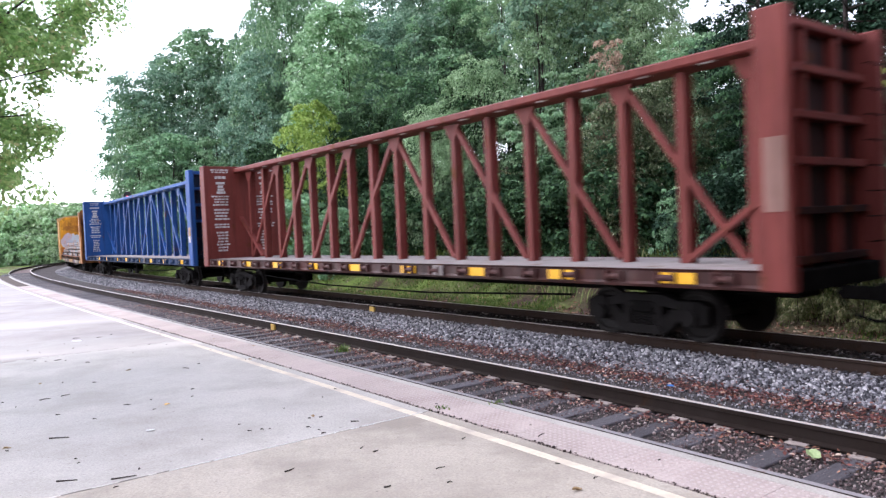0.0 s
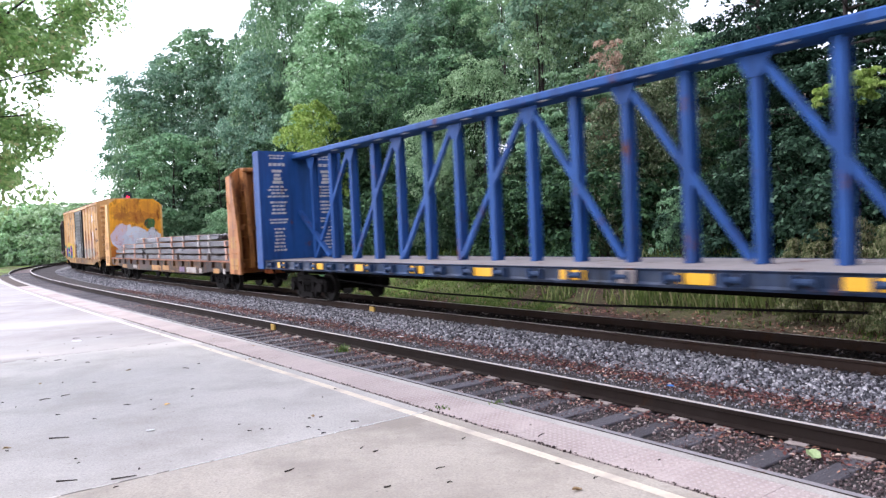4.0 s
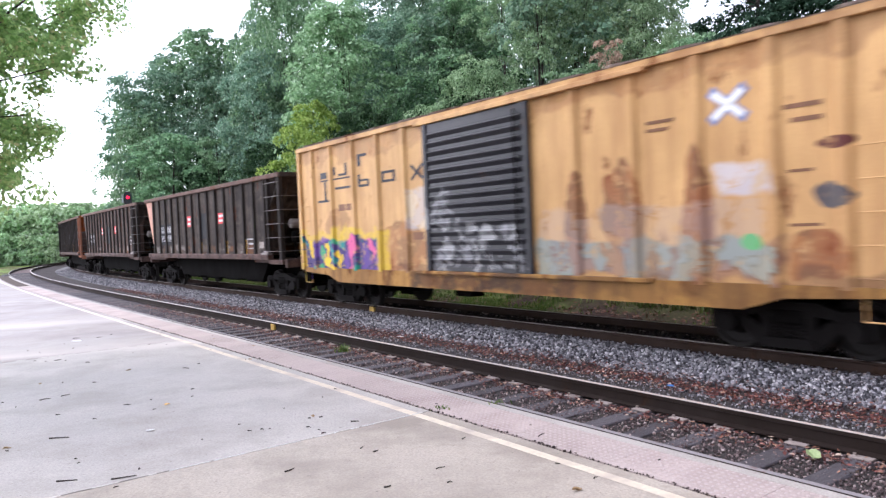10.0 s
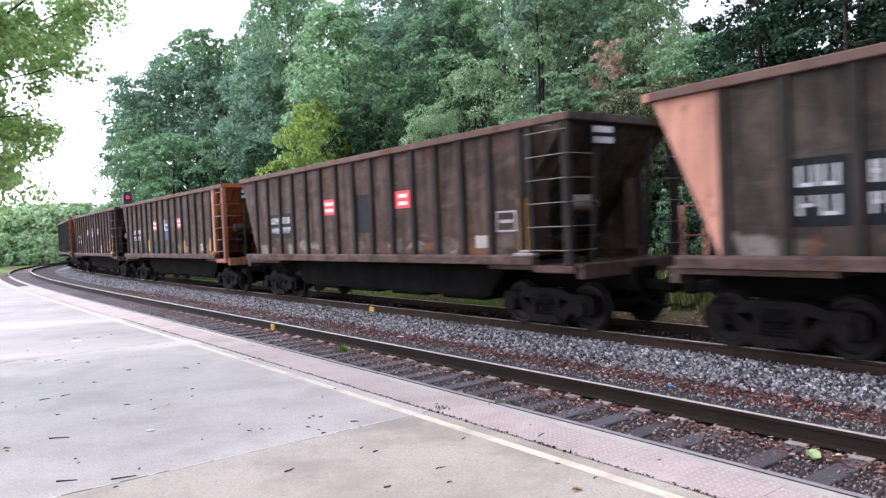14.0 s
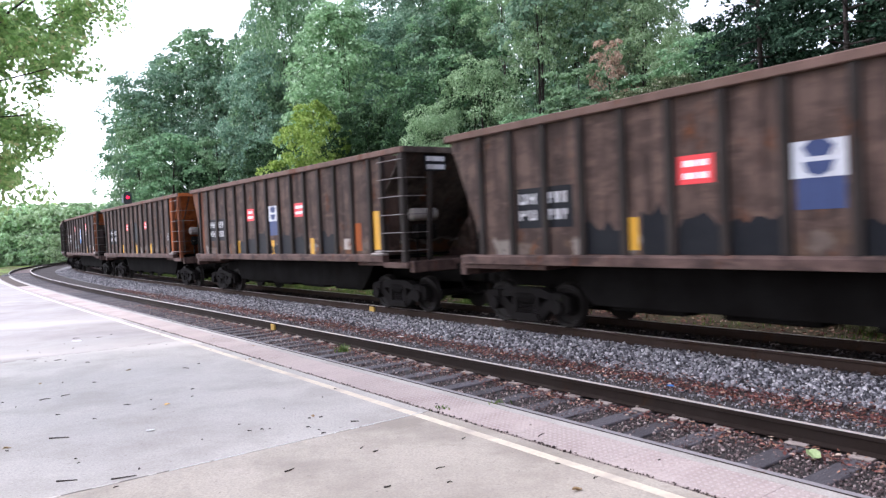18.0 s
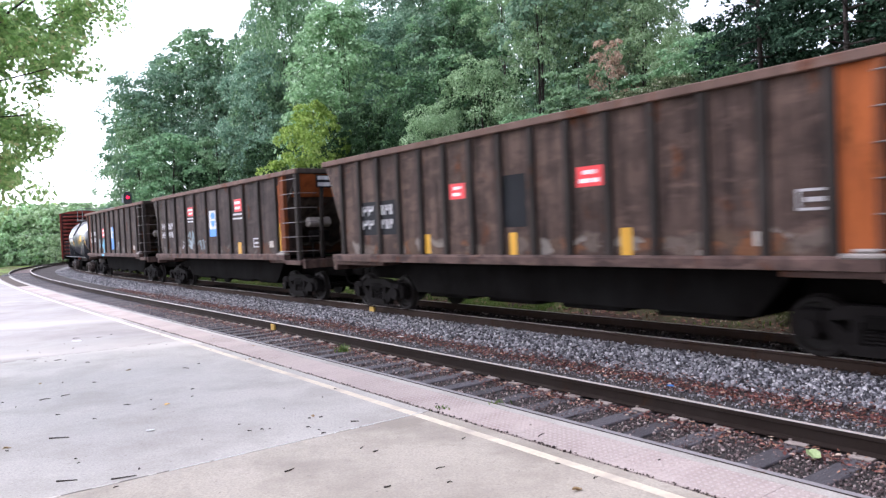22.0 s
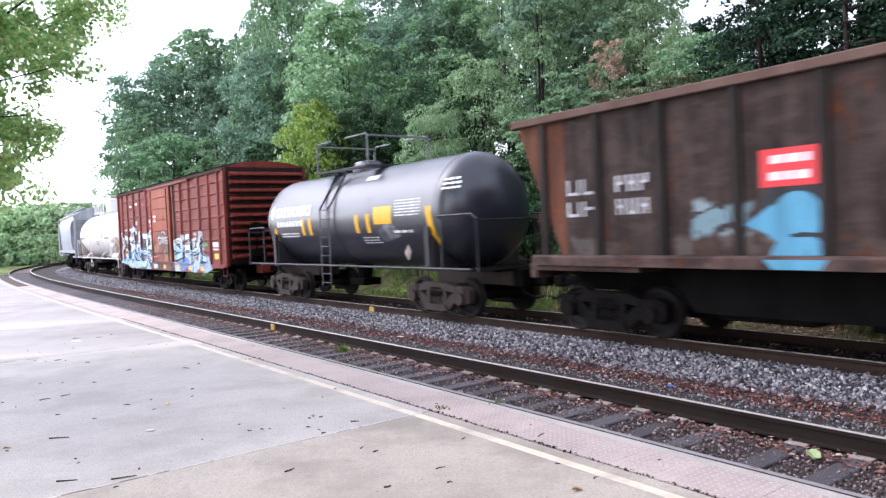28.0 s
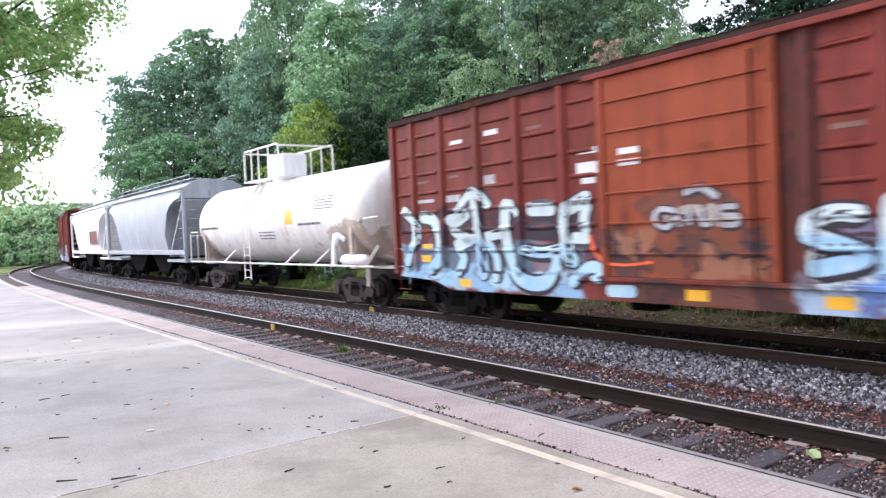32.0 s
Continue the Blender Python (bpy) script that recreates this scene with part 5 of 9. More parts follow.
# ---- boxcars ----
def boxcar(s, mat, door_mat, roof_mat, z1, posts, door, panels, corrugations, label, sill_mat, door_ribs):
    L, W = 7.85, 1.60
    car = thing("boxcar", label, "freight car", "freight cars of the train")
    part("floor", Build().box(-L, L, -1.5, 1.5, 0.98, 1.06), M_under, car)
    for y in (-1, 1):
        sd = part("side", Build().box(-L + 0.1, L - 0.1, *sorted((y * (W - 0.10), y * (W - 0.07))), 1.02, z1), mat, car, "riveted side sheet")
        for x in posts:
            part("side_post", Build().prism([(x - 0.12, y * (W - 0.07)), (x - 0.06, y * W), (x + 0.06, y * W), (x + 0.12, y * (W - 0.07))], 1.0, z1 - 0.08, "z"), mat, sd)
        if panels:
            ends = sorted([-L + 0.15, L - 0.15, door[0], door[1], *posts])
            for a, c in zip(ends[:-1], ends[1:]):
                if c - a < 0.5 or (a >= door[0] - 0.01 and c <= door[1] + 0.01):
                    continue
                for k in range(panels):
                    z = 1.30 + (k + 0.5) * (z1 - 1.55) / panels
                    part("side_rib", Build().prism([(y * (W - 0.071), z - 0.045), (y * (W - 0.030), z - 0.012), (y * (W - 0.030), z + 0.012), (y * (W - 0.071), z + 0.045)], a + 0.17, c - 0.17, "x"), mat, sd)
        part("top_rail", Build().box(-L, L, *sorted((y * (W - 0.09), y * (W + 0.015))), z1 - 0.13, z1, 0.012), mat if mat is M_yellow else roof_mat, sd)
        drop = [(-7.6, 1.04), (7.6, 1.04), (7.6, 0.92), (6.3, 0.86), (5.7, 0.68), (-5.7, 0.68), (-6.3, 0.86), (-7.6, 0.92)]
        part("side_sill", Build().prism(drop, *sorted((y * (W - 0.06), y * (W - 0.02)))), sill_mat, sd, "deep side sill")
        part("door_track", Build().box(door[0] - 0.5, door[1] + 2.6, *sorted((y * (W - 0.05), y * (W + 0.05))), 1.0, 1.07, 0.008), sill_mat, sd)
        part("door_hood", Build().box(door[0] - 0.3, door[1] + 2.6, *sorted((y * (W - 0.05), y * (W + 0.06))), z1 - 0.19, z1 - 0.10, 0.008), mat, sd)
        dr = part("door", Build().box(door[0], door[1], *sorted((y * (W - 0.06), y * (W - 0.005))), 1.07, z1 - 0.19, 0.01), door_mat, car, "sliding door")
        for k in range(door_ribs):
            z = 1.2 + (k + 0.5) * (z1 - 1.55) / door_ribs
            if door_ribs > 10:
                part("door_rib", Build().prism([(y * (W - 0.006), z - 0.07), (y * (W + 0.045), z + 0.015), (y * (W + 0.045), z + 0.03), (y * (W - 0.006), z + 0.05)], door[0] + 0.16, door[1] - 0.16, "x"), door_mat, dr)
            else:
                part("door_rib", Build().prism([(y * (W - 0.006), z - 0.02), (y * (W + 0.03), z - 0.01), (y * (W + 0.03), z + 0.01), (y * (W - 0.006), z + 0.02)], door[0] + 0.03, door[1] - 0.03, "x"), door_mat, dr)
        for x in (door[0] + 0.06, door[1] - 0.06):
            part("door_edge", Build().box(x - 0.06, x + 0.06, *sorted((y * (W - 0.006), y * (W + 0.035))), 1.07, z1 - 0.19, 0.01), door_mat, dr)
        part("lock_bar", Build().tube([(door[1] - 0.32, y * (W + 0.05), 1.1), (door[1] - 0.32, y * (W + 0.05), z1 - 0.3)], 0.02, 6), M_under, dr)
        lb = Build()
        for f in (-1, 1):
            ladder(lb, f * (L - 0.36), y * (W - 0.02), 1.15, 2.75, 0.46, 0.40)
            lb.tube([(f * (L - 0.55), y * (W - 0.06), 1.0), (f * (L - 0.55), y * (W - 0.06), 0.62), (f * (L - 0.15), y * (W - 0.06), 0.62), (f * (L - 0.15), y * (W - 0.06), 1.0)], 0.015, 6)
        tagged(part("grab_iron", lb, mat, sd, "grab irons and sill steps"), kind="stuff")
    boxcar_ends(car, L, W, 1.02, z1, mat, corrugations)
    boxcar_roof(car, L, W, z1, roof_mat)
    boxcar_under(car, L, sill_mat)
    place_car(car, s, 6.1)
    return car


def marks(car, items, y=-1.60):
    """Small painted marks on the near side: bars or plates at (x0, x1, z0, z1)."""
    for name, m, label, x0, x1, z0, z1, d in items:
        part(name, Build().box(x0, x1, y - d - 0.003, y - d + 0.001, z0, z1), m, car, label)


M_bluegrey = paint("blue_grey_emblem_paint", (0.20, 0.24, 0.42), rust=0.1, streak=0.3)
M_boxroof = paint("rusty_galvanised_roof", (0.26, 0.20, 0.16), dark=(0.10, 0.07, 0.05), rust=0.6, streak=0.3, rough=0.7)
ybox = boxcar(74.75, M_yellow, M_boxdoor_black, M_boxroof, 4.42, [-7.0, -5.94, -4.78, -3.62, -2.45, 2.70, 3.92, 5.08, 6.20, 7.1], (-1.60, 1.66), 0, 11,
              "weathered yellow box car with a black ribbed door and graffiti", M_yellow_sill, 15)
SHEET = -0.066     # a mark on the sheet lies this far behind the posts' faces
for x0, x1, z0, z1 in ((-6.55, -6.2, 3.45, 3.62), (-6.55, -4.75, 3.38, 3.42), (-6.75, -6.05, 2.82, 2.88), (-5.75, -4.9, 3.12, 3.18), (-6.35, -6.25, 2.85, 3.38),
                       (-5.85, -5.72, 3.50, 3.72), (-5.55, -5.2, 3.46, 3.52), (-5.20, -5.10, 3.46, 3.78), (-4.55, -4.40, 3.62, 3.92), (-4.45, -4.10, 3.85, 3.92),
                       (-4.55, -4.45, 3.10, 3.42), (-4.45, -4.1, 3.10, 3.16), (-4.12, -4.02, 3.10, 3.28), (-4.45, -4.1, 3.24, 3.29), (-3.45, -2.85, 3.13, 3.19), (-3.45, -2.85, 3.34, 3.40),
                       (-3.45, -3.35, 3.13, 3.40), (-2.95, -2.85, 3.13, 3.40), (4.2, 4.7, 3.42, 3.47), (4.2, 4.6, 3.30, 3.35), (6.35, 6.85, 3.32, 3.38), (6.45, 6.85, 3.14, 3.2)):
    part("emblem", Build().box(x0, x1, -1.60 - SHEET - 0.004, -1.60 - SHEET + 0.001, z0, z1), M_letter_black if x0 < 4 else M_stencil, ybox, "black painted emblem stroke")
for a, c in (((-2.2, 3.10), (-1.75, 3.42)), ((-2.2, 3.42), (-1.75, 3.10))):
    part("emblem", Build().bar((a[0], -1.534, a[1]), (c[0], -1.534, c[1]), 0.07, 0.006, (0, 1, 0)), M_letter_black, ybox, "black painted emblem stroke")
for w, y, m, k in ((0.16, -1.534, M_bluegrey, 1.0), (0.10, -1.540, M_white, 0.80)):
    for a, c in (((5.30, 3.30), (5.85, 3.74)), ((5.30, 3.74), (5.85, 3.30))):
        mx, mz = 5.575, 3.52
        part("emblem", Build().bar((mx + (a[0] - mx) * k, y, mz + (a[1] - mz) * k), (mx + (c[0] - mx) * k, y, mz + (c[1] - mz) * k), w, 0.005, (0, 1, 0)), m, ybox, "white crossed emblem stroke with blue ends")
marks(ybox, [("stencil", M_stencil, "faded brown stencil", x0, x1, z0, z1, SHEET) for x0, x1, z0, z1 in ((6.40, 6.72, 2.50, 2.54), (6.4, 6.8, 1.8, 1.84), (-5.6, -5.25, 2.55, 2.72), (-5.2, -4.95, 2.55, 2.72), (-2.2, -1.8, 1.75, 1.92))])

rbox = boxcar(219.8, M_boxred, M_boxdoor, M_roofdark, 4.48, [-7.0, -5.94, -4.75, -3.58, -2.42, 1.80, 2.74, 3.85, 5.03, 6.12, 7.15], (-1.55, 1.45), 7, 11,
              "red-brown box car with ribbed sides and pale blue and white graffiti", M_boxred, 6)
marks(rbox, [("notice", M_letter, "white painted notice", x0, x1, z0, z1, SHEET) for x0, x1, z0, z1 in ((6.35, 6.98, 1.66, 1.84), (6.35, 6.98, 1.47, 1.60), (-2.05, -1.65, 3.12, 3.22), (-2.1, -1.65, 2.78, 2.98), (-2.0, -1.7, 2.62, 2.72), (-4.5, -4.1, 3.75, 3.85), (-5.6, -5.2, 3.70, 3.78))])
marks(rbox, [("notice", M_letter, "white painted notice", -1.15, -0.75, 3.02, 3.12, 0.004), ("notice", M_letter, "white painted notice", -1.15, -0.75, 2.84, 2.94, 0.004)])
marks(rbox, [("reflector", M_yellow_tape, "yellow reflector", 6.47, 7.03, 1.22, 1.42, SHEET)] + [("reflector", M_yellow_tape, "yellow reflector", x, x + 0.36, 0.76, 0.92, -0.02) for x in (-5.4, -3.4, 0.0, 2.0, 3.5, 5.0)] + [("reflector", M_yellow_tape, "yellow reflector", x, x + 0.36, 1.25 + 0.25 * (i % 2), 1.40 + 0.25 * (i % 2), SHEET) for i, x in enumerate((-6.8, -6.75))])
M_spraypale = paint("pale_mint_spray_paint", (0.58, 0.67, 0.67), dark=(0.36, 0.42, 0.44), rust=0.05, streak=0.3, tags=(
    (0, -8.0, 8.0, 0.5, 1.62, 1.6, 1.0, ((0.36, 0.57, 0.70), (0.42, 0.62, 0.72), (0.33, 0.53, 0.70)), (0.42, 0.60, 0.70), 0.01, 0.3),))
M_spraydark = paint("purple_black_spray_paint", (0.030, 0.020, 0.030), dark=(0.015, 0.012, 0.016), rust=0.1, streak=0.4)
M_sprayorange = paint("bright_orange_spray_paint", (0.80, 0.13, 0.035), rust=0.0, streak=0.2)
M_spraygreen = paint("bright_green_spray_paint", (0.02, 0.42, 0.05), rust=0.0, streak=0.2)


def sprayed_depth(x, z, posts, door):
    """How far out the box car's side stands, over its posts, ribs, sill and door."""
    if z < 1.08:
        return 1.653 if z > 0.99 and x > door[0] - 0.55 else 1.583
    if door[0] <= x <= door[1]:
        return 1.598
    d = 1.533
    for p in posts:
        d = max(d, 1.603 - max(0.0, abs(x - p) - 0.06) * 1.16)
    for k in range(7):
        d = max(d, 1.574 - max(0.0, abs(z - 1.30 - (k + 0.5) * 2.93 / 7) - 0.012) * 1.2)
    return d


def spray(pts, w, m, label, layer, posts, door):
    """One stroke of spray paint that lies on the uneven side of the car."""
    q, line = [pts[0], *pts, pts[-1]], []
    for i in range(1, len(q) - 2):
        (a, b, c, d), n = [Vector(p) for p in q[i - 1:i + 3]], 1 + int((Vector(q[i + 1]) - Vector(q[i])).length / 0.035)
        line += [0.5 * (2 * b + (c - a) * (k / n) + (2 * a - 5 * b + 4 * c - d) * (k / n) ** 2 + (3 * b - a - 3 * c + d) * (k / n) ** 3) for k in range(n)]
    line.append(Vector(pts[-1]))
    vs, n, cols = [], len(line), 7
    for i, p in enumerate(line):
        t = (line[min(i + 1, n - 1)] - line[max(i - 1, 0)]).normalized()
        end = min(1.0, 0.45 + 0.55 * min(i, n - 1 - i) * 0.035 / (0.45 * w))
        for j in range(cols):
            o = (j / (cols - 1) - 0.5) * w * end
            x, z = p.x - t.y * o, p.y + t.x * o
            vs.append((x, -sprayed_depth(x, z, posts, door) - 0.003 * layer, z))
    fs = [(i * cols + j, i * cols + j + 1, (i + 1) * cols + j + 1, (i + 1) * cols + j) for i in range(n - 1) for j in range(cols - 1)]
    part("graffiti", Build().add(vs, fs), m, rbox, label)


RED_POSTS, RED_DOOR = (-7.0, -5.94, -4.75, -3.58, -2.42, 1.80, 2.74, 3.85, 5.03, 6.12, 7.15), (-1.55, 1.45)
LETTERS = [
    # the tall letters behind the door
    ([(-7.5, 2.45), (-7.0, 2.12), (-6.92, 1.82), (-7.22, 1.50), (-7.42, 1.15)], 0.24), ([(-6.80, 2.25), (-6.32, 2.17), (-6.12, 1.80), (-6.16, 1.35), (-6.5, 1.05)], 0.27),
    ([(-5.84, 2.12), (-5.14, 2.26), (-5.62, 1.96), (-5.08, 1.70), (-5.60, 1.62)], 0.22), ([(-5.46, 1.58), (-5.30, 1.34), (-5.5, 1.00)], 0.24),
    ([(-4.91, 2.68), (-4.80, 2.0), (-4.68, 1.36), (-4.60, 0.92)], 0.27), ([(-5.52, 2.28), (-4.90, 2.70), (-4.40, 2.34)], 0.17), ([(-5.16, 1.72), (-4.44, 1.79), (-3.90, 1.86)], 0.20),
    ([(-4.55, 1.70), (-4.26, 1.34), (-4.26, 0.88)], 0.20), ([(-3.92, 2.48), (-3.99, 1.92), (-3.82, 1.31), (-3.5, 0.95), (-2.92, 0.93), (-2.62, 1.30), (-2.75, 1.50)], 0.27),
    ([(-3.9, 2.44), (-3.55, 2.16)], 0.18), ([(-3.36, 2.26), (-2.64, 2.24)], 0.26), ([(-3.54, 1.52), (-3.0, 1.46), (-2.46, 1.54)], 0.20)]
LETTERS_END = [
    ([(-2.40, 2.22), (-2.44, 1.88), (-2.36, 1.53), (-2.2, 1.22)], 0.26), ([(-2.44, 2.18), (-1.82, 2.42)], 0.26), ([(-2.28, 1.72), (-1.86, 1.70)], 0.20), ([(-1.86, 2.32), (-1.98, 2.05), (-1.92, 1.78)], 0.20),
    ([(-2.30, 0.90), (-1.97, 1.18), (-1.70, 1.20), (-1.66, 0.95)], 0.20),
    # the wide letters before the door
    ([(2.50, 1.92), (2.05, 1.95), (1.78, 1.72), (2.45, 1.42), (1.80, 1.24)], 0.22), ([(2.86, 2.17), (2.76, 1.75), (2.70, 1.22)], 0.26), ([(3.10, 2.06), (3.64, 2.12)], 0.22),
    ([(3.62, 2.18), (3.74, 1.85), (3.79, 1.33)], 0.22), ([(3.0, 1.66), (3.62, 1.66)], 0.24), ([(3.90, 1.48), (4.59, 1.55), (5.10, 1.58)], 0.22), ([(5.14, 2.28), (5.01, 1.95), (4.50, 1.74)], 0.24), ([(4.99, 1.48), (5.15, 1.24), (5.53, 1.22)], 0.20)]
for pts, w in LETTERS + LETTERS_END:
    spray([(x + 0.035, z - 0.02) for x, z in pts], w + 0.13, M_spraydark, "purple-black outline of a painted letter", 1, RED_POSTS, RED_DOOR)
for pts, w in LETTERS + LETTERS_END:
    spray(pts, w, M_spraypale, "pale mint and sky blue letter stroke", 2, RED_POSTS, RED_DOOR)
spray([(-3.36, 1.86), (-2.64, 1.84)], 0.34, M_spraydark, "purple-black block", 3, RED_POSTS, RED_DOOR)
spray([(-1.86, 1.76), (-1.74, 1.46), (-1.60, 1.32)], 0.07, M_sprayorange, "bright orange streak", 3, RED_POSTS, RED_DOOR)
spray([(-1.54, 1.29), (-1.05, 1.27), (-0.55, 1.32)], 0.045, M_sprayorange, "bright orange streak", 3, RED_POSTS, RED_DOOR)
spray([(-1.50, 0.84), (-0.90, 0.85)], 0.20, M_spraypale, "sky blue patch on the sill", 1, RED_POSTS, RED_DOOR)
spray([(5.47, 1.77), (5.72, 1.76)], 0.13, M_spraygreen, "bright green patch", 3, RED_POSTS, RED_DOOR)
for pts, w in (([(-0.10, 2.08), (-0.40, 2.12), (-0.50, 1.95), (-0.30, 1.84), (-0.10, 1.98), (-0.05, 1.84)], 0.08), ([(0.02, 2.33), (0.30, 2.40), (0.58, 2.24)], 0.10), ([(0.10, 2.08), (0.12, 1.86)], 0.07),
               ([(0.30, 2.10), (0.32, 1.88), (0.46, 1.88)], 0.07), ([(0.86, 2.10), (0.62, 2.10), (0.62, 1.99), (0.86, 1.97), (0.84, 1.86), (0.60, 1.86)], 0.08)):
    spray([(x + 0.02, z - 0.015) for x, z in pts], w + 0.07, M_spraydark, "dark shade of a door tag", 1, RED_POSTS, RED_DOOR)
    spray(pts, w, M_marks, "worn white door tag", 2, RED_POSTS, RED_DOOR)
for x0, x1, z0, z1 in ((-6.85, -6.25, 2.55, 2.62), (-6.85, -6.45, 2.98, 3.03), (-5.8, -5.35, 2.52, 2.66), (-4.55, -4.22, 2.72, 2.98), (-6.9, -6.7, 3.6, 3.66), (-5.7, -5.35, 3.02, 3.07), (-3.3, -2.9, 3.70, 3.76), (2.1, 2.5, 2.98, 3.05), (4.1, 4.5, 2.12, 2.24)):
    part("notice", Build().box(x0, x1, -1.5375, -1.533, z0, z1), M_oldpatch if z0 > 2.9 else M_marks, rbox, "faint worn white stencil")
boxcar(280.6, M_boxred, M_boxdoor, M_roofdark, 4.48, [-7.0, -5.9, -4.8, -3.6, -2.4, 2.4, 3.6, 4.8, 5.9, 7.0], (-1.5, 1.5), 0, 9, "red box car far back in the train", M_boxred, 6)


# ---- open hoppers ----
def hopper(s, mat, end_mat, rear_mat, posts, label, decals, front_panel=None, seed=0):
    rnd = random.Random(40 + seed)
    W, top = 1.60, 3.84
    car = thing("hopper_car", label, "freight car", "freight cars of the train")
    side = [(-6.55, 1.40), (6.18, 1.40), (6.18, top), (-7.62, top)]
    front_post = M_rustpink if seed == 3 else M_rustdark if seed in (5, 6) else M_hoppost
    for y in (-1, 1):
        sd = part("side", Build().prism(side, *sorted((y * (W - 0.10), y * (W - 0.07)))), mat, car, "rusty side sheet")
        for x in posts:
            part("side_post", Build().prism([(x - 0.075, y * (W - 0.07)), (x - 0.06, y * W), (x + 0.06, y * W), (x + 0.075, y * (W - 0.07))], 1.42, top - 0.06, "z"), M_hoppost, sd)
        part("top_chord", Build().box(-7.62, 7.16, *sorted((y * (W - 0.14), y * (W + 0.03))), top - 0.09, top + 0.05, 0.015), M_hopchord, sd, "pinkish top chord, coloured paler as if sky-lit")
        part("side_sill", Build().prism([(y * (W - 0.14), 1.42), (y * (W + 0.03), 1.42), (y * (W + 0.05), 1.38), (y * (W + 0.05), 1.24), (y * (W - 0.14), 1.22)], -7.2, 6.22, "x"), M_hopsill, sd, "worn side sill")
        part("step_beam", Build().box(6.22, 7.2, *sorted((y * (W - 0.16), y * (W + 0.02))), 1.10, 1.23, 0.012), M_rustpink if seed == 3 else M_hopsill, sd, "lowered beam under the ladder")
        part("jacking_pad", Build().box(5.72, 6.26, *sorted((y * (W - 0.10), y * (W + 0.07))), 1.385, 1.455, 0.02).box(5.86, 6.16, *sorted((y * (W - 0.06), y * (W + 0.04))), 1.455, 1.51, 0.02), M_rustpink if seed == 3 else M_padworn, sd, "worn pale pad at the end of the sill")
        part("corner_post", Build().box(6.96, 7.14, *sorted((y * (W - 0.13), y * W)), 1.24, top, 0.012), front_post if front_panel and seed != 6 else M_hoppost, sd)
        part("side_post", Build().box(6.12, 6.24, *sorted((y * (W - 0.12), y * W)), 1.40, top - 0.09, 0.012), front_post if front_panel else M_hoppost, sd)
        part("recessed_sheet", Build().prism([(6.18, 2.80), (6.18, top - 0.05), (7.08, top - 0.05)], *sorted((y * (W - 0.52), y * (W - 0.48)))), mat, sd, "shaded sheet behind the ladder")
        part("recess_wall", Build().box(6.14, 6.18, *sorted((y * (W - 0.50), y * (W - 0.10))), 1.40, top - 0.05), mat, sd)
        lb = Build()
        ladder(lb, 6.63, y * (W - 0.02), 1.50, 3.75, 0.98, 0.42)
        ladder(lb, 7.12, y * (W - 0.33), 1.50, 3.2, 0.56, 0.42, along="y")
        tagged(part("rung", lb, M_rungs, sd, "thin worn ladder rungs"), kind="stuff")
        if rear_mat is not mat:
            part("end_panel", Build().prism([(-6.52, 1.42), (-6.42, 1.42), (-6.42, top - 0.08), (-7.58, top - 0.08)], *sorted((y * (W - 0.095), y * (W - 0.064)))), rear_mat, sd, "repainted corner sheet")
        if seed == 3:
            part("end_panel", Build().box(5.54, 5.97, *sorted((y * (W - 0.095), y * (W - 0.062))), 1.43, top - 0.09), M_tan, sd, "peeled tan corner sheet")
        if front_panel:
            part("end_panel", Build().box(5.55 if front_panel == "wide" else 5.80, 6.11, *sorted((y * (W - 0.095), y * (W - 0.0645))), 1.43, top - 0.09), end_mat, sd, "rust-orange corner sheet")
    for f, m in ((1, end_mat), (-1, rear_mat)):
        a, c = (7.10, 4.75) if f > 0 else (-7.62, -5.4)
        g = math.copysign(0.03, f)
        m = M_hopper if seed == 6 else m
        en = part("slope_sheet", Build().prism([(a, top), (c, 1.32), (c - g, 1.30), (a - g * 2, top)], -(W - 0.105), W - 0.105), m, car, "sloping end sheet")
        part("end_chord", Build().box(*sorted((a, a + g * 4)), -W + 0.02, W - 0.02, top - 0.09, top + 0.052, 0.012), m, en)
        if seed == 6 and f > 0:
            part("rust_patch", Build().prism([(a, top - 0.10), (a - 0.60, top - 0.743), (a - 0.604, top - 0.739), (a + 0.006, top - 0.10)], -1.46, 1.46), M_rust, en, "bright rust at the top of the end sheet")
        for y in (-0.75, 0.75):
            q = Build()
            q.bar((a - g, y, top - 0.3), (f * 6.9, y, 1.3), 0.09, 0.09, (0, 1, 0))
            part("brace", q, M_hoppost, en)
        plate = part("end_plate", Build().box(*sorted((a + g * 0.2, a + g * 1.2)), -0.95, -0.33, top - 0.50, top - 0.13, 0.008), M_blacksq, en, "dark plate with two rows of pale marks")
        for z in (top - 0.27, top - 0.46):
            part("writing", Build().box(*sorted((a + g * 1.2, a + g * 1.5)), -0.90, -0.38, z, z + 0.11), M_marks, plate)
        part("end_deck", Build().box(*sorted((f * 4.9, f * 7.35)), -W + 0.06, W - 0.06, 1.14, 1.23, 0.01), M_hopsill, car, "end platform")
        part("end_sill", Build().box(*sorted((f * 7.2, f * 7.38)), -W + 0.06, W - 0.06, 1.0, 1.26, 0.015), M_rustpink if seed == 3 and f > 0 else M_hopsill, car)
        part("centre_sill", Build().box(*sorted((f * 4.6, f * 7.5)), -0.32, 0.32, 0.70, 1.14, 0.02), M_under, car)
        coupler(car, f * 7.4, f)
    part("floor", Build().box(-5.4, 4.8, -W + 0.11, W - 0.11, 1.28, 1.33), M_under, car)
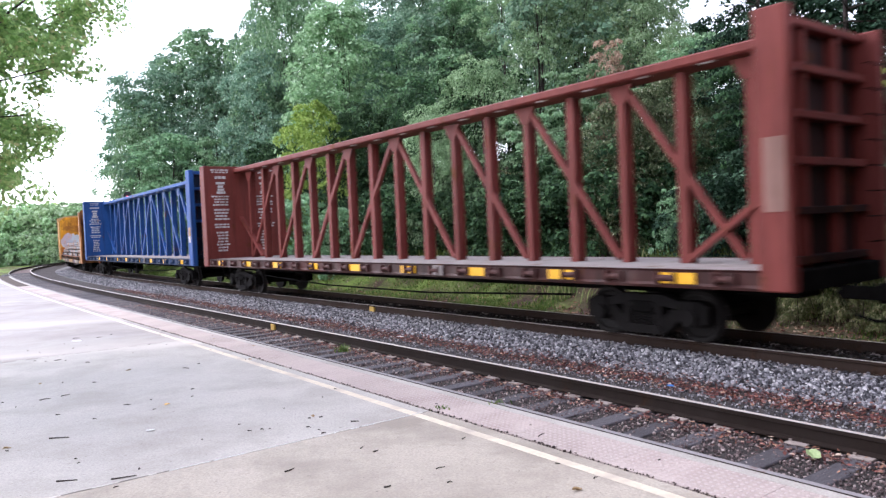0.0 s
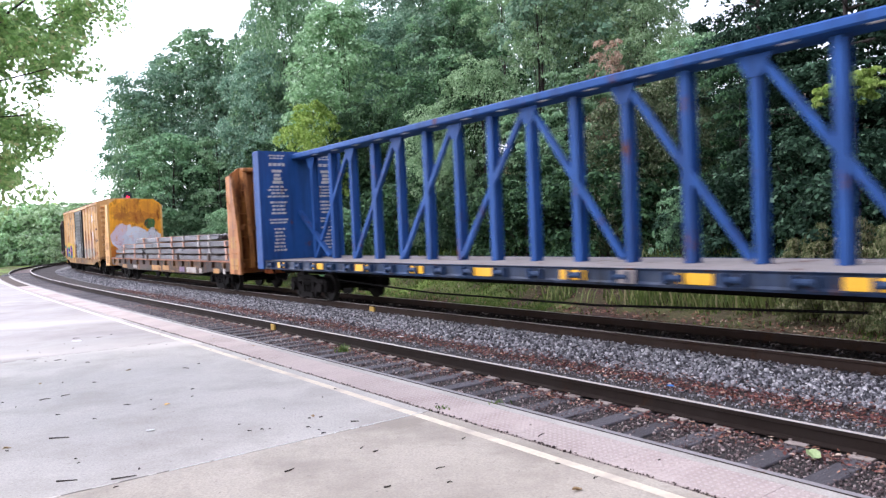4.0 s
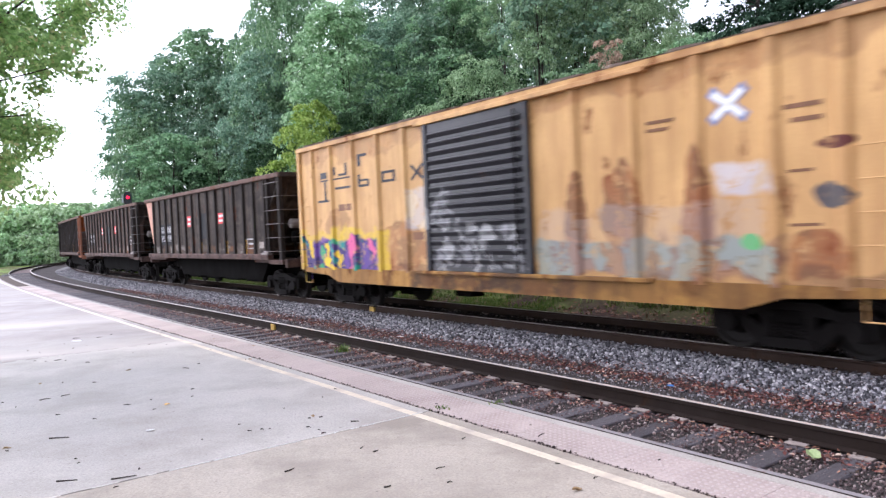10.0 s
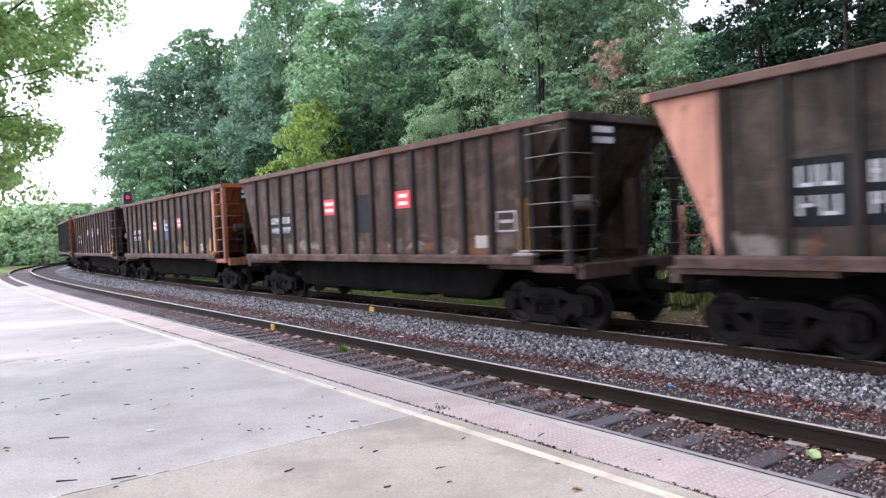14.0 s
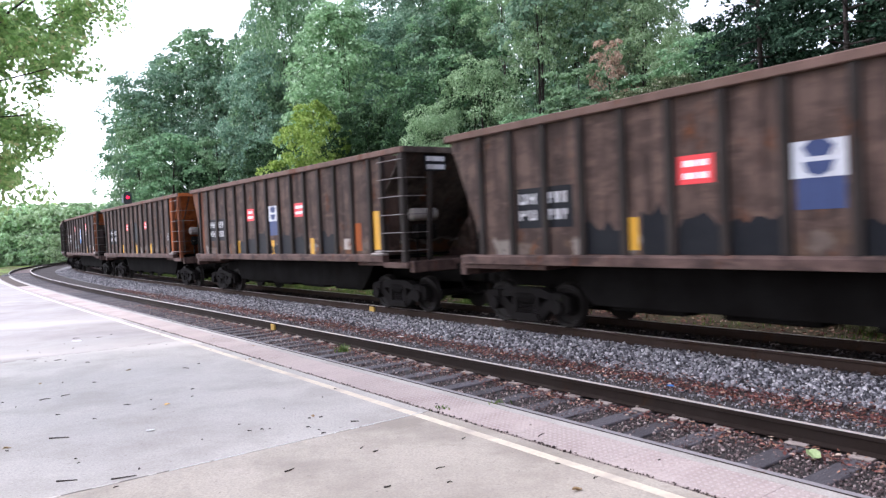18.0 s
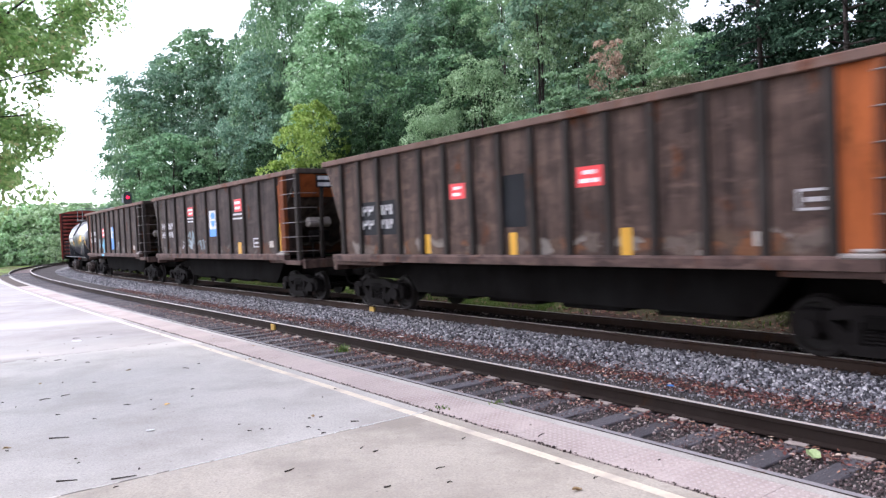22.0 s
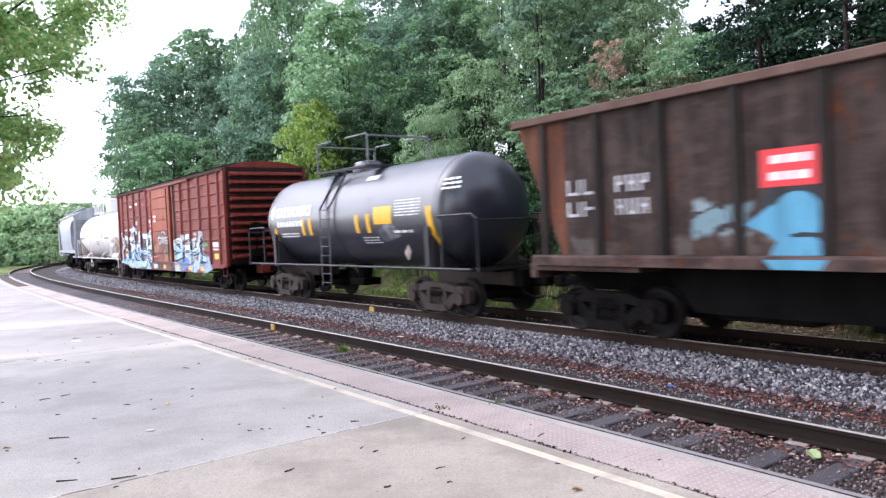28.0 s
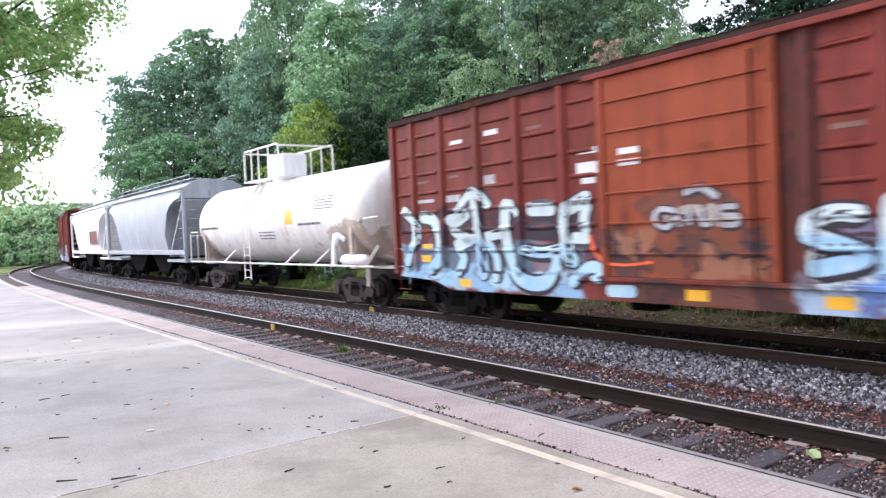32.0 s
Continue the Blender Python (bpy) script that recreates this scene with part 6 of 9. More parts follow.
    part("belly", Build().prism([(-4.9, 1.24), (4.9, 1.24), (4.25, 0.50), (-4.25, 0.50)], -1.02, 1.02), M_under, car, "grimy discharge bays, coloured dark for the shade there")
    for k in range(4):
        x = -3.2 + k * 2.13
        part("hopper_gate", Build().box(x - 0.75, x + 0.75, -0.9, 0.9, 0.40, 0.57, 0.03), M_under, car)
    part("brake_cylinder", Build().turned([(-1.02, 0.10), (-0.98, 0.155), (-0.30, 0.155), (-0.26, 0.10)], 14, "y", (6.55, 0, 2.34)), M_hopsill if seed == 3 else M_padworn, car, "pale dirty air reservoir on the end", 35)
    part("brake_gear", Build().box(6.45, 6.72, -0.95, -0.35, 1.75, 2.10, 0.04).tube([(6.55, -0.5, 2.25), (6.55, -0.5, 1.2)], 0.05, 6).tube([(6.55, -0.85, 2.0), (6.55, -0.85, 1.2)], 0.03, 6), M_under, car, "brake gear on the end", 35)
    rl = Build()
    rl.tube([(-7.25, -1.35, 1.25), (-7.25, -1.35, 2.15), (-7.25, -0.75, 2.15), (-7.25, -0.75, 1.25)], 0.035, 6)
    rl.tube([(-7.25, -1.35, 1.7), (-7.25, -0.75, 1.7)], 0.02, 6)
    part("end_rail", rl, rear_mat, car, "short end rail")
    for kind, x0, x1, z0, z1 in decals:
        y = -(W - 0.07)
        if kind == "red":
            r = part("placard", Build().box(x0, x1, y - 0.006, y, z0, z1), M_redsign, car, "red placard with pale writing")
            t = Build()
            bars_text(t, x0 + 0.05, x1 - 0.05, z0 + 0.03, z1 - 0.03, y - 0.007, 2, rnd, fill=0.5, word=(0.1, 0.3))
            tagged(part("writing", t, M_letter, r), kind="stuff")
        elif kind == "number":
            for a, c in ((x0, x0 + (x1 - x0) * 0.40), (x0 + (x1 - x0) * 0.60, x1)):
                zm = (z0 + z1) / 2
                bare = posts is WIDE
                r = part("number_panel", Build().box(a - 0.07, c + 0.07, y - 0.005, y, z0 - 0.10, z1 + 0.08), mat if bare else M_blacksq, car, "" if bare else "black panel with pale car marks")
                t = Build()
                n = 2 if a == x0 else 3
                for i in range(n):
                    for base, h in ((zm + 0.06, z1 - zm - 0.08), (z0 + 0.04, zm - z0 - 0.09)):
                        gx, gw = a + (c - a) * i / n, (c - a) / n - 0.07
                        k = rnd.randrange(3)
                        t.box(gx, gx + 0.05, y - 0.010, y - 0.004, base, base + h)
                        t.box(gx + gw - 0.05, gx + gw, y - 0.010, y - 0.004, base + (h * 0.45 if k == 1 else 0), base + h)
                        t.box(gx + 0.05, gx + gw - 0.05, y - 0.010, y - 0.004, base + (0 if k == 0 else h * 0.42), base + (0.05 if k == 0 else h * 0.42 + 0.05))
                tagged(part("writing", t, M_marks, r, "pale car marks"), kind="stuff")
        elif kind == "white":
            r = part("sign", Build().box(x0, x1, y - 0.006, y, z0, z1), M_sign, car, "white sign with a blue emblem")
            cx, cz, q = (x0 + x1) / 2, (z0 + z1) / 2, 0.30 * (x1 - x0)
            part("emblem", Build().prism([(cx - q * 0.6, cz + q * 0.15), (cx - q, cz + q * 0.75), (cx - q * 0.5, cz + q * 1.15), (cx + q * 0.5, cz + q * 1.15), (cx + q, cz + q * 0.75), (cx + q * 0.6, cz + q * 0.15)], y - 0.010, y - 0.005), M_bluesign if posts is WIDE else M_navysign, r)
            part("emblem", Build().prism([(cx - q, cz - q * 0.15), (cx + q, cz - q * 0.15), (cx + q * 0.7, cz - q * 0.8), (cx, cz - q * 1.1), (cx - q * 0.7, cz - q * 0.8)], y - 0.010, y - 0.005), M_bluesign if posts is WIDE else M_navysign, r)
        elif kind == "outline":
            t = Build()
            for a in ((x0, x1, z0, z0 + 0.035), (x0, x1, z1 - 0.035, z1), (x0, x0 + 0.035, z0, z1), (x1 - 0.035, x1, z0, z1), (x0 + 0.1, x1 - 0.1, (z0 + z1) / 2 - 0.03, (z0 + z1) / 2 + 0.03)):
                t.box(a[0], a[1], y - 0.005, y, a[2], a[3])
            part("stencil_box", t, M_marks, car, "white outlined stencil")
        else:
            m, lab = {"black": (M_blacksq, "black painted panel"), "yellow": (M_tick, "yellow reflector"), "blue": (M_bluesign if posts is WIDE else M_navysign, "blue lower half of a sign"), "square": (M_dirtywhite, "small dirty white square"),
                      "bars": (M_marks, "white writing"), "dark": (M_blacksq, "dark repainted patch"), "pale": (M_palepatch, "pale smeared patch"), "orange": (M_rust, "orange rust patch")}[kind]
            if kind == "dark":
                tops = [(x1 + (x0 - x1) * k / 6, z0 + (z1 - z0) * rnd.uniform(0.62, 1.05)) for k in range(7)]
                part("mark", Build().prism([(x0, z0), (x1, z0)] + tops, y - 0.005, y), m, car, lab)
            else:
                part("mark", Build().box(x0, x1, y - 0.005, y, z0, z1), m, car, lab)
    place_car(car, s, 5.95)
    return car


M_padworn = paint("worn_pale_grey_steel", (0.30, 0.27, 0.25), dark=(0.08, 0.06, 0.05), rust=0.3, streak=0.5, rough=0.6)
M_rungs = paint("worn_grey_rung_steel", (0.13, 0.11, 0.105), dark=(0.05, 0.04, 0.035), rust=0.3, streak=0.2, rough=0.5)
M_rearbrown = paint("red_brown_corner_steel", (0.15, 0.062, 0.036), dark=(0.045, 0.022, 0.016), rust=0.4, streak=0.7, rough=0.8, rust_color=(0.20, 0.065, 0.025), spec=0.1)
M_hopsill = paint("worn_purplish_sill", (0.105, 0.066, 0.056), dark=(0.026, 0.018, 0.016), rust=0.4, streak=0.5, rough=0.75, rust_color=(0.13, 0.05, 0.025), spec=0.1, mottle=0.7)
M_palepatch = paint("pale_grime", (0.22, 0.185, 0.16), dark=(0.08, 0.06, 0.05), rust=0.5, streak=0.8, rough=0.8, rust_color=(0.10, 0.06, 0.04))
CLOSE = [-6.40 + 0.88 * i for i in range(15)]
CLOSE_B = [x - 0.19 for x in CLOSE]
CLOSE_C = [x - 0.31 for x in CLOSE]
WIDE = [-6.9, -5.67, -4.43, -3.18, -1.99, -0.68, 0.50, 1.77, 3.0, 4.29, 5.60]
TICKS = [("yellow", -3.15, -2.92, 1.44, 1.86), ("yellow", -0.35, -0.15, 1.42, 1.84), ("yellow", 2.30, 2.52, 1.42, 1.86)]
hopper(91.00, M_hopper, M_hopper, M_pink, CLOSE, "dark olive-brown open hopper car with a pinkish rear end",
       [("red", -1.78, -1.25, 2.48, 2.90), ("red", 1.72, 2.30, 2.50, 2.88), ("black", -0.16, 0.56, 1.97, 2.95), ("yellow", 6.05 - 0.25, 6.02, 1.53, 2.38), ("yellow", 4.05, 4.28, 1.42, 1.89), ("outline", 4.32, 4.90, 1.58, 1.92),
        ("square", 5.35, 5.68, 1.60, 1.80), ("number", -5.38, -3.91, 1.89, 2.59)  ] + TICKS, seed=1)
hopper(107.40, M_hopper_b, M_hopper, M_hopper_b, CLOSE, "dark brown open hopper car with red placards",
       [("red", -1.86, -1.29, 2.47, 2.88), ("red", 1.65, 2.28, 2.48, 2.88), ("black", -0.16, 0.56, 1.95, 2.90), ("yellow", 5.78, 6.02, 1.44, 2.47), ("outline", 5.16, 5.72, 1.86, 2.26), ("square", 4.51, 4.86, 1.55, 1.80),
        ("number", -5.32, -3.99, 2.0, 2.54)  ], seed=2)
hopper(123.80, M_hopper_b, M_rust, M_hopper_b, CLOSE_B, "brown open hopper car with rust-orange front corners and placards",
       [("number", -5.52, -4.25, 2.01, 2.56), ("red", -2.06, -1.47, 2.46, 2.88), ("white", -0.35, 0.33, 2.41, 2.88), ("blue", -0.30, 0.31, 2.01, 2.41), ("red", 1.53, 2.14, 2.47, 2.88), ("square", 4.34, 4.65, 1.53, 1.80),
        ("yellow", 5.38, 5.64, 1.50, 1.98), ("yellow", -3.02, -2.82, 1.50, 2.02), ("yellow", 2.24, 2.42, 1.46, 1.95), ("dark", -3.95, -3.15, 1.43, 2.0), ("dark", -2.76, -2.25, 1.43, 2.35), ("dark", -2.10, -1.40, 1.43, 2.02), ("dark", -1.23, -0.50, 1.43, 2.0), ("dark", 0.52, 1.26, 1.43, 1.9)] , front_panel="yes", seed=3)
hopper(140.20, M_hopper_b, M_hopper, M_rearbrown, CLOSE_C, "brown open hopper car with dark repainted patches along its foot",
       [("number", -5.75, -4.37, 1.99, 2.59), ("red", -2.20, -1.65, 2.50, 2.89), ("white", -0.47, 0.16, 2.43, 2.90), ("blue", -0.42, 0.15, 1.99, 2.43), ("red", 1.36, 2.02, 2.50, 2.89), ("yellow", 5.70, 5.98, 1.53, 2.47), ("square", 4.21, 4.52, 1.54, 1.82),
        ("dark", 3.05, 3.78, 1.43, 2.05), ("dark", -3.10, -2.40, 1.43, 1.95), ("dark", -1.34, -0.62, 1.43, 2.12), ("dark", 0.42, 1.14, 1.43, 2.10), ("dark", -2.22, -1.50, 1.43, 1.92), ("dark", 1.30, 2.02, 1.43, 1.98), ("dark", -0.46, 0.26, 1.43, 1.75), ("orange", 4.75, 5.1, 1.5, 2.2)] + TICKS, seed=4)
hopper(156.60, M_hopper_b, M_rust, M_hopper_b, CLOSE_C, "brown open hopper car with bright rust at its front end",
       [("number", -5.75, -4.32, 1.99, 2.62), ("red", -2.15, -1.64, 2.57, 2.89), ("black", -0.56, 0.14, 1.94, 2.93), ("red", 1.40, 1.99, 2.57, 2.91), ("outline", 5.16, 5.70, 2.0, 2.28), ("square", 4.56, 4.80, 1.55, 1.75),
        ("orange", 5.72, 6.04, 1.44, 2.70)] + TICKS, front_panel="wide", seed=5)
hopper(173.00, M_hopper_c, M_rustdark, M_hopper, WIDE, "dark brown open hopper car with pale graffiti and a sign",
       [("red", -2.85, -2.2, 2.90, 3.24), ("bars", -2.95, -2.1, 2.78, 2.83), ("bars", -2.9, -2.2, 2.66, 2.71), ("white", -0.42, 0.36, 2.32, 3.0), ("blue", -0.42, 0.34, 2.05, 2.32), ("red", 2.14, 2.76, 2.86, 3.28), ("bars", 2.0, 2.9, 2.74, 2.80), ("bars", 1.95, 2.8, 2.60, 2.65),
        ("yellow", 2.32, 2.60, 1.42, 1.81), ("number", -6.40, -4.86, 2.05, 2.72), ("yellow", 5.72, 5.96, 1.42, 2.35), ("outline", 3.66, 4.15, 1.63, 1.93), ("square", 4.93, 5.22, 1.62, 1.82), ("orange", 5.72, 6.03, 2.36, 3.5)], front_panel="yes", seed=6)
art_hopper = hopper(189.40, M_hopper_art, M_hopper, M_rearbrown, WIDE, "dark brown open hopper car with bright blue graffiti",
       [("red", -2.85, -2.02, 2.33, 2.83), ("number", -6.37, -4.60, 2.03, 2.72), ("white", -0.45, 0.42, 2.25, 2.85), ("blue", -0.45, 0.42, 1.62, 2.25), ("square", 4.6, 4.9, 1.6, 1.8)], seed=7)


M_tagblue = paint("sky_blue_spray_paint", (0.10, 0.33, 0.48), dark=(0.04, 0.13, 0.18), rust=0.4, streak=0.5, rough=0.6, rust_color=(0.05, 0.12, 0.14))
M_taghalo = paint("thin_dark_spray_paint", (0.030, 0.034, 0.036), dark=(0.015, 0.012, 0.012), rust=0.5, streak=0.7, rough=0.7, rust_color=(0.05, 0.04, 0.03))


def arc(cx, cz, r, a0, a1, n=22):
    """Points round a centre, from one angle to another, in degrees."""
    return [(cx + r * math.cos(math.radians(a0 + (a1 - a0) * i / n)), cz + r * math.sin(math.radians(a0 + (a1 - a0) * i / n))) for i in range(n + 1)]


# the blue figure: a round head over a round foot, with a tail
for m, lab, pts, y in ((M_taghalo, "dark spray outline", [(max(-3.10, min(-2.07, x)), z) for x, z in arc(-2.42, 1.95, 0.48, -35, 215)], -1.533),
                       (M_tagblue, "sky blue spray paint", [(max(-3.0, min(-2.075, x)), z) for x, z in arc(-2.36, 1.93, 0.33, 0, 360, 30)[:-1]], -1.541),
                       (M_tagblue, "sky blue spray paint", [(-3.10, 1.84), (-2.70, 2.10), (-2.52, 2.02), (-2.42, 1.62), (-2.58, 1.55), (-2.80, 1.72)], -1.537),
                       (M_tagblue, "sky blue spray paint", [(max(-3.0, min(-2.075, x)), z) for x, z in arc(-2.36, 1.36, 0.37, 10, 170)], -1.545)):
    part("graffiti", Build().prism(pts, y, y + 0.003), m, art_hopper, lab)
part("graffiti", Build().prism([(-2.46, 1.70), (-2.30, 1.73), (-2.08, 1.71), (-2.075, 1.66), (-2.28, 1.665), (-2.44, 1.66)], -1.549, -1.546), M_taghalo, art_hopper, "dark spray outline")
part("graffiti", Build().prism([(-2.78, 1.375), (-1.94, 1.375), (-2.04, 1.245), (-2.66, 1.245)], -1.654, -1.651), M_tagblue, art_hopper, "sky blue spray paint")


# ---- tank cars ----
M_dullrail = paint("dull_grey_handrail", (0.17, 0.18, 0.19), dark=(0.07, 0.07, 0.07), rust=0.2, streak=0.4)
def tank_car(s, half, R, axis, mat, frame_mat, label, white, trucks, shift):
    rnd = random.Random(70 + int(s))
    car = thing("tank_car", label, "freight car", "freight cars of the train")
    prof = [(-half, 0.02)] + [(-half + 0.74 * (1 - math.cos(a)), R * math.sin(a)) for a in [math.pi / 2 * i / 9 for i in range(1, 10)]]
    prof += [(x, R) for x in np.linspace(-half + 0.80, half - 0.80, 7)] + [(-x, r) for x, r in prof[::-1]]
    tank = part("tank", Build().turned(prof, 56, "x", (0, 0, axis)), mat, car, "white riveted tank with rust runs" if white else "satin black tank", 40)
    for x in (-half + 0.82, -0.2, half - 0.82):
        part("weld_band", Build().turned([(x - 0.03, R + 0.001), (x - 0.02, R + 0.010), (x + 0.02, R + 0.010), (x + 0.03, R + 0.001)], 56, "x", (0, 0, axis), caps=False), mat, tank, smooth=40)
    end = half + (0.40 if white else 0.75)
    lx = -1.35 + shift
    for f in (-1, 1):
        part("stub_sill", Build().box(*sorted((f * (half - 2.1), f * end)), -0.36, 0.36, 0.68, 1.05, 0.02), M_truck_brown, car)
    for f in (-1, 1):
        part("saddle", Build().prism([(-1.3, 1.02), (1.3, 1.02), (1.28, axis - 0.55), (0.9, axis - 1.02), (-0.9, axis - 1.02), (-1.28, axis - 0.55)], *sorted((f * (half - 1.25), f * (half - 0.95))), "x"), frame_mat, car)
        part("end_platform", Build().box(*sorted((f * (half - 0.55), f * end)), -1.0, 1.0, 1.02, 1.07, 0.01), frame_mat if white else M_under, car)
        hr = Build()
        if white and f > 0:
            for y in (-1.42, 1.42):
                hr.tube([(6.2, y * 0.97, 2.20), (6.25, y, 2.30), (end, y, 2.34)], 0.028, 6)
        for y in (-1.42, 1.42) if not (white and f > 0) else ():
            hr.tube([(f * end, y, 1.05), (f * end, y, 2.15), (f * (end - 0.15), y, 2.25), (f * (half - 0.55), y, 2.25), (f * (half - 0.45), y, 2.15), (f * (half - 0.45), y, 1.05)], 0.028, 6)
        hr.tube([(f * end, -1.42, 2.12), (f * end, 1.42, 2.12)], 0.024, 6)
        part("end_rail", hr, frame_mat, car, "bent end handrails")
        part("striker", Build().box(*sorted((f * (end - 0.1), f * (end + 0.25))), -0.4, 0.4, 0.66, 1.05, 0.03), M_under, car)
        coupler(car, f * (end - 0.1), f)
        for y in (-1, 1):
            part("support_leg", Build().bar((f * (half - 1.1), y * 1.3, 1.05), (f * (half - 1.1), y * 1.32, axis - 0.35), 0.16, 0.10, (0, 1, 0)), frame_mat, car)
    for y in (-1, 1):
        part("running_rail", Build().tube([(-end + 0.2, y * 1.45, 1.10), (end - 0.2, y * 1.45, 1.10)], 0.03, 6), frame_mat, car, "long side handrail")
        ld = Build()
        for x in (lx, lx + 0.5):
            ld.bar((x, y * (R + 0.10), 0.55), (x, y * (R + 0.10), axis + 0.25), 0.05, 0.02, (0, 1, 0))
            ld.bar((x, y * (R + 0.10), axis + 0.25), (x, y * 0.75, axis + R + 0.04), 0.05, 0.02, (1, 0, 0))
        for i in range(9):
            z = 0.62 + i * 0.25
            ld.tube([(lx, y * (R + 0.10), z), (lx + 0.5, y * (R + 0.10), z)], 0.014, 6)
        part("ladder", ld, frame_mat, car, "side ladder")
    top = axis + R
    mk = shift
    part("manway", Build().turned([(top - 0.12, 0.46), (top + 0.12, 0.46), (top + 0.15, 0.40), (top + 0.24, 0.36), (top + 0.28, 0.15)], 24, "z", (-1.0 + mk, 0, 0)), M_white if white else M_tank_black, car, "domed manway cover", 40)
    grid = Build()
    for y in np.arange(-1.0, 1.01, 0.25):
        grid.box(-2.2 + mk, 0.6 + mk, y - 0.05, y + 0.05, top - 0.03, top + 0.01) if abs(y) > 0.62 else None
    tagged(part("top_platform", grid.box(-2.2 + mk, -1.75 + mk, -1.0, 1.0, top - 0.035, top + 0.012).box(0.15 + mk, 0.6 + mk, -1.0, 1.0, top - 0.035, top + 0.012), frame_mat, car, "narrow top platform"), kind="stuff")
    rail_b = Build()
    h = top + (1.05 if white else 0.82)
    r = 0.035 if white else 0.026
    for y in (-0.98, 0.98):
        rail_b.tube([(-2.2 + mk, y, top), (-2.2 + mk, y, h - 0.08), (-2.12 + mk, y, h), (-1.35 + mk, y, h)] + ([(0.5 + mk, y, h), (0.58 + mk, y, h - 0.08), (0.58 + mk, y, top)] if white else []), r, 6)
        if white:
            for x in (-1.6, -1.0, -0.2):
                rail_b.tube([(x, y, top), (x, y, h)], r * 0.8, 6)
        else:
            rail_b.tube([(-0.55 + mk, y, h), (0.52 + mk, y, h), (0.58 + mk, y, h - 0.08), (0.58 + mk, y, top)], r, 6)
    for x in (-2.2 + mk, 0.58 + mk):
        rail_b.tube([(x, -0.98, h - 0.05), (x, 0.98, h - 0.05)], r, 6)
    tagged(part("top_rail", rail_b, frame_mat if white else M_dullrail, car, "top platform handrails"), kind="stuff")
    if white:
        part("air_reservoir", Build().turned([(5.02, 0.04), (5.08, 0.11), (5.18, 0.15), (6.20, 0.15), (6.30, 0.11), (6.36, 0.04)], 18, "x", (0, -1.30, 1.25)), M_white, car, "white air reservoir on the end platform", 40)
        part("brake_housing", Build().turned([(-1.50, 0.10), (-1.46, 0.16), (-1.34, 0.17), (-1.30, 0.12)], 16, "y", (4.95, 0, 1.82)).bar((4.80, -1.40, 1.75), (4.72, -1.40, 1.10), 0.16, 0.10, (0, 1, 0)).bar((4.95, -1.40, 1.95), (5.40, -1.40, 1.78), 0.10, 0.08, (0, 1, 0)), M_white, car, "white hand brake housing", 35)
        part("brace", Build().bar((6.40, -1.40, 1.12), (7.0, -1.36, 1.62), 0.12, 0.06, (0, 1, 0)).bar((6.5, -1.40, 1.12), (6.5, -1.40, 0.60), 0.16, 0.06, (0, 1, 0)), M_dirtywhite, car, "dirty end brace and step")
        for x in (-3.4, 1.7, 3.6):
            part("brace", Build().bar((x, -1.45, 1.10), (x + 0.55, -1.22, 1.52), 0.05, 0.03, (0, 1, 0)), frame_mat, car, "slanted rail brace")
        part("valve_box", Build().box(-1.55, -0.25, -0.45, 0.45, top + 0.05, top + 0.85, 0.05), M_white, car, "white valve housing")
    # marks follow the round shell
    def shell(name, m, lab, x0, x1, z0, z1, slant=0.0, lift=0.005):
        x0, x1 = x0 + shift, x1 + shift
        b = Build()
        a0, a1 = math.asin(max(-1, min(1, (z0 - axis) / R))), math.asin(max(-1, min(1, (z1 - axis) / R)))
        k = 6
        vs = []
        for i in range(k + 1):
            a = a0 + (a1 - a0) * i / k
            for x in (x0, x1):
                vs.append((x + slant * i / k, -(R + lift) * math.cos(a), axis + (R + lift) * math.sin(a)))
        b.add(vs, [(2 * i, 2 * i + 1, 2 * i + 3, 2 * i + 2) for i in range(k)])
        part(name, b, m, tank, lab, 60)
    def rows(x0, x1, z0, z1, n, word, fill=0.6):
        hgt = (z1 - z0) / n
        for i in range(n):
            x = x0
            while x < x1 - 0.05:
                d = min(rnd.uniform(*word), x1 - x)
                shell("writing", dark if white else M_letter, "painted writing", x, x + d, z1 - (i + 0.5 + fill / 2) * hgt, z1 - (i + 0.5 - fill / 2) * hgt)
                x += d + 0.05
    dark = M_letter_black
    if white:
        shell("label", M_yellow_tape, "yellow warning label", 1.7, 2.25, 2.30, 2.72)
        rows(-5.9, -4.0, 2.28, 2.42, 1, (0.15, 0.25))
        rows(2.6, 4.0, 2.22, 2.34, 1, (0.1, 0.2))
        rows(-0.4, 0.8, 1.85, 2.15, 3, (0.1, 0.2), 0.4)
        rows(3.6, 4.8, 2.65, 3.05, 5, (0.1, 0.25), 0.35)
    else:
        for i in range(6):
            x = -4.5 + i * 0.40
            shell("writing", M_letter, "white block of a painted name", x, x + 0.33, 2.52, 2.82)
            shell("writing", M_tank_black, "dark slot in a white block", x + 0.12, x + 0.22, 2.66 if i % 2 == 0 else 2.60, 2.73, lift=0.009)
        rows(-4.4, -2.7, 2.22, 2.40, 1, (0.15, 0.2), 0.9)
        rows(-4.2, -3.0, 1.90, 2.05, 2, (0.1, 0.2))
        for d, z0, z1 in ((0.06, 2.48, 2.56), (0.0, 2.56, 2.80), (0.06, 2.80, 2.88)):
            shell("emblem", M_letter, "white round emblem", -4.90 + d, -4.60 - d, z0, z1)
        shell("label", M_yellow_tape, "yellow warning label", 1.29, 2.09, 2.15, 2.58)
        for x in (0.35, 0.90, -2.75, -2.30):
            shell("stripe", M_yellow_tape, "yellow stripe", x, x + 0.17, 1.95, 2.42)
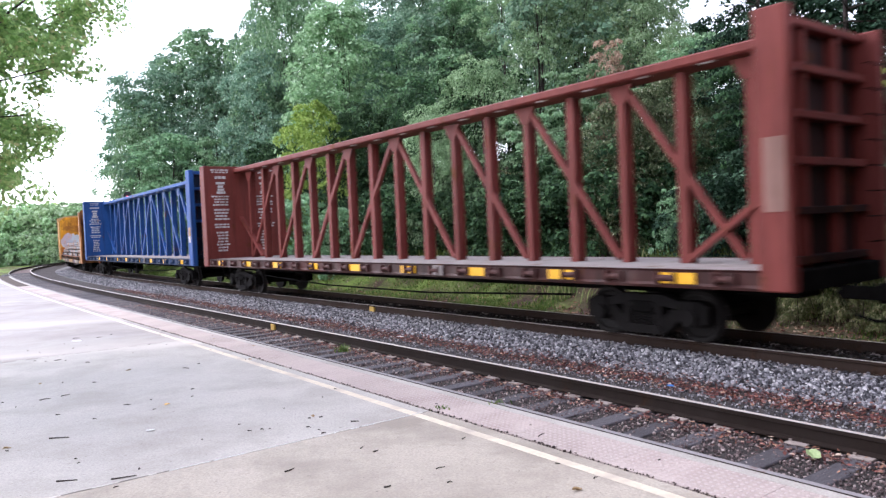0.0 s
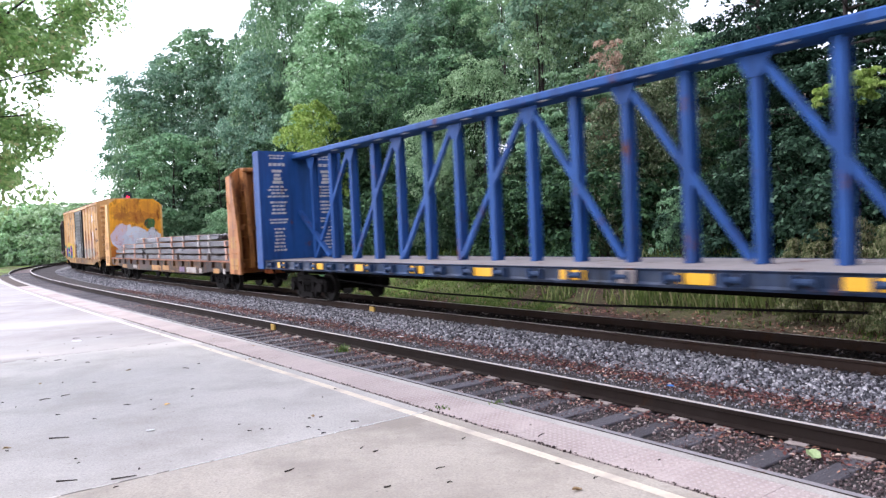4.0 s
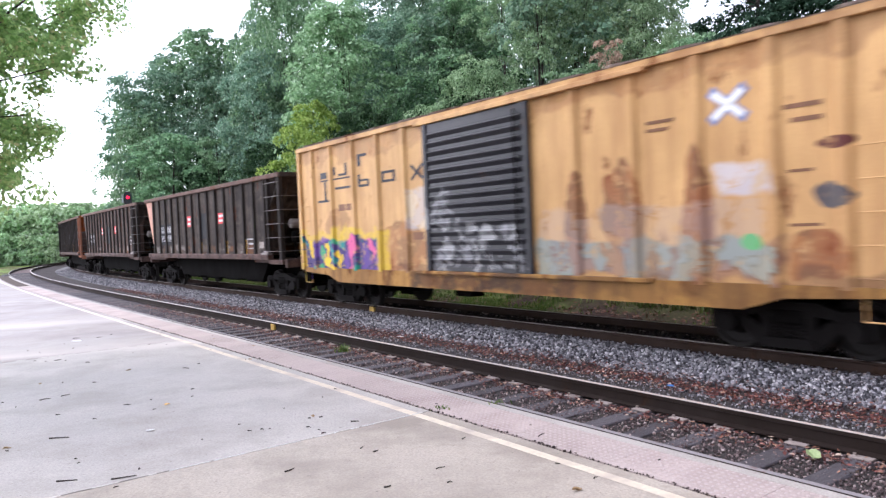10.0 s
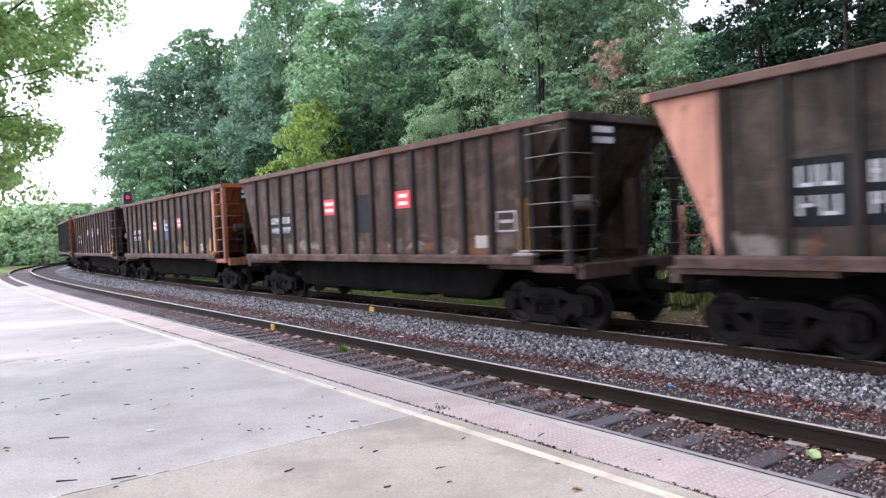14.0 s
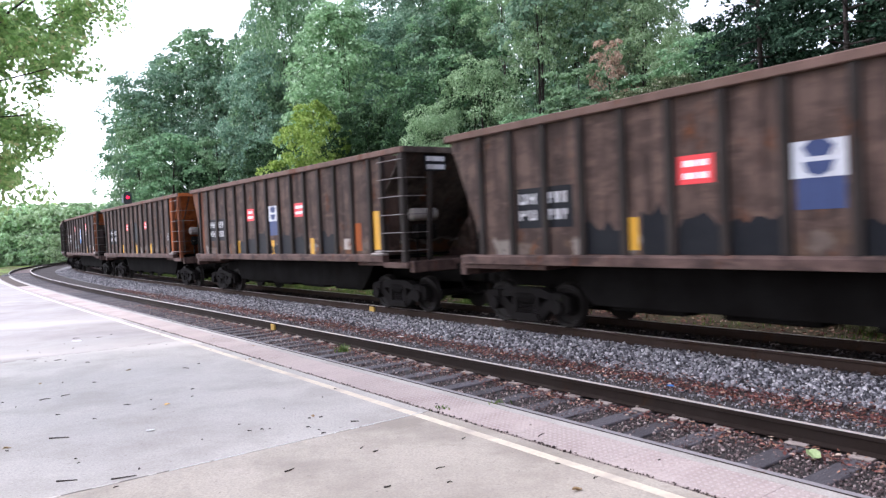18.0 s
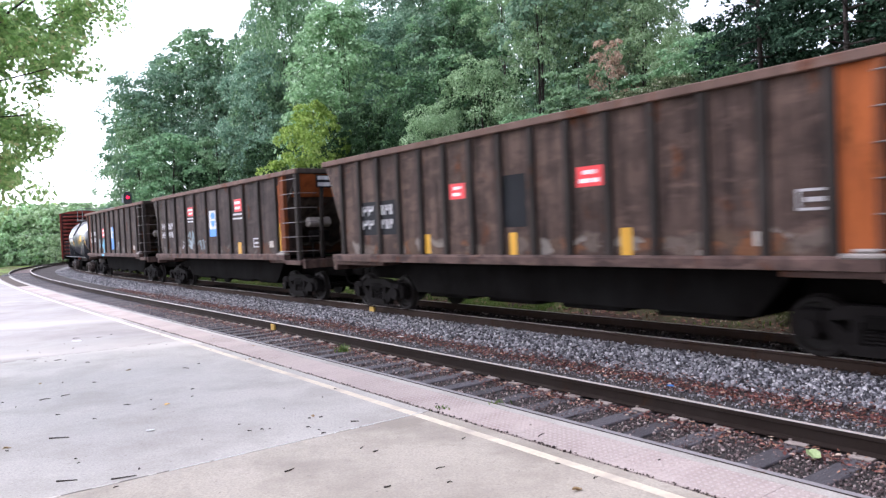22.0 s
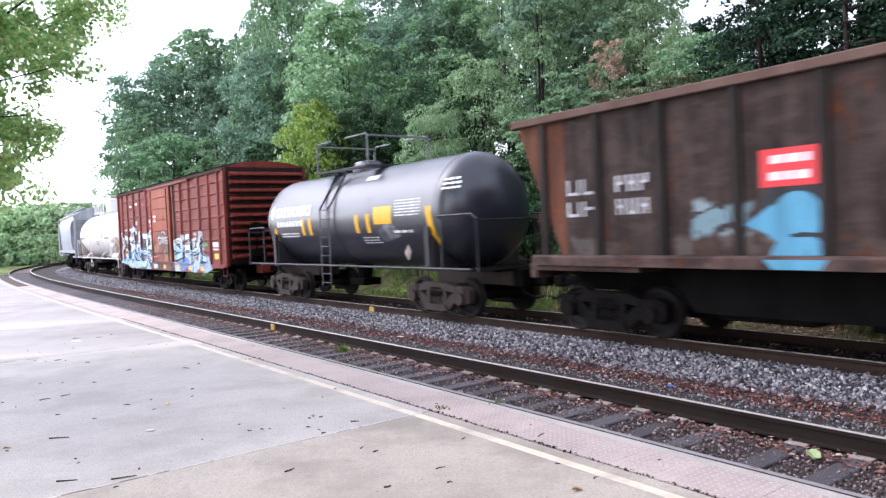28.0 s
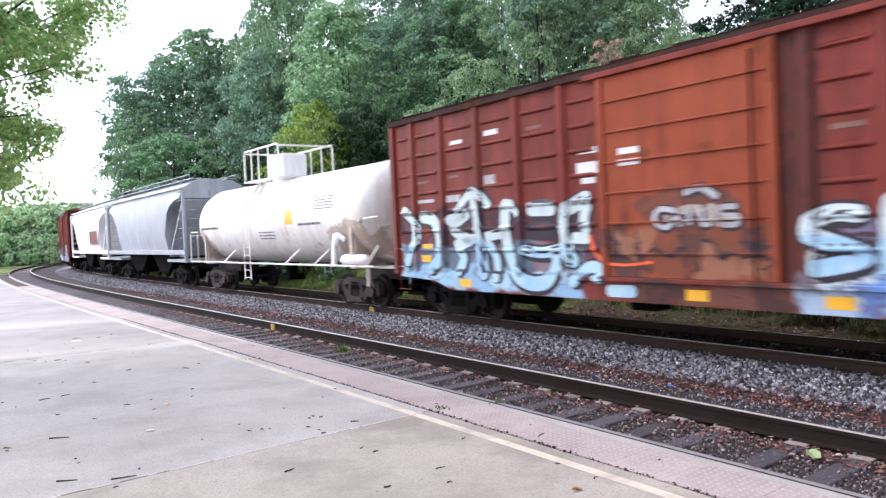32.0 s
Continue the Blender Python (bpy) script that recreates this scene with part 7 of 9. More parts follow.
        shell("stripe", M_yellow_tape, "yellow stripe", 3.6, 3.8, 1.55, 2.5, -0.1)
        shell("stripe", M_yellow_tape, "yellow stripe", -4.65, -4.5, 1.7, 2.2)
        rows(2.25, 3.3, 2.30, 2.72, 6, (0.1, 0.3), 0.4)
        rows(0.6, 1.4, 1.66, 1.86, 3, (0.1, 0.2), 0.4)
        rows(2.1, 2.9, 1.90, 2.0, 1, (0.2, 0.3))
        rows(4.05, 4.7, 2.80, 3.1, 3, (0.10, 0.2), 0.5)
        shell("stencil", M_letter, "small white stencil", 0.4, 1.0, 3.30, 3.42)
        part("placard", Build().prism([(3.50, 1.28), (3.64, 1.46), (3.50, 1.64), (3.36, 1.46)], -1.47, -1.46), M_dirtywhite, car, "white placard")
    part("drain", Build().turned([(0.62, 0.18), (1.05, 0.26)], 14, "z", (-0.9, 0, 0)).box(-1.3, -0.5, -0.3, 0.3, 0.45, 0.66, 0.03), M_under, car, "bottom outlet", 35)
    place_car(car, s, trucks)


tank_car(204.30, 5.18, 1.34, 2.38, M_tank_black, M_black, "black tank car with white lettering blocks and yellow stripes", False, 4.0, 0.55)
tank_car(235.60, 6.68, 1.40, 2.48, M_tank_white, M_tank_white, "white tank car with rust runs and a railed top platform", True, 5.25, 0.0)


# ---- covered hoppers ----
def covered_hopper(s, mat, label, stain):
    car = thing("covered_hopper", label, "freight car", "freight cars of the train")
    sec = [(-1.42, 1.55), (-1.56, 2.2), (-1.60, 2.9), (-1.55, 3.6), (-1.38, 4.12), (-0.85, 4.42), (0, 4.50), (0.85, 4.42), (1.38, 4.12), (1.55, 3.6), (1.60, 2.9), (1.56, 2.2), (1.42, 1.55)]
    cuts = [(4.30, 1.0, 1.55), (4.46, 1.0, 2.50), (4.78, 0.998, 3.05), (5.30, 0.995, 3.42), (6.00, 0.985, 3.62), (6.45, 0.98, 3.70)]
    b = Build()
    n, vs, fs = len(sec), [], []
    rings = [(-x, k, z) for x, k, z in cuts[::-1]] + cuts
    for x, k, z_low in rings:
        vs += [(x, y * k, max(z, z_low)) for y, z in sec]
    for r in range(len(rings) - 1):
        fs += [(r * n + i, r * n + i + 1, (r + 1) * n + i + 1, (r + 1) * n + i) for i in range(n - 1)] + [(r * n, (r + 1) * n, (r + 2) * n - 1, (r + 1) * n - 1)]
    fs += [tuple(range(n)), tuple((len(rings) - 1) * n + i for i in range(n))]
    body = part("body", b.add(vs, fs), mat, car, "smooth curved side", 50)
    for f in (-1, 1):
        for y in (-1, 1):
            part("corner_post", Build().box(*sorted((f * 6.86, f * 6.98)), *sorted((y * 1.42, y * 1.54)), 1.1, 4.02, 0.01).box(*sorted((f * 6.40, f * 6.98)), *sorted((y * 1.40, y * 1.52)), 3.92, 4.02), mat, car)
            lb = Build()
            ladder(lb, f * 6.62, y * 1.50, 1.3, 4.0, 0.55, 0.38)
            ladder(lb, f * 6.97, y * 1.20, 1.3, 4.0, 0.45, 0.38, along="y")
            tagged(part("rung", lb, mat, car, "ladder rungs"), kind="stuff")
        part("end_deck", Build().box(*sorted((f * 4.3, f * 7.0)), -1.5, 1.5, 1.05, 1.16, 0.01), mat, car)
        part("slope_sheet", Build().prism([(f * 4.2, 1.30), (f * 6.4, 3.66), (f * 6.46, 3.62), (f * 4.3, 1.25)], -1.36, 1.36), mat, car, "sloping end sheet in shade")
        part("striker", Build().box(*sorted((f * 6.2, f * 7.15)), -0.4, 0.4, 0.68, 1.06, 0.02), M_under, car)
        coupler(car, f * 6.95, f)
        part("bay", Build().prism([(f * 0.15, 1.5), (f * 4.4, 1.5), (f * 2.9, 0.52), (f * 1.6, 0.52)], -1.1, 1.1), M_under, car, "sloping discharge bay")
    for y in (-1, 1):
        part("side_sill", Build().box(-6.9, 6.9, *sorted((y * 1.40, y * 1.54)), 1.36, 1.56, 0.012), mat, car)
        part("roof_walk", Build().box(-6.5, 6.5, *sorted((y * 0.55, y * 0.95)), 4.50, 4.54), M_grey, car)
        part("eave", Build().box(-6.45, 6.45, *sorted((y * 1.30, y * 1.50)), 4.10, 4.17, 0.01), M_white, car, "pale roof edge")
        rb = Build()
        for x in np.arange(-6.4, 6.5, 1.16):
            rb.tube([(x, y * 1.0, 4.40), (x, y * 1.0, 4.68)], 0.015, 5)
        rb.tube([(-6.4, y * 1.0, 4.68), (6.36, y * 1.0, 4.68)], 0.018, 5)
        part("roof_rail", rb, M_grey, car, "low roof edge rail")
    part("hatch", Build().box(-5.4, 5.4, -0.3, 0.3, 4.50, 4.60, 0.03), M_grey, car, "trough hatch")
    part("centre_sill", Build().box(-6.8, 6.8, -0.3, 0.3, 0.70, 1.05), M_under, car)
    if stain:
        part("logo_patch", Build().box(1.4, 4.1, -1.592, -1.586, 1.95, 2.75), M_boxred, car, "faded red painted block")
    place_car(car, s, 4.8)


covered_hopper(250.1, M_grey, "pale grey covered hopper with curved sides", False)
covered_hopper(264.4, M_white, "white covered hopper with curved sides and a faded red block", True)


# ---- trees ----
def unit(a):
    return a / (np.linalg.norm(a, axis=-1, keepdims=True) + 1e-9)


def leaf_shapes(p, face, size, nr, hang=-0.6):
    """Leaves as bent quads at p that face along face: vertices and faces."""
    n = len(p)
    u = nr.normal(size=(n, 3)) + np.array([0, 0, hang])
    u = unit(u - face * (u * face).sum(1, keepdims=True))
    w = np.cross(face, u)
    sz = size * nr.uniform(0.6, 1.35, n)[:, None]
    v = np.stack([p - u * sz * 0.5, p + w * sz * 0.36 + face * sz * 0.12, p + u * sz * 0.5, p - w * sz * 0.36 + face * sz * 0.12], 1).reshape(-1, 3)
    i = np.arange(n)[:, None] * 4
    f = np.concatenate([i + np.array([0, 1, 2]), i + np.array([0, 2, 3])], 1).reshape(-1, 3)
    return v, f


def leaf_domes(cen, out, rad, per, size, nr, flat=0.6, lift=0.5, ragged=0.42):
    """Leaves laid like shingles over the outer and upper side of each clump."""
    c, o, r = np.repeat(np.asarray(cen), per, 0), np.repeat(np.asarray(out), per, 0), np.repeat(np.asarray(rad), per)
    n = len(c)
    d = unit(unit(nr.normal(size=(n, 3))) + unit(o) * 0.55 + np.array([0, 0, lift]))
    far = r * (1.0 - ragged * nr.random(n) ** 1.6 + 0.18 * (nr.random(n) > 0.9))
    p = c + d * far[:, None] * np.array([1, 1, flat])
    face = unit(d * 0.75 + np.array([0, 0, 0.38]) + nr.normal(size=(n, 3)) * 0.38)
    return leaf_shapes(p, face, size, nr)


def leaf_cloud(centers, radii, per, size, nr, flat=0.75):
    """Loose leaves about clump centres."""
    n = len(centers) * per
    d = unit(nr.normal(size=(n, 3)))
    p = np.repeat(np.asarray(centers), per, 0) + d * (np.repeat(np.asarray(radii), per) * nr.random(n) ** 0.5)[:, None] * np.array([1, 1, flat])
    face = unit(d * 0.8 + np.array([0, 0, 0.45]) + nr.normal(size=(n, 3)) * 0.4)
    return leaf_shapes(p, face, size, nr)


def leaf_mesh(name, v, f, mat):
    me = bpy.data.meshes.new(name)
    me.vertices.add(len(v))
    me.vertices.foreach_set("co", v.astype(np.float32).ravel())
    me.loops.add(len(f) * 3)
    me.loops.foreach_set("vertex_index", f.astype(np.int32).ravel())
    me.polygons.add(len(f))
    me.polygons.foreach_set("loop_start", np.arange(0, len(f) * 3, 3, dtype=np.int32))
    me.update(calc_edges=True)
    me.materials.append(mat)
    return me


def leaf_green(name, dark, mid, light, tip, trans=0.22, hue=0.012):
    m = island_stuff(name, ((0.0, dark), (0.45, mid), (0.88, light), (1.0, tip)), 0.7, hue, trans)
    m.node_tree.nodes["Principled BSDF"].inputs["Specular IOR Level"].default_value = 0.12
    return m


M_leaf = leaf_green("green_leaf", (0.125, 0.23, 0.125), (0.228, 0.39, 0.205), (0.34, 0.515, 0.295), (0.50, 0.63, 0.45), 0.36)
M_leaf_bright = leaf_green("bright_green_leaf", (0.178, 0.315, 0.165), (0.30, 0.49, 0.255), (0.43, 0.62, 0.37), (0.59, 0.73, 0.54), 0.36)
# haze over the trees beyond the bend is mixed into this leaf colour
M_leaf_far = leaf_green("hazed_far_leaf", (0.25, 0.385, 0.19), (0.40, 0.58, 0.31), (0.54, 0.71, 0.44), (0.68, 0.79, 0.60), 0.36)
# grey-green, partly for haze over the farther trees
M_leaf_blue = leaf_green("grey_green_leaf", (0.122, 0.22, 0.148), (0.208, 0.34, 0.228), (0.315, 0.455, 0.318), (0.44, 0.56, 0.44), 0.36)
M_leaf_olive = leaf_green("soft_olive_leaf", (0.145, 0.235, 0.115), (0.25, 0.375, 0.195), (0.355, 0.485, 0.275), (0.47, 0.575, 0.385), 0.34)
M_leaf_brown = leaf_green("brownish_olive_leaf", (0.045, 0.068, 0.032), (0.092, 0.122, 0.055), (0.175, 0.205, 0.105), (0.42, 0.42, 0.30))
# the next two leaf greens hold the deep wood's shade in their colour
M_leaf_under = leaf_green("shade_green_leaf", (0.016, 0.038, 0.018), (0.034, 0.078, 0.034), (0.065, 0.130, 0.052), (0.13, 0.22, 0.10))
M_leaf_dark = leaf_green("dark_green_shaded_leaf", (0.008, 0.021, 0.012), (0.019, 0.046, 0.025), (0.055, 0.112, 0.064), (0.15, 0.24, 0.155))
M_leaf_light = leaf_green("yellow_green_leaf", (0.15, 0.23, 0.045), (0.26, 0.35, 0.075), (0.36, 0.45, 0.12), (0.45, 0.51, 0.18), 0.35)
M_leaf_brush = leaf_green("dry_brush_leaf", (0.09, 0.12, 0.045), (0.18, 0.20, 0.085), (0.27, 0.26, 0.14), (0.42, 0.36, 0.24), 0.35)
M_leaf_dead = leaf_green("withered_brown_leaf", (0.30, 0.19, 0.14), (0.46, 0.32, 0.245), (0.58, 0.44, 0.34), (0.62, 0.54, 0.42), 0.40)
M_bark = rough_stuff("grey_brown_bark", ((0.060, 0.048, 0.040), (0.024, 0.019, 0.017)), 8.0, 0.9, 0.9, 0.03, stretch=(1, 1, 0.25))


def crooked(p, q, rnd, bend, k=6):
    p, q = Vector(p), Vector(q)
    L = (q - p).length
    o = Vector((rnd.uniform(-1, 1), rnd.uniform(-1, 1), rnd.uniform(-0.5, 0.5))) * bend * L
    return [p.lerp(q, i / (k - 1)) + o * math.sin(math.pi * i / (k - 1)) for i in range(k)]


def tree_kind(seed, height, width, base, lobes, clumps, per, leaf, mat, trunk_r=0.2, round_top=0.6, fine=1.0, open_wood=0.0, thick=0.15):
    """One tree: trunk and limbs in one mesh; the crown, in lobes built of leafy clumps, in another."""
    rnd, nr = random.Random(seed), np.random.default_rng(seed)
    wood = Build()
    top = Vector((rnd.uniform(-0.04, 0.04) * height, rnd.uniform(-0.04, 0.04) * height, height * 0.88))
    spine = crooked((0, 0, -0.6), top, rnd, 0.04, 9)
    wood.tube(spine, trunk_r, 9, trunk_r * 0.16)
    cen, out, rad, fill, fill_r = [], [], [], [], []
    for i in range(lobes):
        t = base + (1 - base) * (i + rnd.random()) / lobes
        q = (t - base) / (1 - base)
        wide = math.sin(math.pi * (0.14 + 0.80 * q ** 0.85)) ** round_top
        ang = i * 2.4 + rnd.uniform(-0.6, 0.6)
        r = width * rnd.uniform(0.17, 0.26) * (0.75 + 0.35 * wide)
        reach = max(0.0, width * 0.5 * wide * rnd.uniform(0.72, 1.05) - r * 0.8)
        c = Vector((math.cos(ang) * reach + top.x * t, math.sin(ang) * reach, min(height * t, height - r * 0.8)))
        k = min(8, max(1, int(t * 7.2)))
        wood.tube(crooked(spine[max(1, k - 1)], c, rnd, 0.10, 5), trunk_r * 0.26 * (1.1 - t * 0.6), 5, 0.01)
        if rnd.random() < open_wood:
            continue
        away = Vector((math.cos(ang), math.sin(ang), 0.25))
        fill.append(tuple(c))
        fill_r.append(r * 1.02)
        for j in range(clumps):
            d = (Vector((rnd.gauss(0, 1), rnd.gauss(0, 1), rnd.gauss(0, 0.9))).normalized() + away * 0.45 + Vector((0, 0, 0.25))).normalized()
            cen.append(tuple(c + Vector((d.x * r, d.y * r, d.z * r * 0.85)) * rnd.uniform(0.62, 1.0)))
            out.append(tuple(d))
            rad.append(r * rnd.uniform(0.22, 0.48) * fine)
    v, f = leaf_domes(cen, out, rad, per, leaf, nr)
    v2, f2 = leaf_cloud(fill, fill_r, int(per * clumps * thick), leaf * 0.95, nr, 0.85)
    v, f = np.concatenate([v, v2]), np.concatenate([f, f2 + len(v)])
    return wood.mesh("trunk", M_bark, 60), leaf_mesh("crown", v, f, mat), height, width


def layered_kind(seed, height, width, base, tiers, per, leaf, mat, trunk_r=0.24):
    """A dark tree whose boughs spread in flat, drooping layers."""
    rnd, nr = random.Random(seed), np.random.default_rng(seed)
    wood = Build()
    spine = crooked((0, 0, -0.6), (0.2, 0.1, height * 0.96), rnd, 0.02, 9)
    wood.tube(spine, trunk_r, 9, trunk_r * 0.15)
    cen, out, rad = [], [], []
    for i in range(tiers):
        t = base + (1 - base) * (i + rnd.random() * 0.6) / tiers
        reach = width * 0.5 * (1 - 0.55 * max(0.0, (t - base) / (1 - base)) ** 1.4)
        for j in range(4):
            if rnd.random() < 0.12:
                continue
            ang = i * 1.1 + j * 1.571 + rnd.uniform(-0.35, 0.35)
            L = reach * rnd.uniform(0.7, 1.05)
            a = Vector((0.2 * t, 0.1 * t, height * t))
            e = a + Vector((math.cos(ang) * L, math.sin(ang) * L, L * rnd.uniform(-0.16, 0.10)))
            line = crooked(a, e, rnd, 0.06, 6)
            wood.tube(line, trunk_r * 0.2, 5, 0.012)
            for q in range(11):
                s = rnd.uniform(0.30, 1.0)
                c = line[min(5, int(s * 5.99))] + Vector((-math.sin(ang), math.cos(ang), 0)) * rnd.gauss(0, 0.17) * L
                cen.append(tuple(c + Vector((0, 0, rnd.gauss(0, 0.10) - 0.10 * s))))
                out.append((math.cos(ang), math.sin(ang), 0.0))
                rad.append(rnd.uniform(0.35, 0.75) * width / 9)
    v, f = leaf_domes(cen, out, rad, per, leaf, nr, 0.26, 0.6, 0.6)
    return wood.mesh("trunk", M_bark, 60), leaf_mesh("crown", v, f, mat), height, width


def plant(name, kind, x, y, turn, scale, label, category, group, sink=0.0):
    """scale: one number, or (width, height) in metres over the ground."""
    z = float(ground_z([x], [y])[0]) - sink
    t = thing(name, label, category, group)
    w, h = (scale, scale) if isinstance(scale, float) else (scale[0] / kind[3], scale[1] / kind[2])
    t.matrix_basis = pose(x, y, z, 0, 0, turn) @ Matrix.Diagonal((w, w, h, 1))
    part("trunk", kind[0], None, t)
    part("crown", kind[1], None, t)
    return t


KIND_FULL = [tree_kind(11, 14, 9.0, 0.12, 22, 11, 66, 0.22, M_leaf, thick=0.26), tree_kind(12, 15, 8.5, 0.12, 22, 11, 66, 0.22, M_leaf_blue, thick=0.26), tree_kind(13, 14, 9.0, 0.12, 22, 11, 66, 0.22, M_leaf, thick=0.26)]
KIND_BRIGHT = tree_kind(14, 14, 8.0, 0.12, 26, 11, 75, 0.22, M_leaf_bright)
KIND_SOFT = tree_kind(19, 10, 6.5, 0.08, 22, 10, 120, 0.15, M_leaf_blue, round_top=0.5, fine=1.25)
KIND_OLIVE = tree_kind(18, 9, 6.5, 0.10, 22, 9, 120, 0.12, M_leaf_olive, trunk_r=0.13, round_top=0.45, fine=1.15)
KIND_BROWN = tree_kind(20, 7, 6.0, 0.05, 22, 9, 120, 0.115, M_leaf_brown, trunk_r=0.10, round_top=0.45)
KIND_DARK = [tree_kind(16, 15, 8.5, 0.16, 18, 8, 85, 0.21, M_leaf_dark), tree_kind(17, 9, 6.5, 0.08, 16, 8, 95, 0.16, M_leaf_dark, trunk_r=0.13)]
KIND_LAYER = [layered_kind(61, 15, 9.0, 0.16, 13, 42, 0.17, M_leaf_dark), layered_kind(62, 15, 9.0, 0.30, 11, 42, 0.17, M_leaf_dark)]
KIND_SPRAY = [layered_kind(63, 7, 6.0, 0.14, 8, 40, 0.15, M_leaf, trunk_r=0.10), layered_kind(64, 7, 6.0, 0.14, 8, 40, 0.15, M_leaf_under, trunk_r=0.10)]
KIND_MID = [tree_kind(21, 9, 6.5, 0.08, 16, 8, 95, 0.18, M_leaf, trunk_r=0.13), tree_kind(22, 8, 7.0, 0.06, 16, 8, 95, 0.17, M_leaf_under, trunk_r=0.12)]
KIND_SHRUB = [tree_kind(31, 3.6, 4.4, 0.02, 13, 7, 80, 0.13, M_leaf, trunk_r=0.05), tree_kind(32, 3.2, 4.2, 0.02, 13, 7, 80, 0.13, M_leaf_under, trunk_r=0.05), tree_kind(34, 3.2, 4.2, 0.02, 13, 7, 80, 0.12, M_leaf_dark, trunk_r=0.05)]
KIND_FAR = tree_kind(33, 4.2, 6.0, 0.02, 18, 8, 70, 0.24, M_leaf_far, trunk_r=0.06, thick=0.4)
KIND_BARE = tree_kind(51, 15, 7.0, 0.52, 16, 7, 70, 0.17, M_leaf_olive, trunk_r=0.16, open_wood=0.35)
KIND_DEAD = tree_kind(52, 8, 4.5, 0.25, 12, 7, 60, 0.16, M_leaf_dead, trunk_r=0.10)
KIND_BRUSH = tree_kind(35, 2.4, 2.6, 0.0, 12, 7, 60, 0.09, M_leaf_brush, trunk_r=0.03)
KIND_LIGHT = tree_kind(41, 7.5, 5.2, 0.10, 18, 8, 75, 0.17, M_leaf_light, trunk_r=0.10)
KIND_SAPLING = layered_kind(65, 6.0, 3.0, 0.93, 2, 60, 0.15, M_leaf_light, trunk_r=0.05)

# the rows of the wood behind, close enough to shut out the sky
rnd = random.Random(77)
for o, ds, kinds, lo, hi, s0, s1, what in ((11.2, 3.2, KIND_SHRUB, 0.8, 1.2, -10, 84, "shrub"), (15.0, 4.4, KIND_MID, 0.75, 1.0, -12, 78, "tree"), (20.5, 5.2, KIND_FULL, 0.72, 0.95, -8, 76, "tree"), (27.5, 6.0, KIND_FULL, 0.95, 1.15, -4, 56, "tree")):
    s = s0
    while s < s1:
        p = on_line(s + rnd.uniform(-0.8, 0.8), o + rnd.uniform(-1.2, 1.2))
        kind = rnd.choice(kinds)
        az, dist = math.degrees(math.atan2(p.x, p.y)), math.hypot(p.x, p.y)
        s += ds * rnd.uniform(0.85, 1.15) * (0.75 if az > 22 else 1.0)
        if az < -18 and what == "tree":
            continue          # the wood ends here; single trees follow
        if what == "tree" and ((abs(az - 29.6) < 3.5 and o > 17) or abs(az - 19.9) < 0.4 + math.degrees((2.2 if o < 17 else 2.8) / dist) or (abs(az + 23.3) < 2.5 and dist < 57) or (abs(az - 7.2) < 3.2 and 13 < o < 22)):
            continue          # the gap in the wood, and the open wood beyond it
        # inner and right-hand trees take the leaf colours with shade in them
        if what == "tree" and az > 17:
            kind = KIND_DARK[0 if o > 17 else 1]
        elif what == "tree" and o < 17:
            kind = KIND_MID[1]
        if what == "shrub" and abs(az + 23.3) < 2.5 and dist < 59:
            continue
        # shrubs too: shade in the leaf colour grows towards the right
        if what == "shrub":
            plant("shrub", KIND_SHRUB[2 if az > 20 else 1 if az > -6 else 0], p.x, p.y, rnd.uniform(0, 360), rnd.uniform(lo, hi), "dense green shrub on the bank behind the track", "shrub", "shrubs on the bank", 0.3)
        else:
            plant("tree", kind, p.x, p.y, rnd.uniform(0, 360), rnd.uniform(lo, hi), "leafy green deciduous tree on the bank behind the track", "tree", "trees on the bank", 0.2)

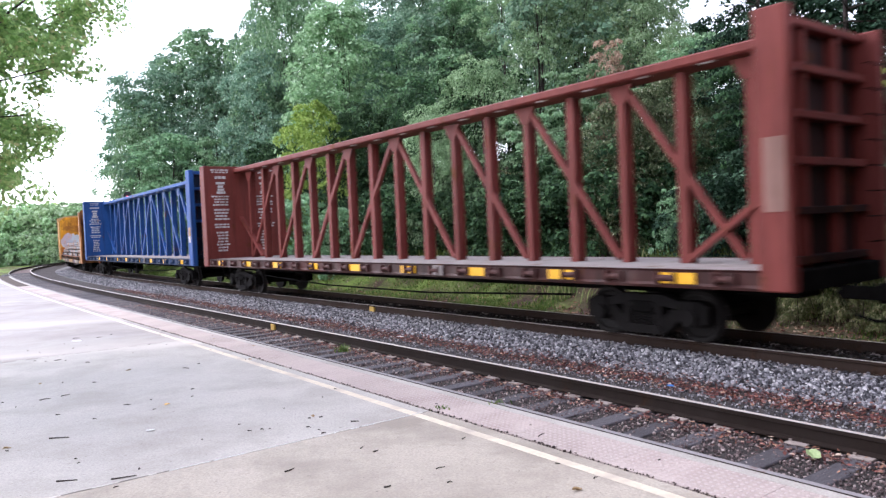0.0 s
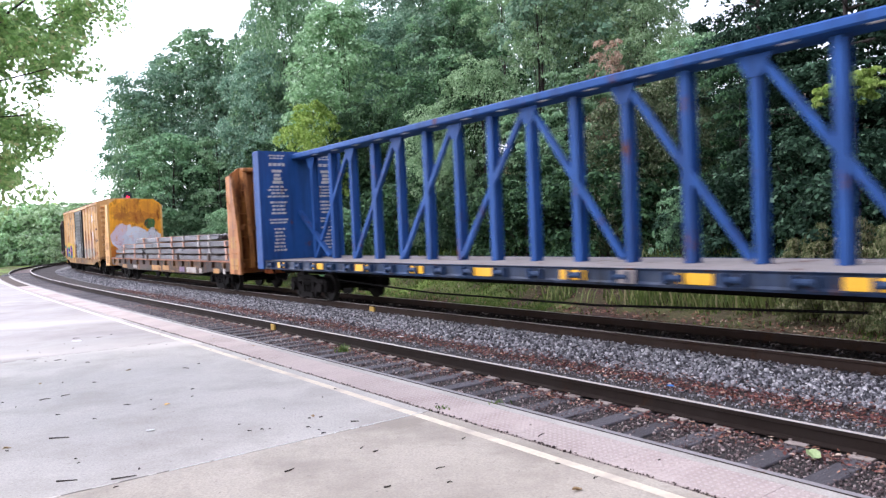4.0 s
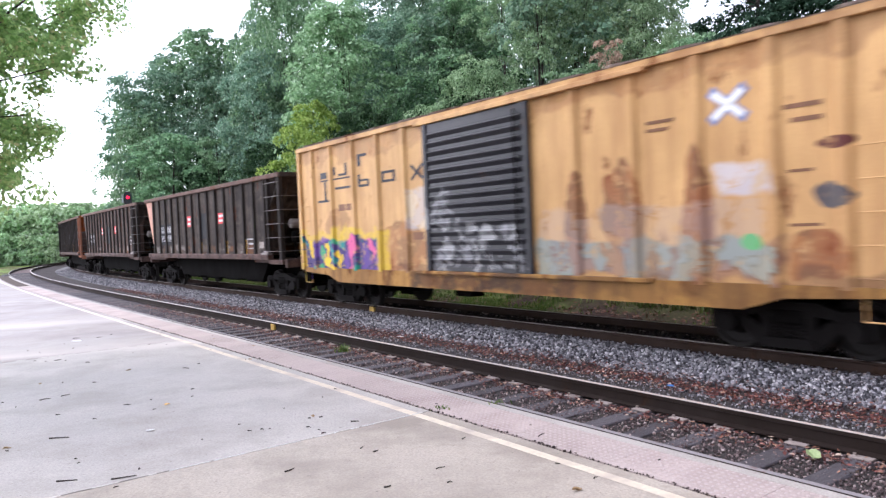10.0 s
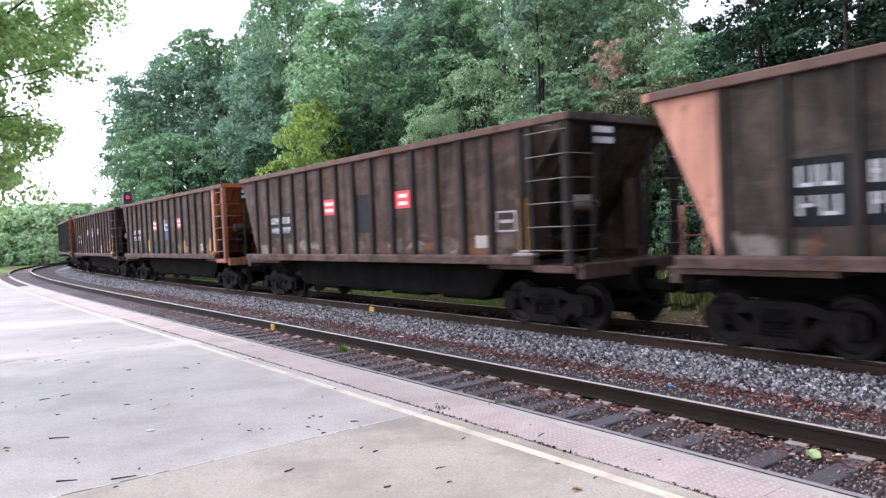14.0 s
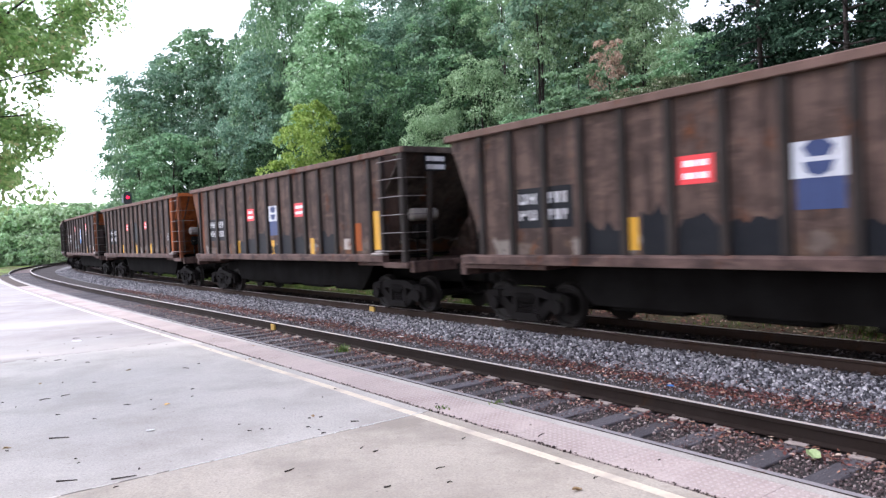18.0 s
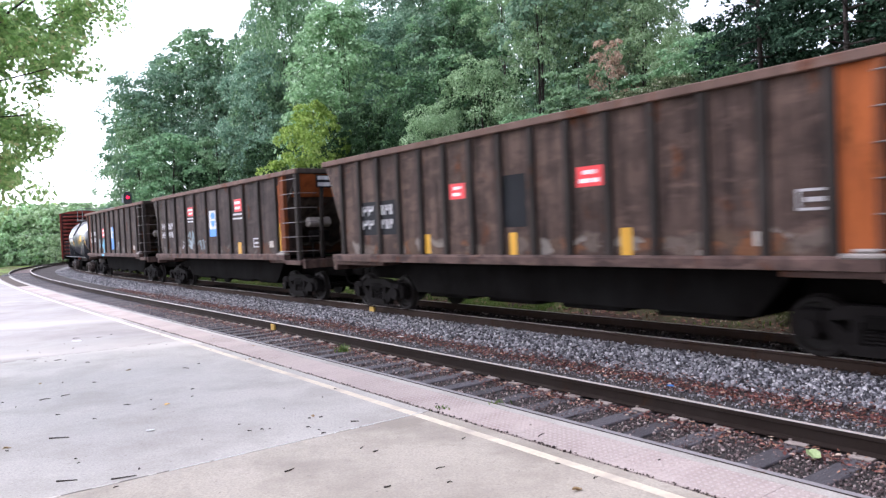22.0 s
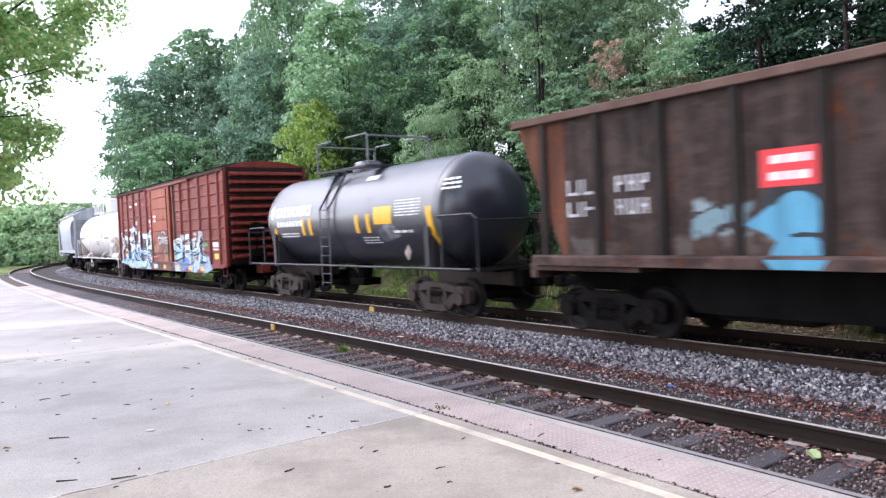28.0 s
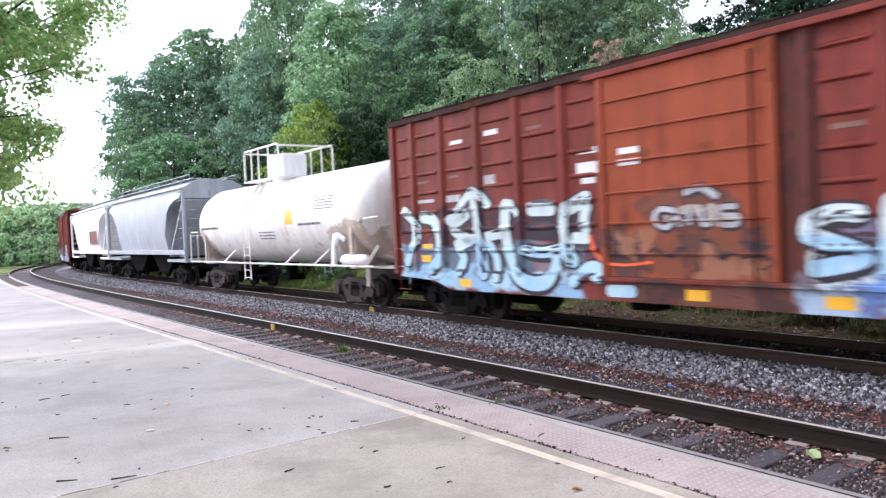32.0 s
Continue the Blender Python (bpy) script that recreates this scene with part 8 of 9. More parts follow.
# trees that stand out by themselves: x, y, kind, width, height over the ground
SINGLE = (
    (-24.3, 61.4, KIND_FULL[1], 8.5, 16.8, "tall full-crowned green tree over the bend"),
    (-20.9, 63.7, KIND_FULL[0], 10.0, 19.3, "tall full-crowned green tree over the bend"),
    (-24.4, 58.1, KIND_FULL[2], 5.4, 12.3, "green tree at the end of the wood"),
    (-18.3, 65.5, KIND_FULL[2], 6.9, 17.8, "tall full-crowned green tree over the bend"),
    (-23.1, 66.1, KIND_FULL[1], 9.3, 18.6, "tall full-crowned green tree over the bend"),
    (-26.4, 62.7, KIND_FULL[0], 6.4, 15.3, "tall full-crowned green tree over the bend"),
    (-18.8, 61.2, KIND_FULL[1], 7.5, 16.2, "tall full-crowned green tree over the bend"),
    (-15.5, 64.2, KIND_FULL[1], 6.7, 19.1, "tall green tree in the wood"),
    (-10.7, 59.0, KIND_FULL[0], 7.1, 18.9, "tall green tree in the wood"),
    (9.0, 31.7, KIND_OLIVE, 4.4, 8.2, "pale green tree with fine leaves high in the wood"),
    (9.5, 28.5, KIND_OLIVE, 3.1, 6.2, "pale green tree below the gap in the wood"),
    (7.1, 34.3, KIND_OLIVE, 4.7, 9.2, "pale green tree with fine leaves high in the wood"),
    (7.7, 14.7, KIND_BRUSH, 1.2, 2.2, "dry tan-green brush at the foot of the wood"),
    (8.1, 14.0, KIND_BRUSH, 1.4, 2.3, "dry tan-green brush at the foot of the wood"),
    (8.3, 13.4, KIND_BRUSH, 1.1, 2.2, "dry tan-green brush at the foot of the wood"),
    (7.4, 15.1, KIND_BRUSH, 1.1, 1.9, "dry tan-green brush at the foot of the wood"),
    (8.7, 13.2, KIND_BRUSH, 1.4, 2.3, "dry tan-green brush at the foot of the wood"),
    (5.9, 35.5, KIND_MID[0], 5.4, 4.9, "leafy green tree in the wood"),
    (5.4, 30.5, KIND_MID[1], 4.1, 4.6, "shaded green tree in the wood"),
    (11.7, 33.0, KIND_FULL[1], 4.1, 4.8, "green tree below the gap in the wood"),
    (11.1, 28.9, KIND_MID[0], 2.7, 4.8, "green tree below the gap in the wood"),
    (-20.9, 56.3, KIND_MID[0], 8.9, 10.0, "leafy green tree over the bend"),
    (-13.6, 55.3, KIND_SOFT, 6.7, 14.3, "soft grey-green tree with fine leaves"),
    (-16.3, 53.6, KIND_SPRAY[0], 4.8, 9.5, "green vine-hung tree at the edge of the wood"),
    (-12.1, 56.7, KIND_FULL[2], 7.5, 20.3, "tall green tree in the wood"),
    (-5.6, 43.6, KIND_BRIGHT, 7.8, 13.7, "tall bright green maple-like tree in the wood"),
    (-2.7, 49.9, KIND_FULL[1], 8.6, 16.4, "tall grey-green tree in the wood"),
    (0.9, 46.0, KIND_FULL[1], 7.6, 14.5, "tall grey-green tree in the wood"),
    (-6.6, 37.4, KIND_LIGHT, 4.5, 8.3, "yellow-green young tree at the edge of the wood"),
    (-3.5, 36.8, KIND_MID[1], 5.2, 7.4, "shaded green tree at the edge of the wood"),
    (-1.0, 34.0, KIND_MID[1], 4.0, 7.3, "shaded green tree at the edge of the wood"),
    (2.1, 30.9, KIND_OLIVE, 5.0, 7.8, "rounded olive-green tree with fine leaves"),
    (-0.1, 30.0, KIND_OLIVE, 3.5, 6.4, "rounded olive-green tree with fine leaves"),
    (4.5, 32.7, KIND_BARE, 3.9, 12.7, "slender tree with a bare dark trunk on the bank"),
    (5.1, 33.6, KIND_BARE, 4.0, 12.4, "slender tree with a bare dark trunk on the bank"),
    (3.9, 39.8, KIND_BARE, 4.7, 12.7, "slender tree with a bare dark trunk on the bank"),
    (10.1, 44.9, KIND_FULL[2], 8.3, 12.7, "tall green tree in the wood"),
    (10.4, 34.5, KIND_BARE, 3.7, 8.5, "slender tree with a bare dark trunk on the bank"),
    (5.5, 28.5, KIND_SPRAY[0], 4.6, 6.8, "green tree with spreading flat boughs"),
    (3.5, 25.8, KIND_SPRAY[0], 3.5, 5.8, "low green tree with spreading flat boughs"),
    (9.3, 36.9, KIND_DEAD, 3.3, 6.5, "withered reddish-brown tree in the wood"),
    (7.15, 29.0, KIND_DEAD, 2.4, 6.6, "withered reddish-brown tree in the wood"),
    (8.3, 28.8, KIND_SPRAY[0], 4.5, 5.2, "green tree with spreading flat boughs"),
    (5.9, 22.2, KIND_BROWN, 3.4, 5.3, "brownish olive thicket tree at the foot of the bank"),
    (7.4, 22.8, KIND_BROWN, 3.6, 5.4, "brownish olive thicket tree at the foot of the bank"),
    (10.0, 27.2, KIND_MID[0], 4.8, 5.5, "green tree below the gap in the wood"),
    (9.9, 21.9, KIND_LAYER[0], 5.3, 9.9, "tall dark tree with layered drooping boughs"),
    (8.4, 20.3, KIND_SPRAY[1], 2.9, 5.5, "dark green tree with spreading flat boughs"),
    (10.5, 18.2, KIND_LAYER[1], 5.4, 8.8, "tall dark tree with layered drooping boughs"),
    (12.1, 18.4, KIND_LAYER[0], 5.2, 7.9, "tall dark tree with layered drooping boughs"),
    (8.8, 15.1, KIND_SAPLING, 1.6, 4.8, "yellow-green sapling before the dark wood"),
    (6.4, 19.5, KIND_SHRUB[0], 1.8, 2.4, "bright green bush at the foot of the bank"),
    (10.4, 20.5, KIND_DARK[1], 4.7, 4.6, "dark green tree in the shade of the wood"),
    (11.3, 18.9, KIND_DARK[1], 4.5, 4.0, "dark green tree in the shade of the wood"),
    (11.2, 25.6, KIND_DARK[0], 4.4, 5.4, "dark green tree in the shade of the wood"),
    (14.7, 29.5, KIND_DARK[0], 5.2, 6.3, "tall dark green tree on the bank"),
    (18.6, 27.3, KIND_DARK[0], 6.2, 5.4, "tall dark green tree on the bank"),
)
for x, y, kind, w, h, lab in SINGLE:
    plant("tree", kind, x, y, rnd.uniform(0, 360), (w, h), lab, "tree", "", 0.2)
for i in range(24):
    p = on_line(-9 + i * 1.9 + rnd.uniform(-0.6, 0.6), 13.0 + rnd.uniform(-0.8, 1.4))
    # undergrowth in the same shade-coloured leaves
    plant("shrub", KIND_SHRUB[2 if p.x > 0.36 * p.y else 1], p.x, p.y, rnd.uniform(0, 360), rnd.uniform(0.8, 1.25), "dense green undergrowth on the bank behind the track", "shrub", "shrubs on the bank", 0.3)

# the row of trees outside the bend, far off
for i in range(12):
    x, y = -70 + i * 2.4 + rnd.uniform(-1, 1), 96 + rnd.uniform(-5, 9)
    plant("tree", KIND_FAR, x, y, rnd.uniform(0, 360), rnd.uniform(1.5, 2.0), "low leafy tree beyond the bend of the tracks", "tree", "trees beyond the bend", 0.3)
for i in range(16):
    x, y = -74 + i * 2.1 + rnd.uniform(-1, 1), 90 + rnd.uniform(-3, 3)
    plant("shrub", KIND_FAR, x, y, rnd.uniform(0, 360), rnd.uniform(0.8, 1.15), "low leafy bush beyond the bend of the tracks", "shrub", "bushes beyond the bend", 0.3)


def platform_tree():
    """The tree beside the platform: its boughs hang into view."""
    rn, nr = random.Random(91), np.random.default_rng(91)
    base = Vector((-9.9, 9.7, -0.3))
    mid = Vector((-8.95, 11.3, 7.4))
    wood = Build()
    trunk = crooked(base, mid + Vector((0, 0, 3.0)), rn, 0.04, 9)
    wood.tube(trunk, 0.24, 10, 0.06)
    cen, rad = [], []
    for i in range(145):
        a, h = rn.uniform(0, 2 * math.pi), rn.uniform(-0.95, 0.9)
        w = math.sqrt(1 - h * h) * rn.uniform(0.70, 1.0)
        tip = mid + Vector((math.cos(a) * w * 3.75, math.sin(a) * w * 3.6, h * 5.0))
        k = min(7, max(3, int(4 + h * 3)))
        line = crooked(trunk[k], tip, rn, 0.10, 6)
        wood.tube(line, 0.05, 5, 0.008)
        for q in range(6):
            c = line[rn.choice((3, 4, 5, 5))] + Vector((rn.gauss(0, 0.35), rn.gauss(0, 0.35), rn.gauss(0, 0.28)))
            cen.append(tuple(c))
            rad.append(rn.uniform(0.22, 0.5))
    v, f = leaf_cloud(cen, rad, 165, 0.086, nr)
    t = thing("tree", "broad-leaved tree beside the platform with boughs hanging down", "tree")
    part("trunk", wood.mesh("trunk", M_bark, 60), None, t)
    part("crown", leaf_mesh("crown", v, f, M_leaf_near), None, t)


M_leaf_near = island_stuff("sunlit_leaf", ((0.0, (0.25, 0.40, 0.16)), (0.5, (0.43, 0.62, 0.26)), (0.85, (0.58, 0.74, 0.35)), (1.0, (0.66, 0.60, 0.34))), 0.6, 0.0, 0.75)
platform_tree()


# ---- grass, weeds and fallen leaves ----
def blades(name, label, pts, lo, hi, mat, seed, lean=0.35, wide=0.012):
    nr = np.random.default_rng(seed)
    p = np.asarray(pts)
    n = len(p)
    h = nr.uniform(lo, hi, n)
    a = nr.uniform(0, 2 * np.pi, n)
    d = np.stack([np.cos(a), np.sin(a), np.zeros(n)], 1)
    w = np.stack([-np.sin(a), np.cos(a), np.zeros(n)], 1) * (wide * (0.6 + h / hi))[:, None]
    up = np.array([0, 0, 1.0])
    m = p + up * (h * 0.55)[:, None] + d * (h * lean * 0.35)[:, None]
    t = p + up * h[:, None] * 0.92 + d * (h * lean)[:, None]
    v = np.stack([p - w, p + w, m + w * 0.8, m - w * 0.8, t], 1).reshape(-1, 3)
    i = np.arange(n)[:, None] * 5
    f = np.concatenate([i + np.array(q) for q in ((0, 1, 2), (0, 2, 3), (3, 2, 4))], 1).reshape(-1, 3)
    return tagged(new(name, leaf_mesh(name, v, f, mat)), label, "grass", kind="stuff")


def scatter(seed, n, s0, s1, o0, o1, ok=None):
    nr = np.random.default_rng(seed)
    s = s0 + (s1 - s0) * nr.random(n) ** 1.3
    o = nr.uniform(o0, o1, n)
    x, y, a = np.interp(s, LINE_S, LINE_X), np.interp(s, LINE_S, LINE_Y), np.interp(s, LINE_S, LINE_A)
    px, py = x + o * np.sin(a), y + o * np.cos(a)
    clump = np.sin(px * 1.3 + 2 * np.sin(py * 0.7)) * np.cos(py * 1.1 + np.sin(px)) + nr.normal(0, 0.45, n)
    k = clump > (0.0 if ok is None else ok)
    px, py = px[k], py[k]
    return np.stack([px, py, ground_z(px, py)], 1)


M_grass = island_stuff("grass_blade", ((0.0, (0.05, 0.10, 0.02)), (0.5, (0.11, 0.18, 0.035)), (0.9, (0.19, 0.25, 0.06)), (1.0, (0.32, 0.27, 0.12))), 0.6, 0.0, 0.35)
blades("grass", "patchy green grass beside the far track", scatter(3, 40000, 6, 60, 7.4, 10.5, -0.1), 0.05, 0.16, M_grass, 4)
blades("weeds", "tall weeds at the foot of the bank", scatter(5, 9000, -9, 45, 9.6, 12.5, 0.35), 0.2, 0.7, M_grass, 6, 0.45, 0.02)
M_weed = island_stuff("pale_weed_blade", ((0.0, (0.10, 0.15, 0.04)), (0.5, (0.20, 0.26, 0.075)), (0.85, (0.32, 0.34, 0.13)), (1.0, (0.46, 0.38, 0.22))), 0.6, 0.0, 0.35)
blades("weeds", "pale grassy weeds before the dark wood", scatter(12, 11000, -11, 8, 8.9, 10.8, 0.25), 0.2, 0.8, M_weed, 13, 0.5, 0.016)
blades("grass", "thin green grass on bare leafy soil beside the far track", scatter(8, 9000, -9, 9, 7.6, 10.5, 0.45), 0.04, 0.14, M_grass, 9)


# ---- the signal beyond the bend ----
def signal():
    t = thing("railway_signal", "dark railway signal on a mast, showing a red light", "signal")
    t.matrix_basis = pose(-23.4, 54.0, float(ground_z([-23.4], [54.0])[0]), 0, 0, 23.4)
    z = 5.37 - t.matrix_basis.translation.z
    part("mast", Build().tube([(0, 0, -0.3), (0, 0, z + 0.3)], 0.08, 10), M_grey, t, "grey steel mast")
    part("head", Build().prism([(-0.28, z - 0.5), (0.28, z - 0.5), (0.28, z + 0.25), (0.14, z + 0.42), (-0.14, z + 0.42), (-0.28, z + 0.25)], -0.16, -0.10), M_black, t, "black backing plate")
    part("hood", Build().turned([(-0.42, 0.13), (-0.14, 0.15)], 16, "y", (0, 0, z), caps=False), M_black, t, smooth=40)
    m, nt, ln, q = material("red_signal_lamp", (0.4, 0.01, 0.01), 0.3)
    q.inputs["Emission Color"].default_value = (1.0, 0.015, 0.05, 1)
    q.inputs["Emission Strength"].default_value = 2.5
    part("lens", Build().turned([(-0.18, 0.11), (-0.16, 0.12)], 16, "y", (0, 0, z)), m, t, "glowing red lens")
    part("case", Build().box(-0.42, -0.30, -0.15, 0.15, z - 0.4, z + 0.2, 0.02), M_grey, t, "pale equipment case")


signal()


# ---- platform edge: raised-dot pavers, twigs and fallen leaves ----
def pavers():
    rn = random.Random(12)
    s = -13.57
    flat = None
    while s < 34:
        L = 0.61
        b = Build()
        n = 4
        ss = [s + 0.002 + (L - 0.004) * i / n for i in range(n + 1)]
        prof = [(-0.935, -0.04), (-0.935, 0.0), (-0.94, 0.004), (-1.482, 0.004), (-1.488, 0.0), (-1.488, -0.04)]
        vs = [on_line(q, o, z + rn.uniform(-0.0015, 0.0015)) for q in ss for o, z in prof]
        k = len(prof)
        fs = [(i * k + j, i * k + j + 1, (i + 1) * k + j + 1, (i + 1) * k + j) for i in range(n) for j in range(k - 1)]
        fs += [tuple(range(k)), tuple(n * k + j for j in range(k))[::-1]]
        part("paver", b.add(vs, fs), M_paver, platform)
        s += L


def dots():
    """The raised dots of the pavers."""
    b = Build()
    s = -9.2
    while s < 13.0:
        for i in range(9):
            o = -0.965 - i * 0.062
            p = on_line(s, o, 0.0035)
            if b is not None:
                n = len(b.v)
                ring = [(p.x + 0.018 * math.cos(t), p.y + 0.018 * math.sin(t), 0.0035) for t in [math.pi / 3 * q for q in range(6)]]
                cap = [(p.x + 0.011 * math.cos(t), p.y + 0.011 * math.sin(t), 0.0095) for t in [math.pi / 3 * q for q in range(6)]]
                b.add(ring + cap, [(q, (q + 1) % 6, 6 + (q + 1) % 6, 6 + q) for q in range(6)] + [tuple(range(6, 12))])
        s += 0.061
    tagged(part("raised_dot", b, M_dot, platform, "small raised dots on the pavers"), kind="stuff")


def twigs():
    rn = random.Random(33)
    for i in range(120):
        s, o = rn.uniform(-6.5, 9.0), -rn.uniform(0.95, 7.0)
        p = on_line(s, o, 0.009)
        a, L = rn.gauss(0.3, 0.7), rn.uniform(0.015, 0.05) if i % 6 else rn.uniform(0.06, 0.13)
        d = Vector((math.cos(a), math.sin(a), 0)) * L
        q = p + d + Vector((rn.uniform(-0.02, 0.02), rn.uniform(-0.02, 0.02), 0.0))
        t = thing("twig", "small dark twig lying on the platform", "twig", "twigs on the platform")
        part("stick", Build().tube([p, (p + q) / 2 + Vector((rn.uniform(-0.015, 0.015), rn.uniform(-0.015, 0.015), 0.004)), q], 0.0058, 5, 0.003), M_twig, t)
    for x, y, a, L in ((-4.10, 7.48, 0.06, 0.20), (-3.30, 6.10, 0.10, 0.17), (-2.82, 6.12, 0.35, 0.20), (-1.02, 7.62, 0.0, 0.085), (-1.40, 6.12, 0.9, 0.10), (-0.70, 6.55, 0.7, 0.06), (-0.52, 5.62, 0.5, 0.06)):
        t = thing("twig", "long dark twig lying on the platform", "twig", "twigs on the platform")
        d = Vector((math.cos(a), math.sin(a), 0)) * L / 2
        c = Vector((x, y, 0.010))
        part("stick", Build().tube([c - d, c + Vector((0.01, -0.012, 0.004)), c + d], 0.0075, 5, 0.004), M_twig, t)
    for i in range(10):
        s, o = rn.uniform(-6.5, 8.0), -rn.uniform(0.95, 6.5)
        fallen_leaf(on_line(s, o, 0.008), rn, rn.uniform(0.02, 0.035), "small dry leaf lying on the platform", "fallen leaves on the platform")


def fallen_leaf(p, rn, r, label, group, mat=None):
    t = thing("fallen_leaf", label, "leaf", group)
    a = rn.uniform(0, 6.28)
    pts = [(1.3, 0, 0.010), (0.5, 0.55, 0.022), (-0.2, 0.75, 0.012), (-0.9, 0.4, 0.004), (-1.2, 0, 0.006), (-0.9, -0.45, 0.006), (-0.1, -0.7, 0.016), (0.6, -0.5, 0.020)]
    vs = [(p.x + r * (x * math.cos(a) - y * math.sin(a)), p.y + r * (x * math.sin(a) + y * math.cos(a)), p.z + z * r * 30) for x, y, z in pts] + [(p.x, p.y, p.z + 0.002)]
    fs = [(i, (i + 1) % 8, 8) for i in range(8)]
    low = [(x, y, z - 0.0015) for x, y, z in vs]
    n = len(vs)
    part("blade", Build().add(vs + low, fs + [tuple(n + i for i in f[::-1]) for f in fs] + [(i, (i + 1) % 8, n + (i + 1) % 8, n + i) for i in range(8)]), mat or M_dryleaf, t)


M_twig = rough_stuff("dark_twig_bark", ((0.035, 0.024, 0.018), (0.016, 0.011, 0.009)), 40.0)
M_dryleaf = rough_stuff("dry_leaf", ((0.42, 0.30, 0.15), (0.26, 0.16, 0.08)), 60.0, 0.7)
M_paleleaf = rough_stuff("pale_green_leaf", ((0.36, 0.44, 0.22), (0.26, 0.34, 0.14)), 50.0, 0.6)
twigs()
rn = random.Random(3)
fallen_leaf(Vector((3.23, 6.39, -0.165)), rn, 0.085, "large pale green leaf lying between the rails", "", M_paleleaf)
fallen_leaf(Vector((0.93, 5.37, 0.008)), rn, 0.035, "yellow dry leaf lying on the platform", "")
part("rail_mark", sweep(Build(), 7.32, 7.52, [(0.69, -0.165), (0.69, -0.03), (0.742, -0.03), (0.742, -0.165)], 0.09), M_steel_clip, near_track, "yellow paint on the rail")
part("rail_mark", sweep(Build(), 8.06, 8.28, [(FAR - 0.82, -0.13), (FAR - 0.82, 0.01), (FAR - 0.762, 0.01), (FAR - 0.762, -0.13)], 0.105), M_steel_clip, far_track, "yellow paint on the rail")


# ---- ballast stones and leaf litter ----
BED_O = [-0.80, 0.9, 1.6, 2.4, 2.9, 3.5, 5.9, 6.5, 7.4]
BED_Z = [-0.215, -0.215, -0.26, -0.30, -0.24, -0.15, -0.14, -0.22, -0.50]


def stones(name, label, mat, seed, n, s0, s1, o0, o1, lo, hi, lift=0.0, skew=1.6):
    nr = np.random.default_rng(seed)
    s = s0 + (s1 - s0) * nr.random(n) ** skew
    o = nr.uniform(o0, o1, n)
    x, y, a = np.interp(s, LINE_S, LINE_X), np.interp(s, LINE_S, LINE_Y), np.interp(s, LINE_S, LINE_A)
    c = np.stack([x + o * np.sin(a), y + o * np.cos(a), np.interp(o, BED_O, BED_Z) + nr.uniform(-0.012, 0.02, n) + lift], 1)
    ico = np.array([(x, y, z) for x in (-1, 1) for y in (-1, 1) for z in (-1, 1)]) * 0.72
    tri = np.array([(0, 1, 3), (0, 3, 2), (4, 6, 7), (4, 7, 5), (0, 4, 5), (0, 5, 1), (2, 3, 7), (2, 7, 6), (0, 2, 6), (0, 6, 4), (1, 5, 7), (1, 7, 3)])
    size = nr.uniform(lo, hi, n) * 0.5
    form = nr.uniform(0.6, 1.25, (n, 1, 3))
    v = ico[None] * form * (1 + nr.uniform(-0.42, 0.30, (n, 8, 1)))
    ax = nr.normal(size=(n, 3))
    ax /= np.linalg.norm(ax, axis=1, keepdims=True)
    th = nr.uniform(0, 6.28, n)
    ct, st = np.cos(th)[:, None, None], np.sin(th)[:, None, None]
    k = ax[:, None, :]
    v = v * ct + np.cross(np.broadcast_to(k, v.shape), v) * st + k * (v * k).sum(-1, keepdims=True) * (1 - ct)
    v = v * size[:, None, None] + c[:, None]
    f = tri[None] + (np.arange(n) * 8)[:, None, None]
    return tagged(new(name, leaf_mesh(name, v.reshape(-1, 3), f.reshape(-1, 3), mat)), label, "ballast stones", kind="stuff")


stones("ballast_stones", "loose grey crushed ballast stones between the tracks", M_stone, 21, 40000, -9, 30, 2.62, 3.95, 0.028, 0.070)
stones("ballast_stones", "grey ballast stones between the tracks farther off", M_stone, 27, 13000, 24, 62, 2.6, 3.95, 0.045, 0.085, 0.02, 1.3)
stones("ballast_stones", "scattered grey stones among dead leaves", M_stone, 25, 5000, -9, 24, 1.9, 2.8, 0.02, 0.05)
stones("ballast_stones", "small pale stones beside the near rail", M_stone, 22, 13000, -9, 22, 0.86, 2.15, 0.012, 0.032)
stones("ballast_stones", "loose stones in the far track, coloured dark for oil and train shade", M_oil_shade_stone, 23, 16000, -9, 26, 4.0, 6.6, 0.035, 0.07, 0.005)
stones("dirty_stones", "dirt-brown fine stones between the near rails", M_chip, 24, 24000, -9, 20, -0.72, 0.68, 0.012, 0.034, 0.002)


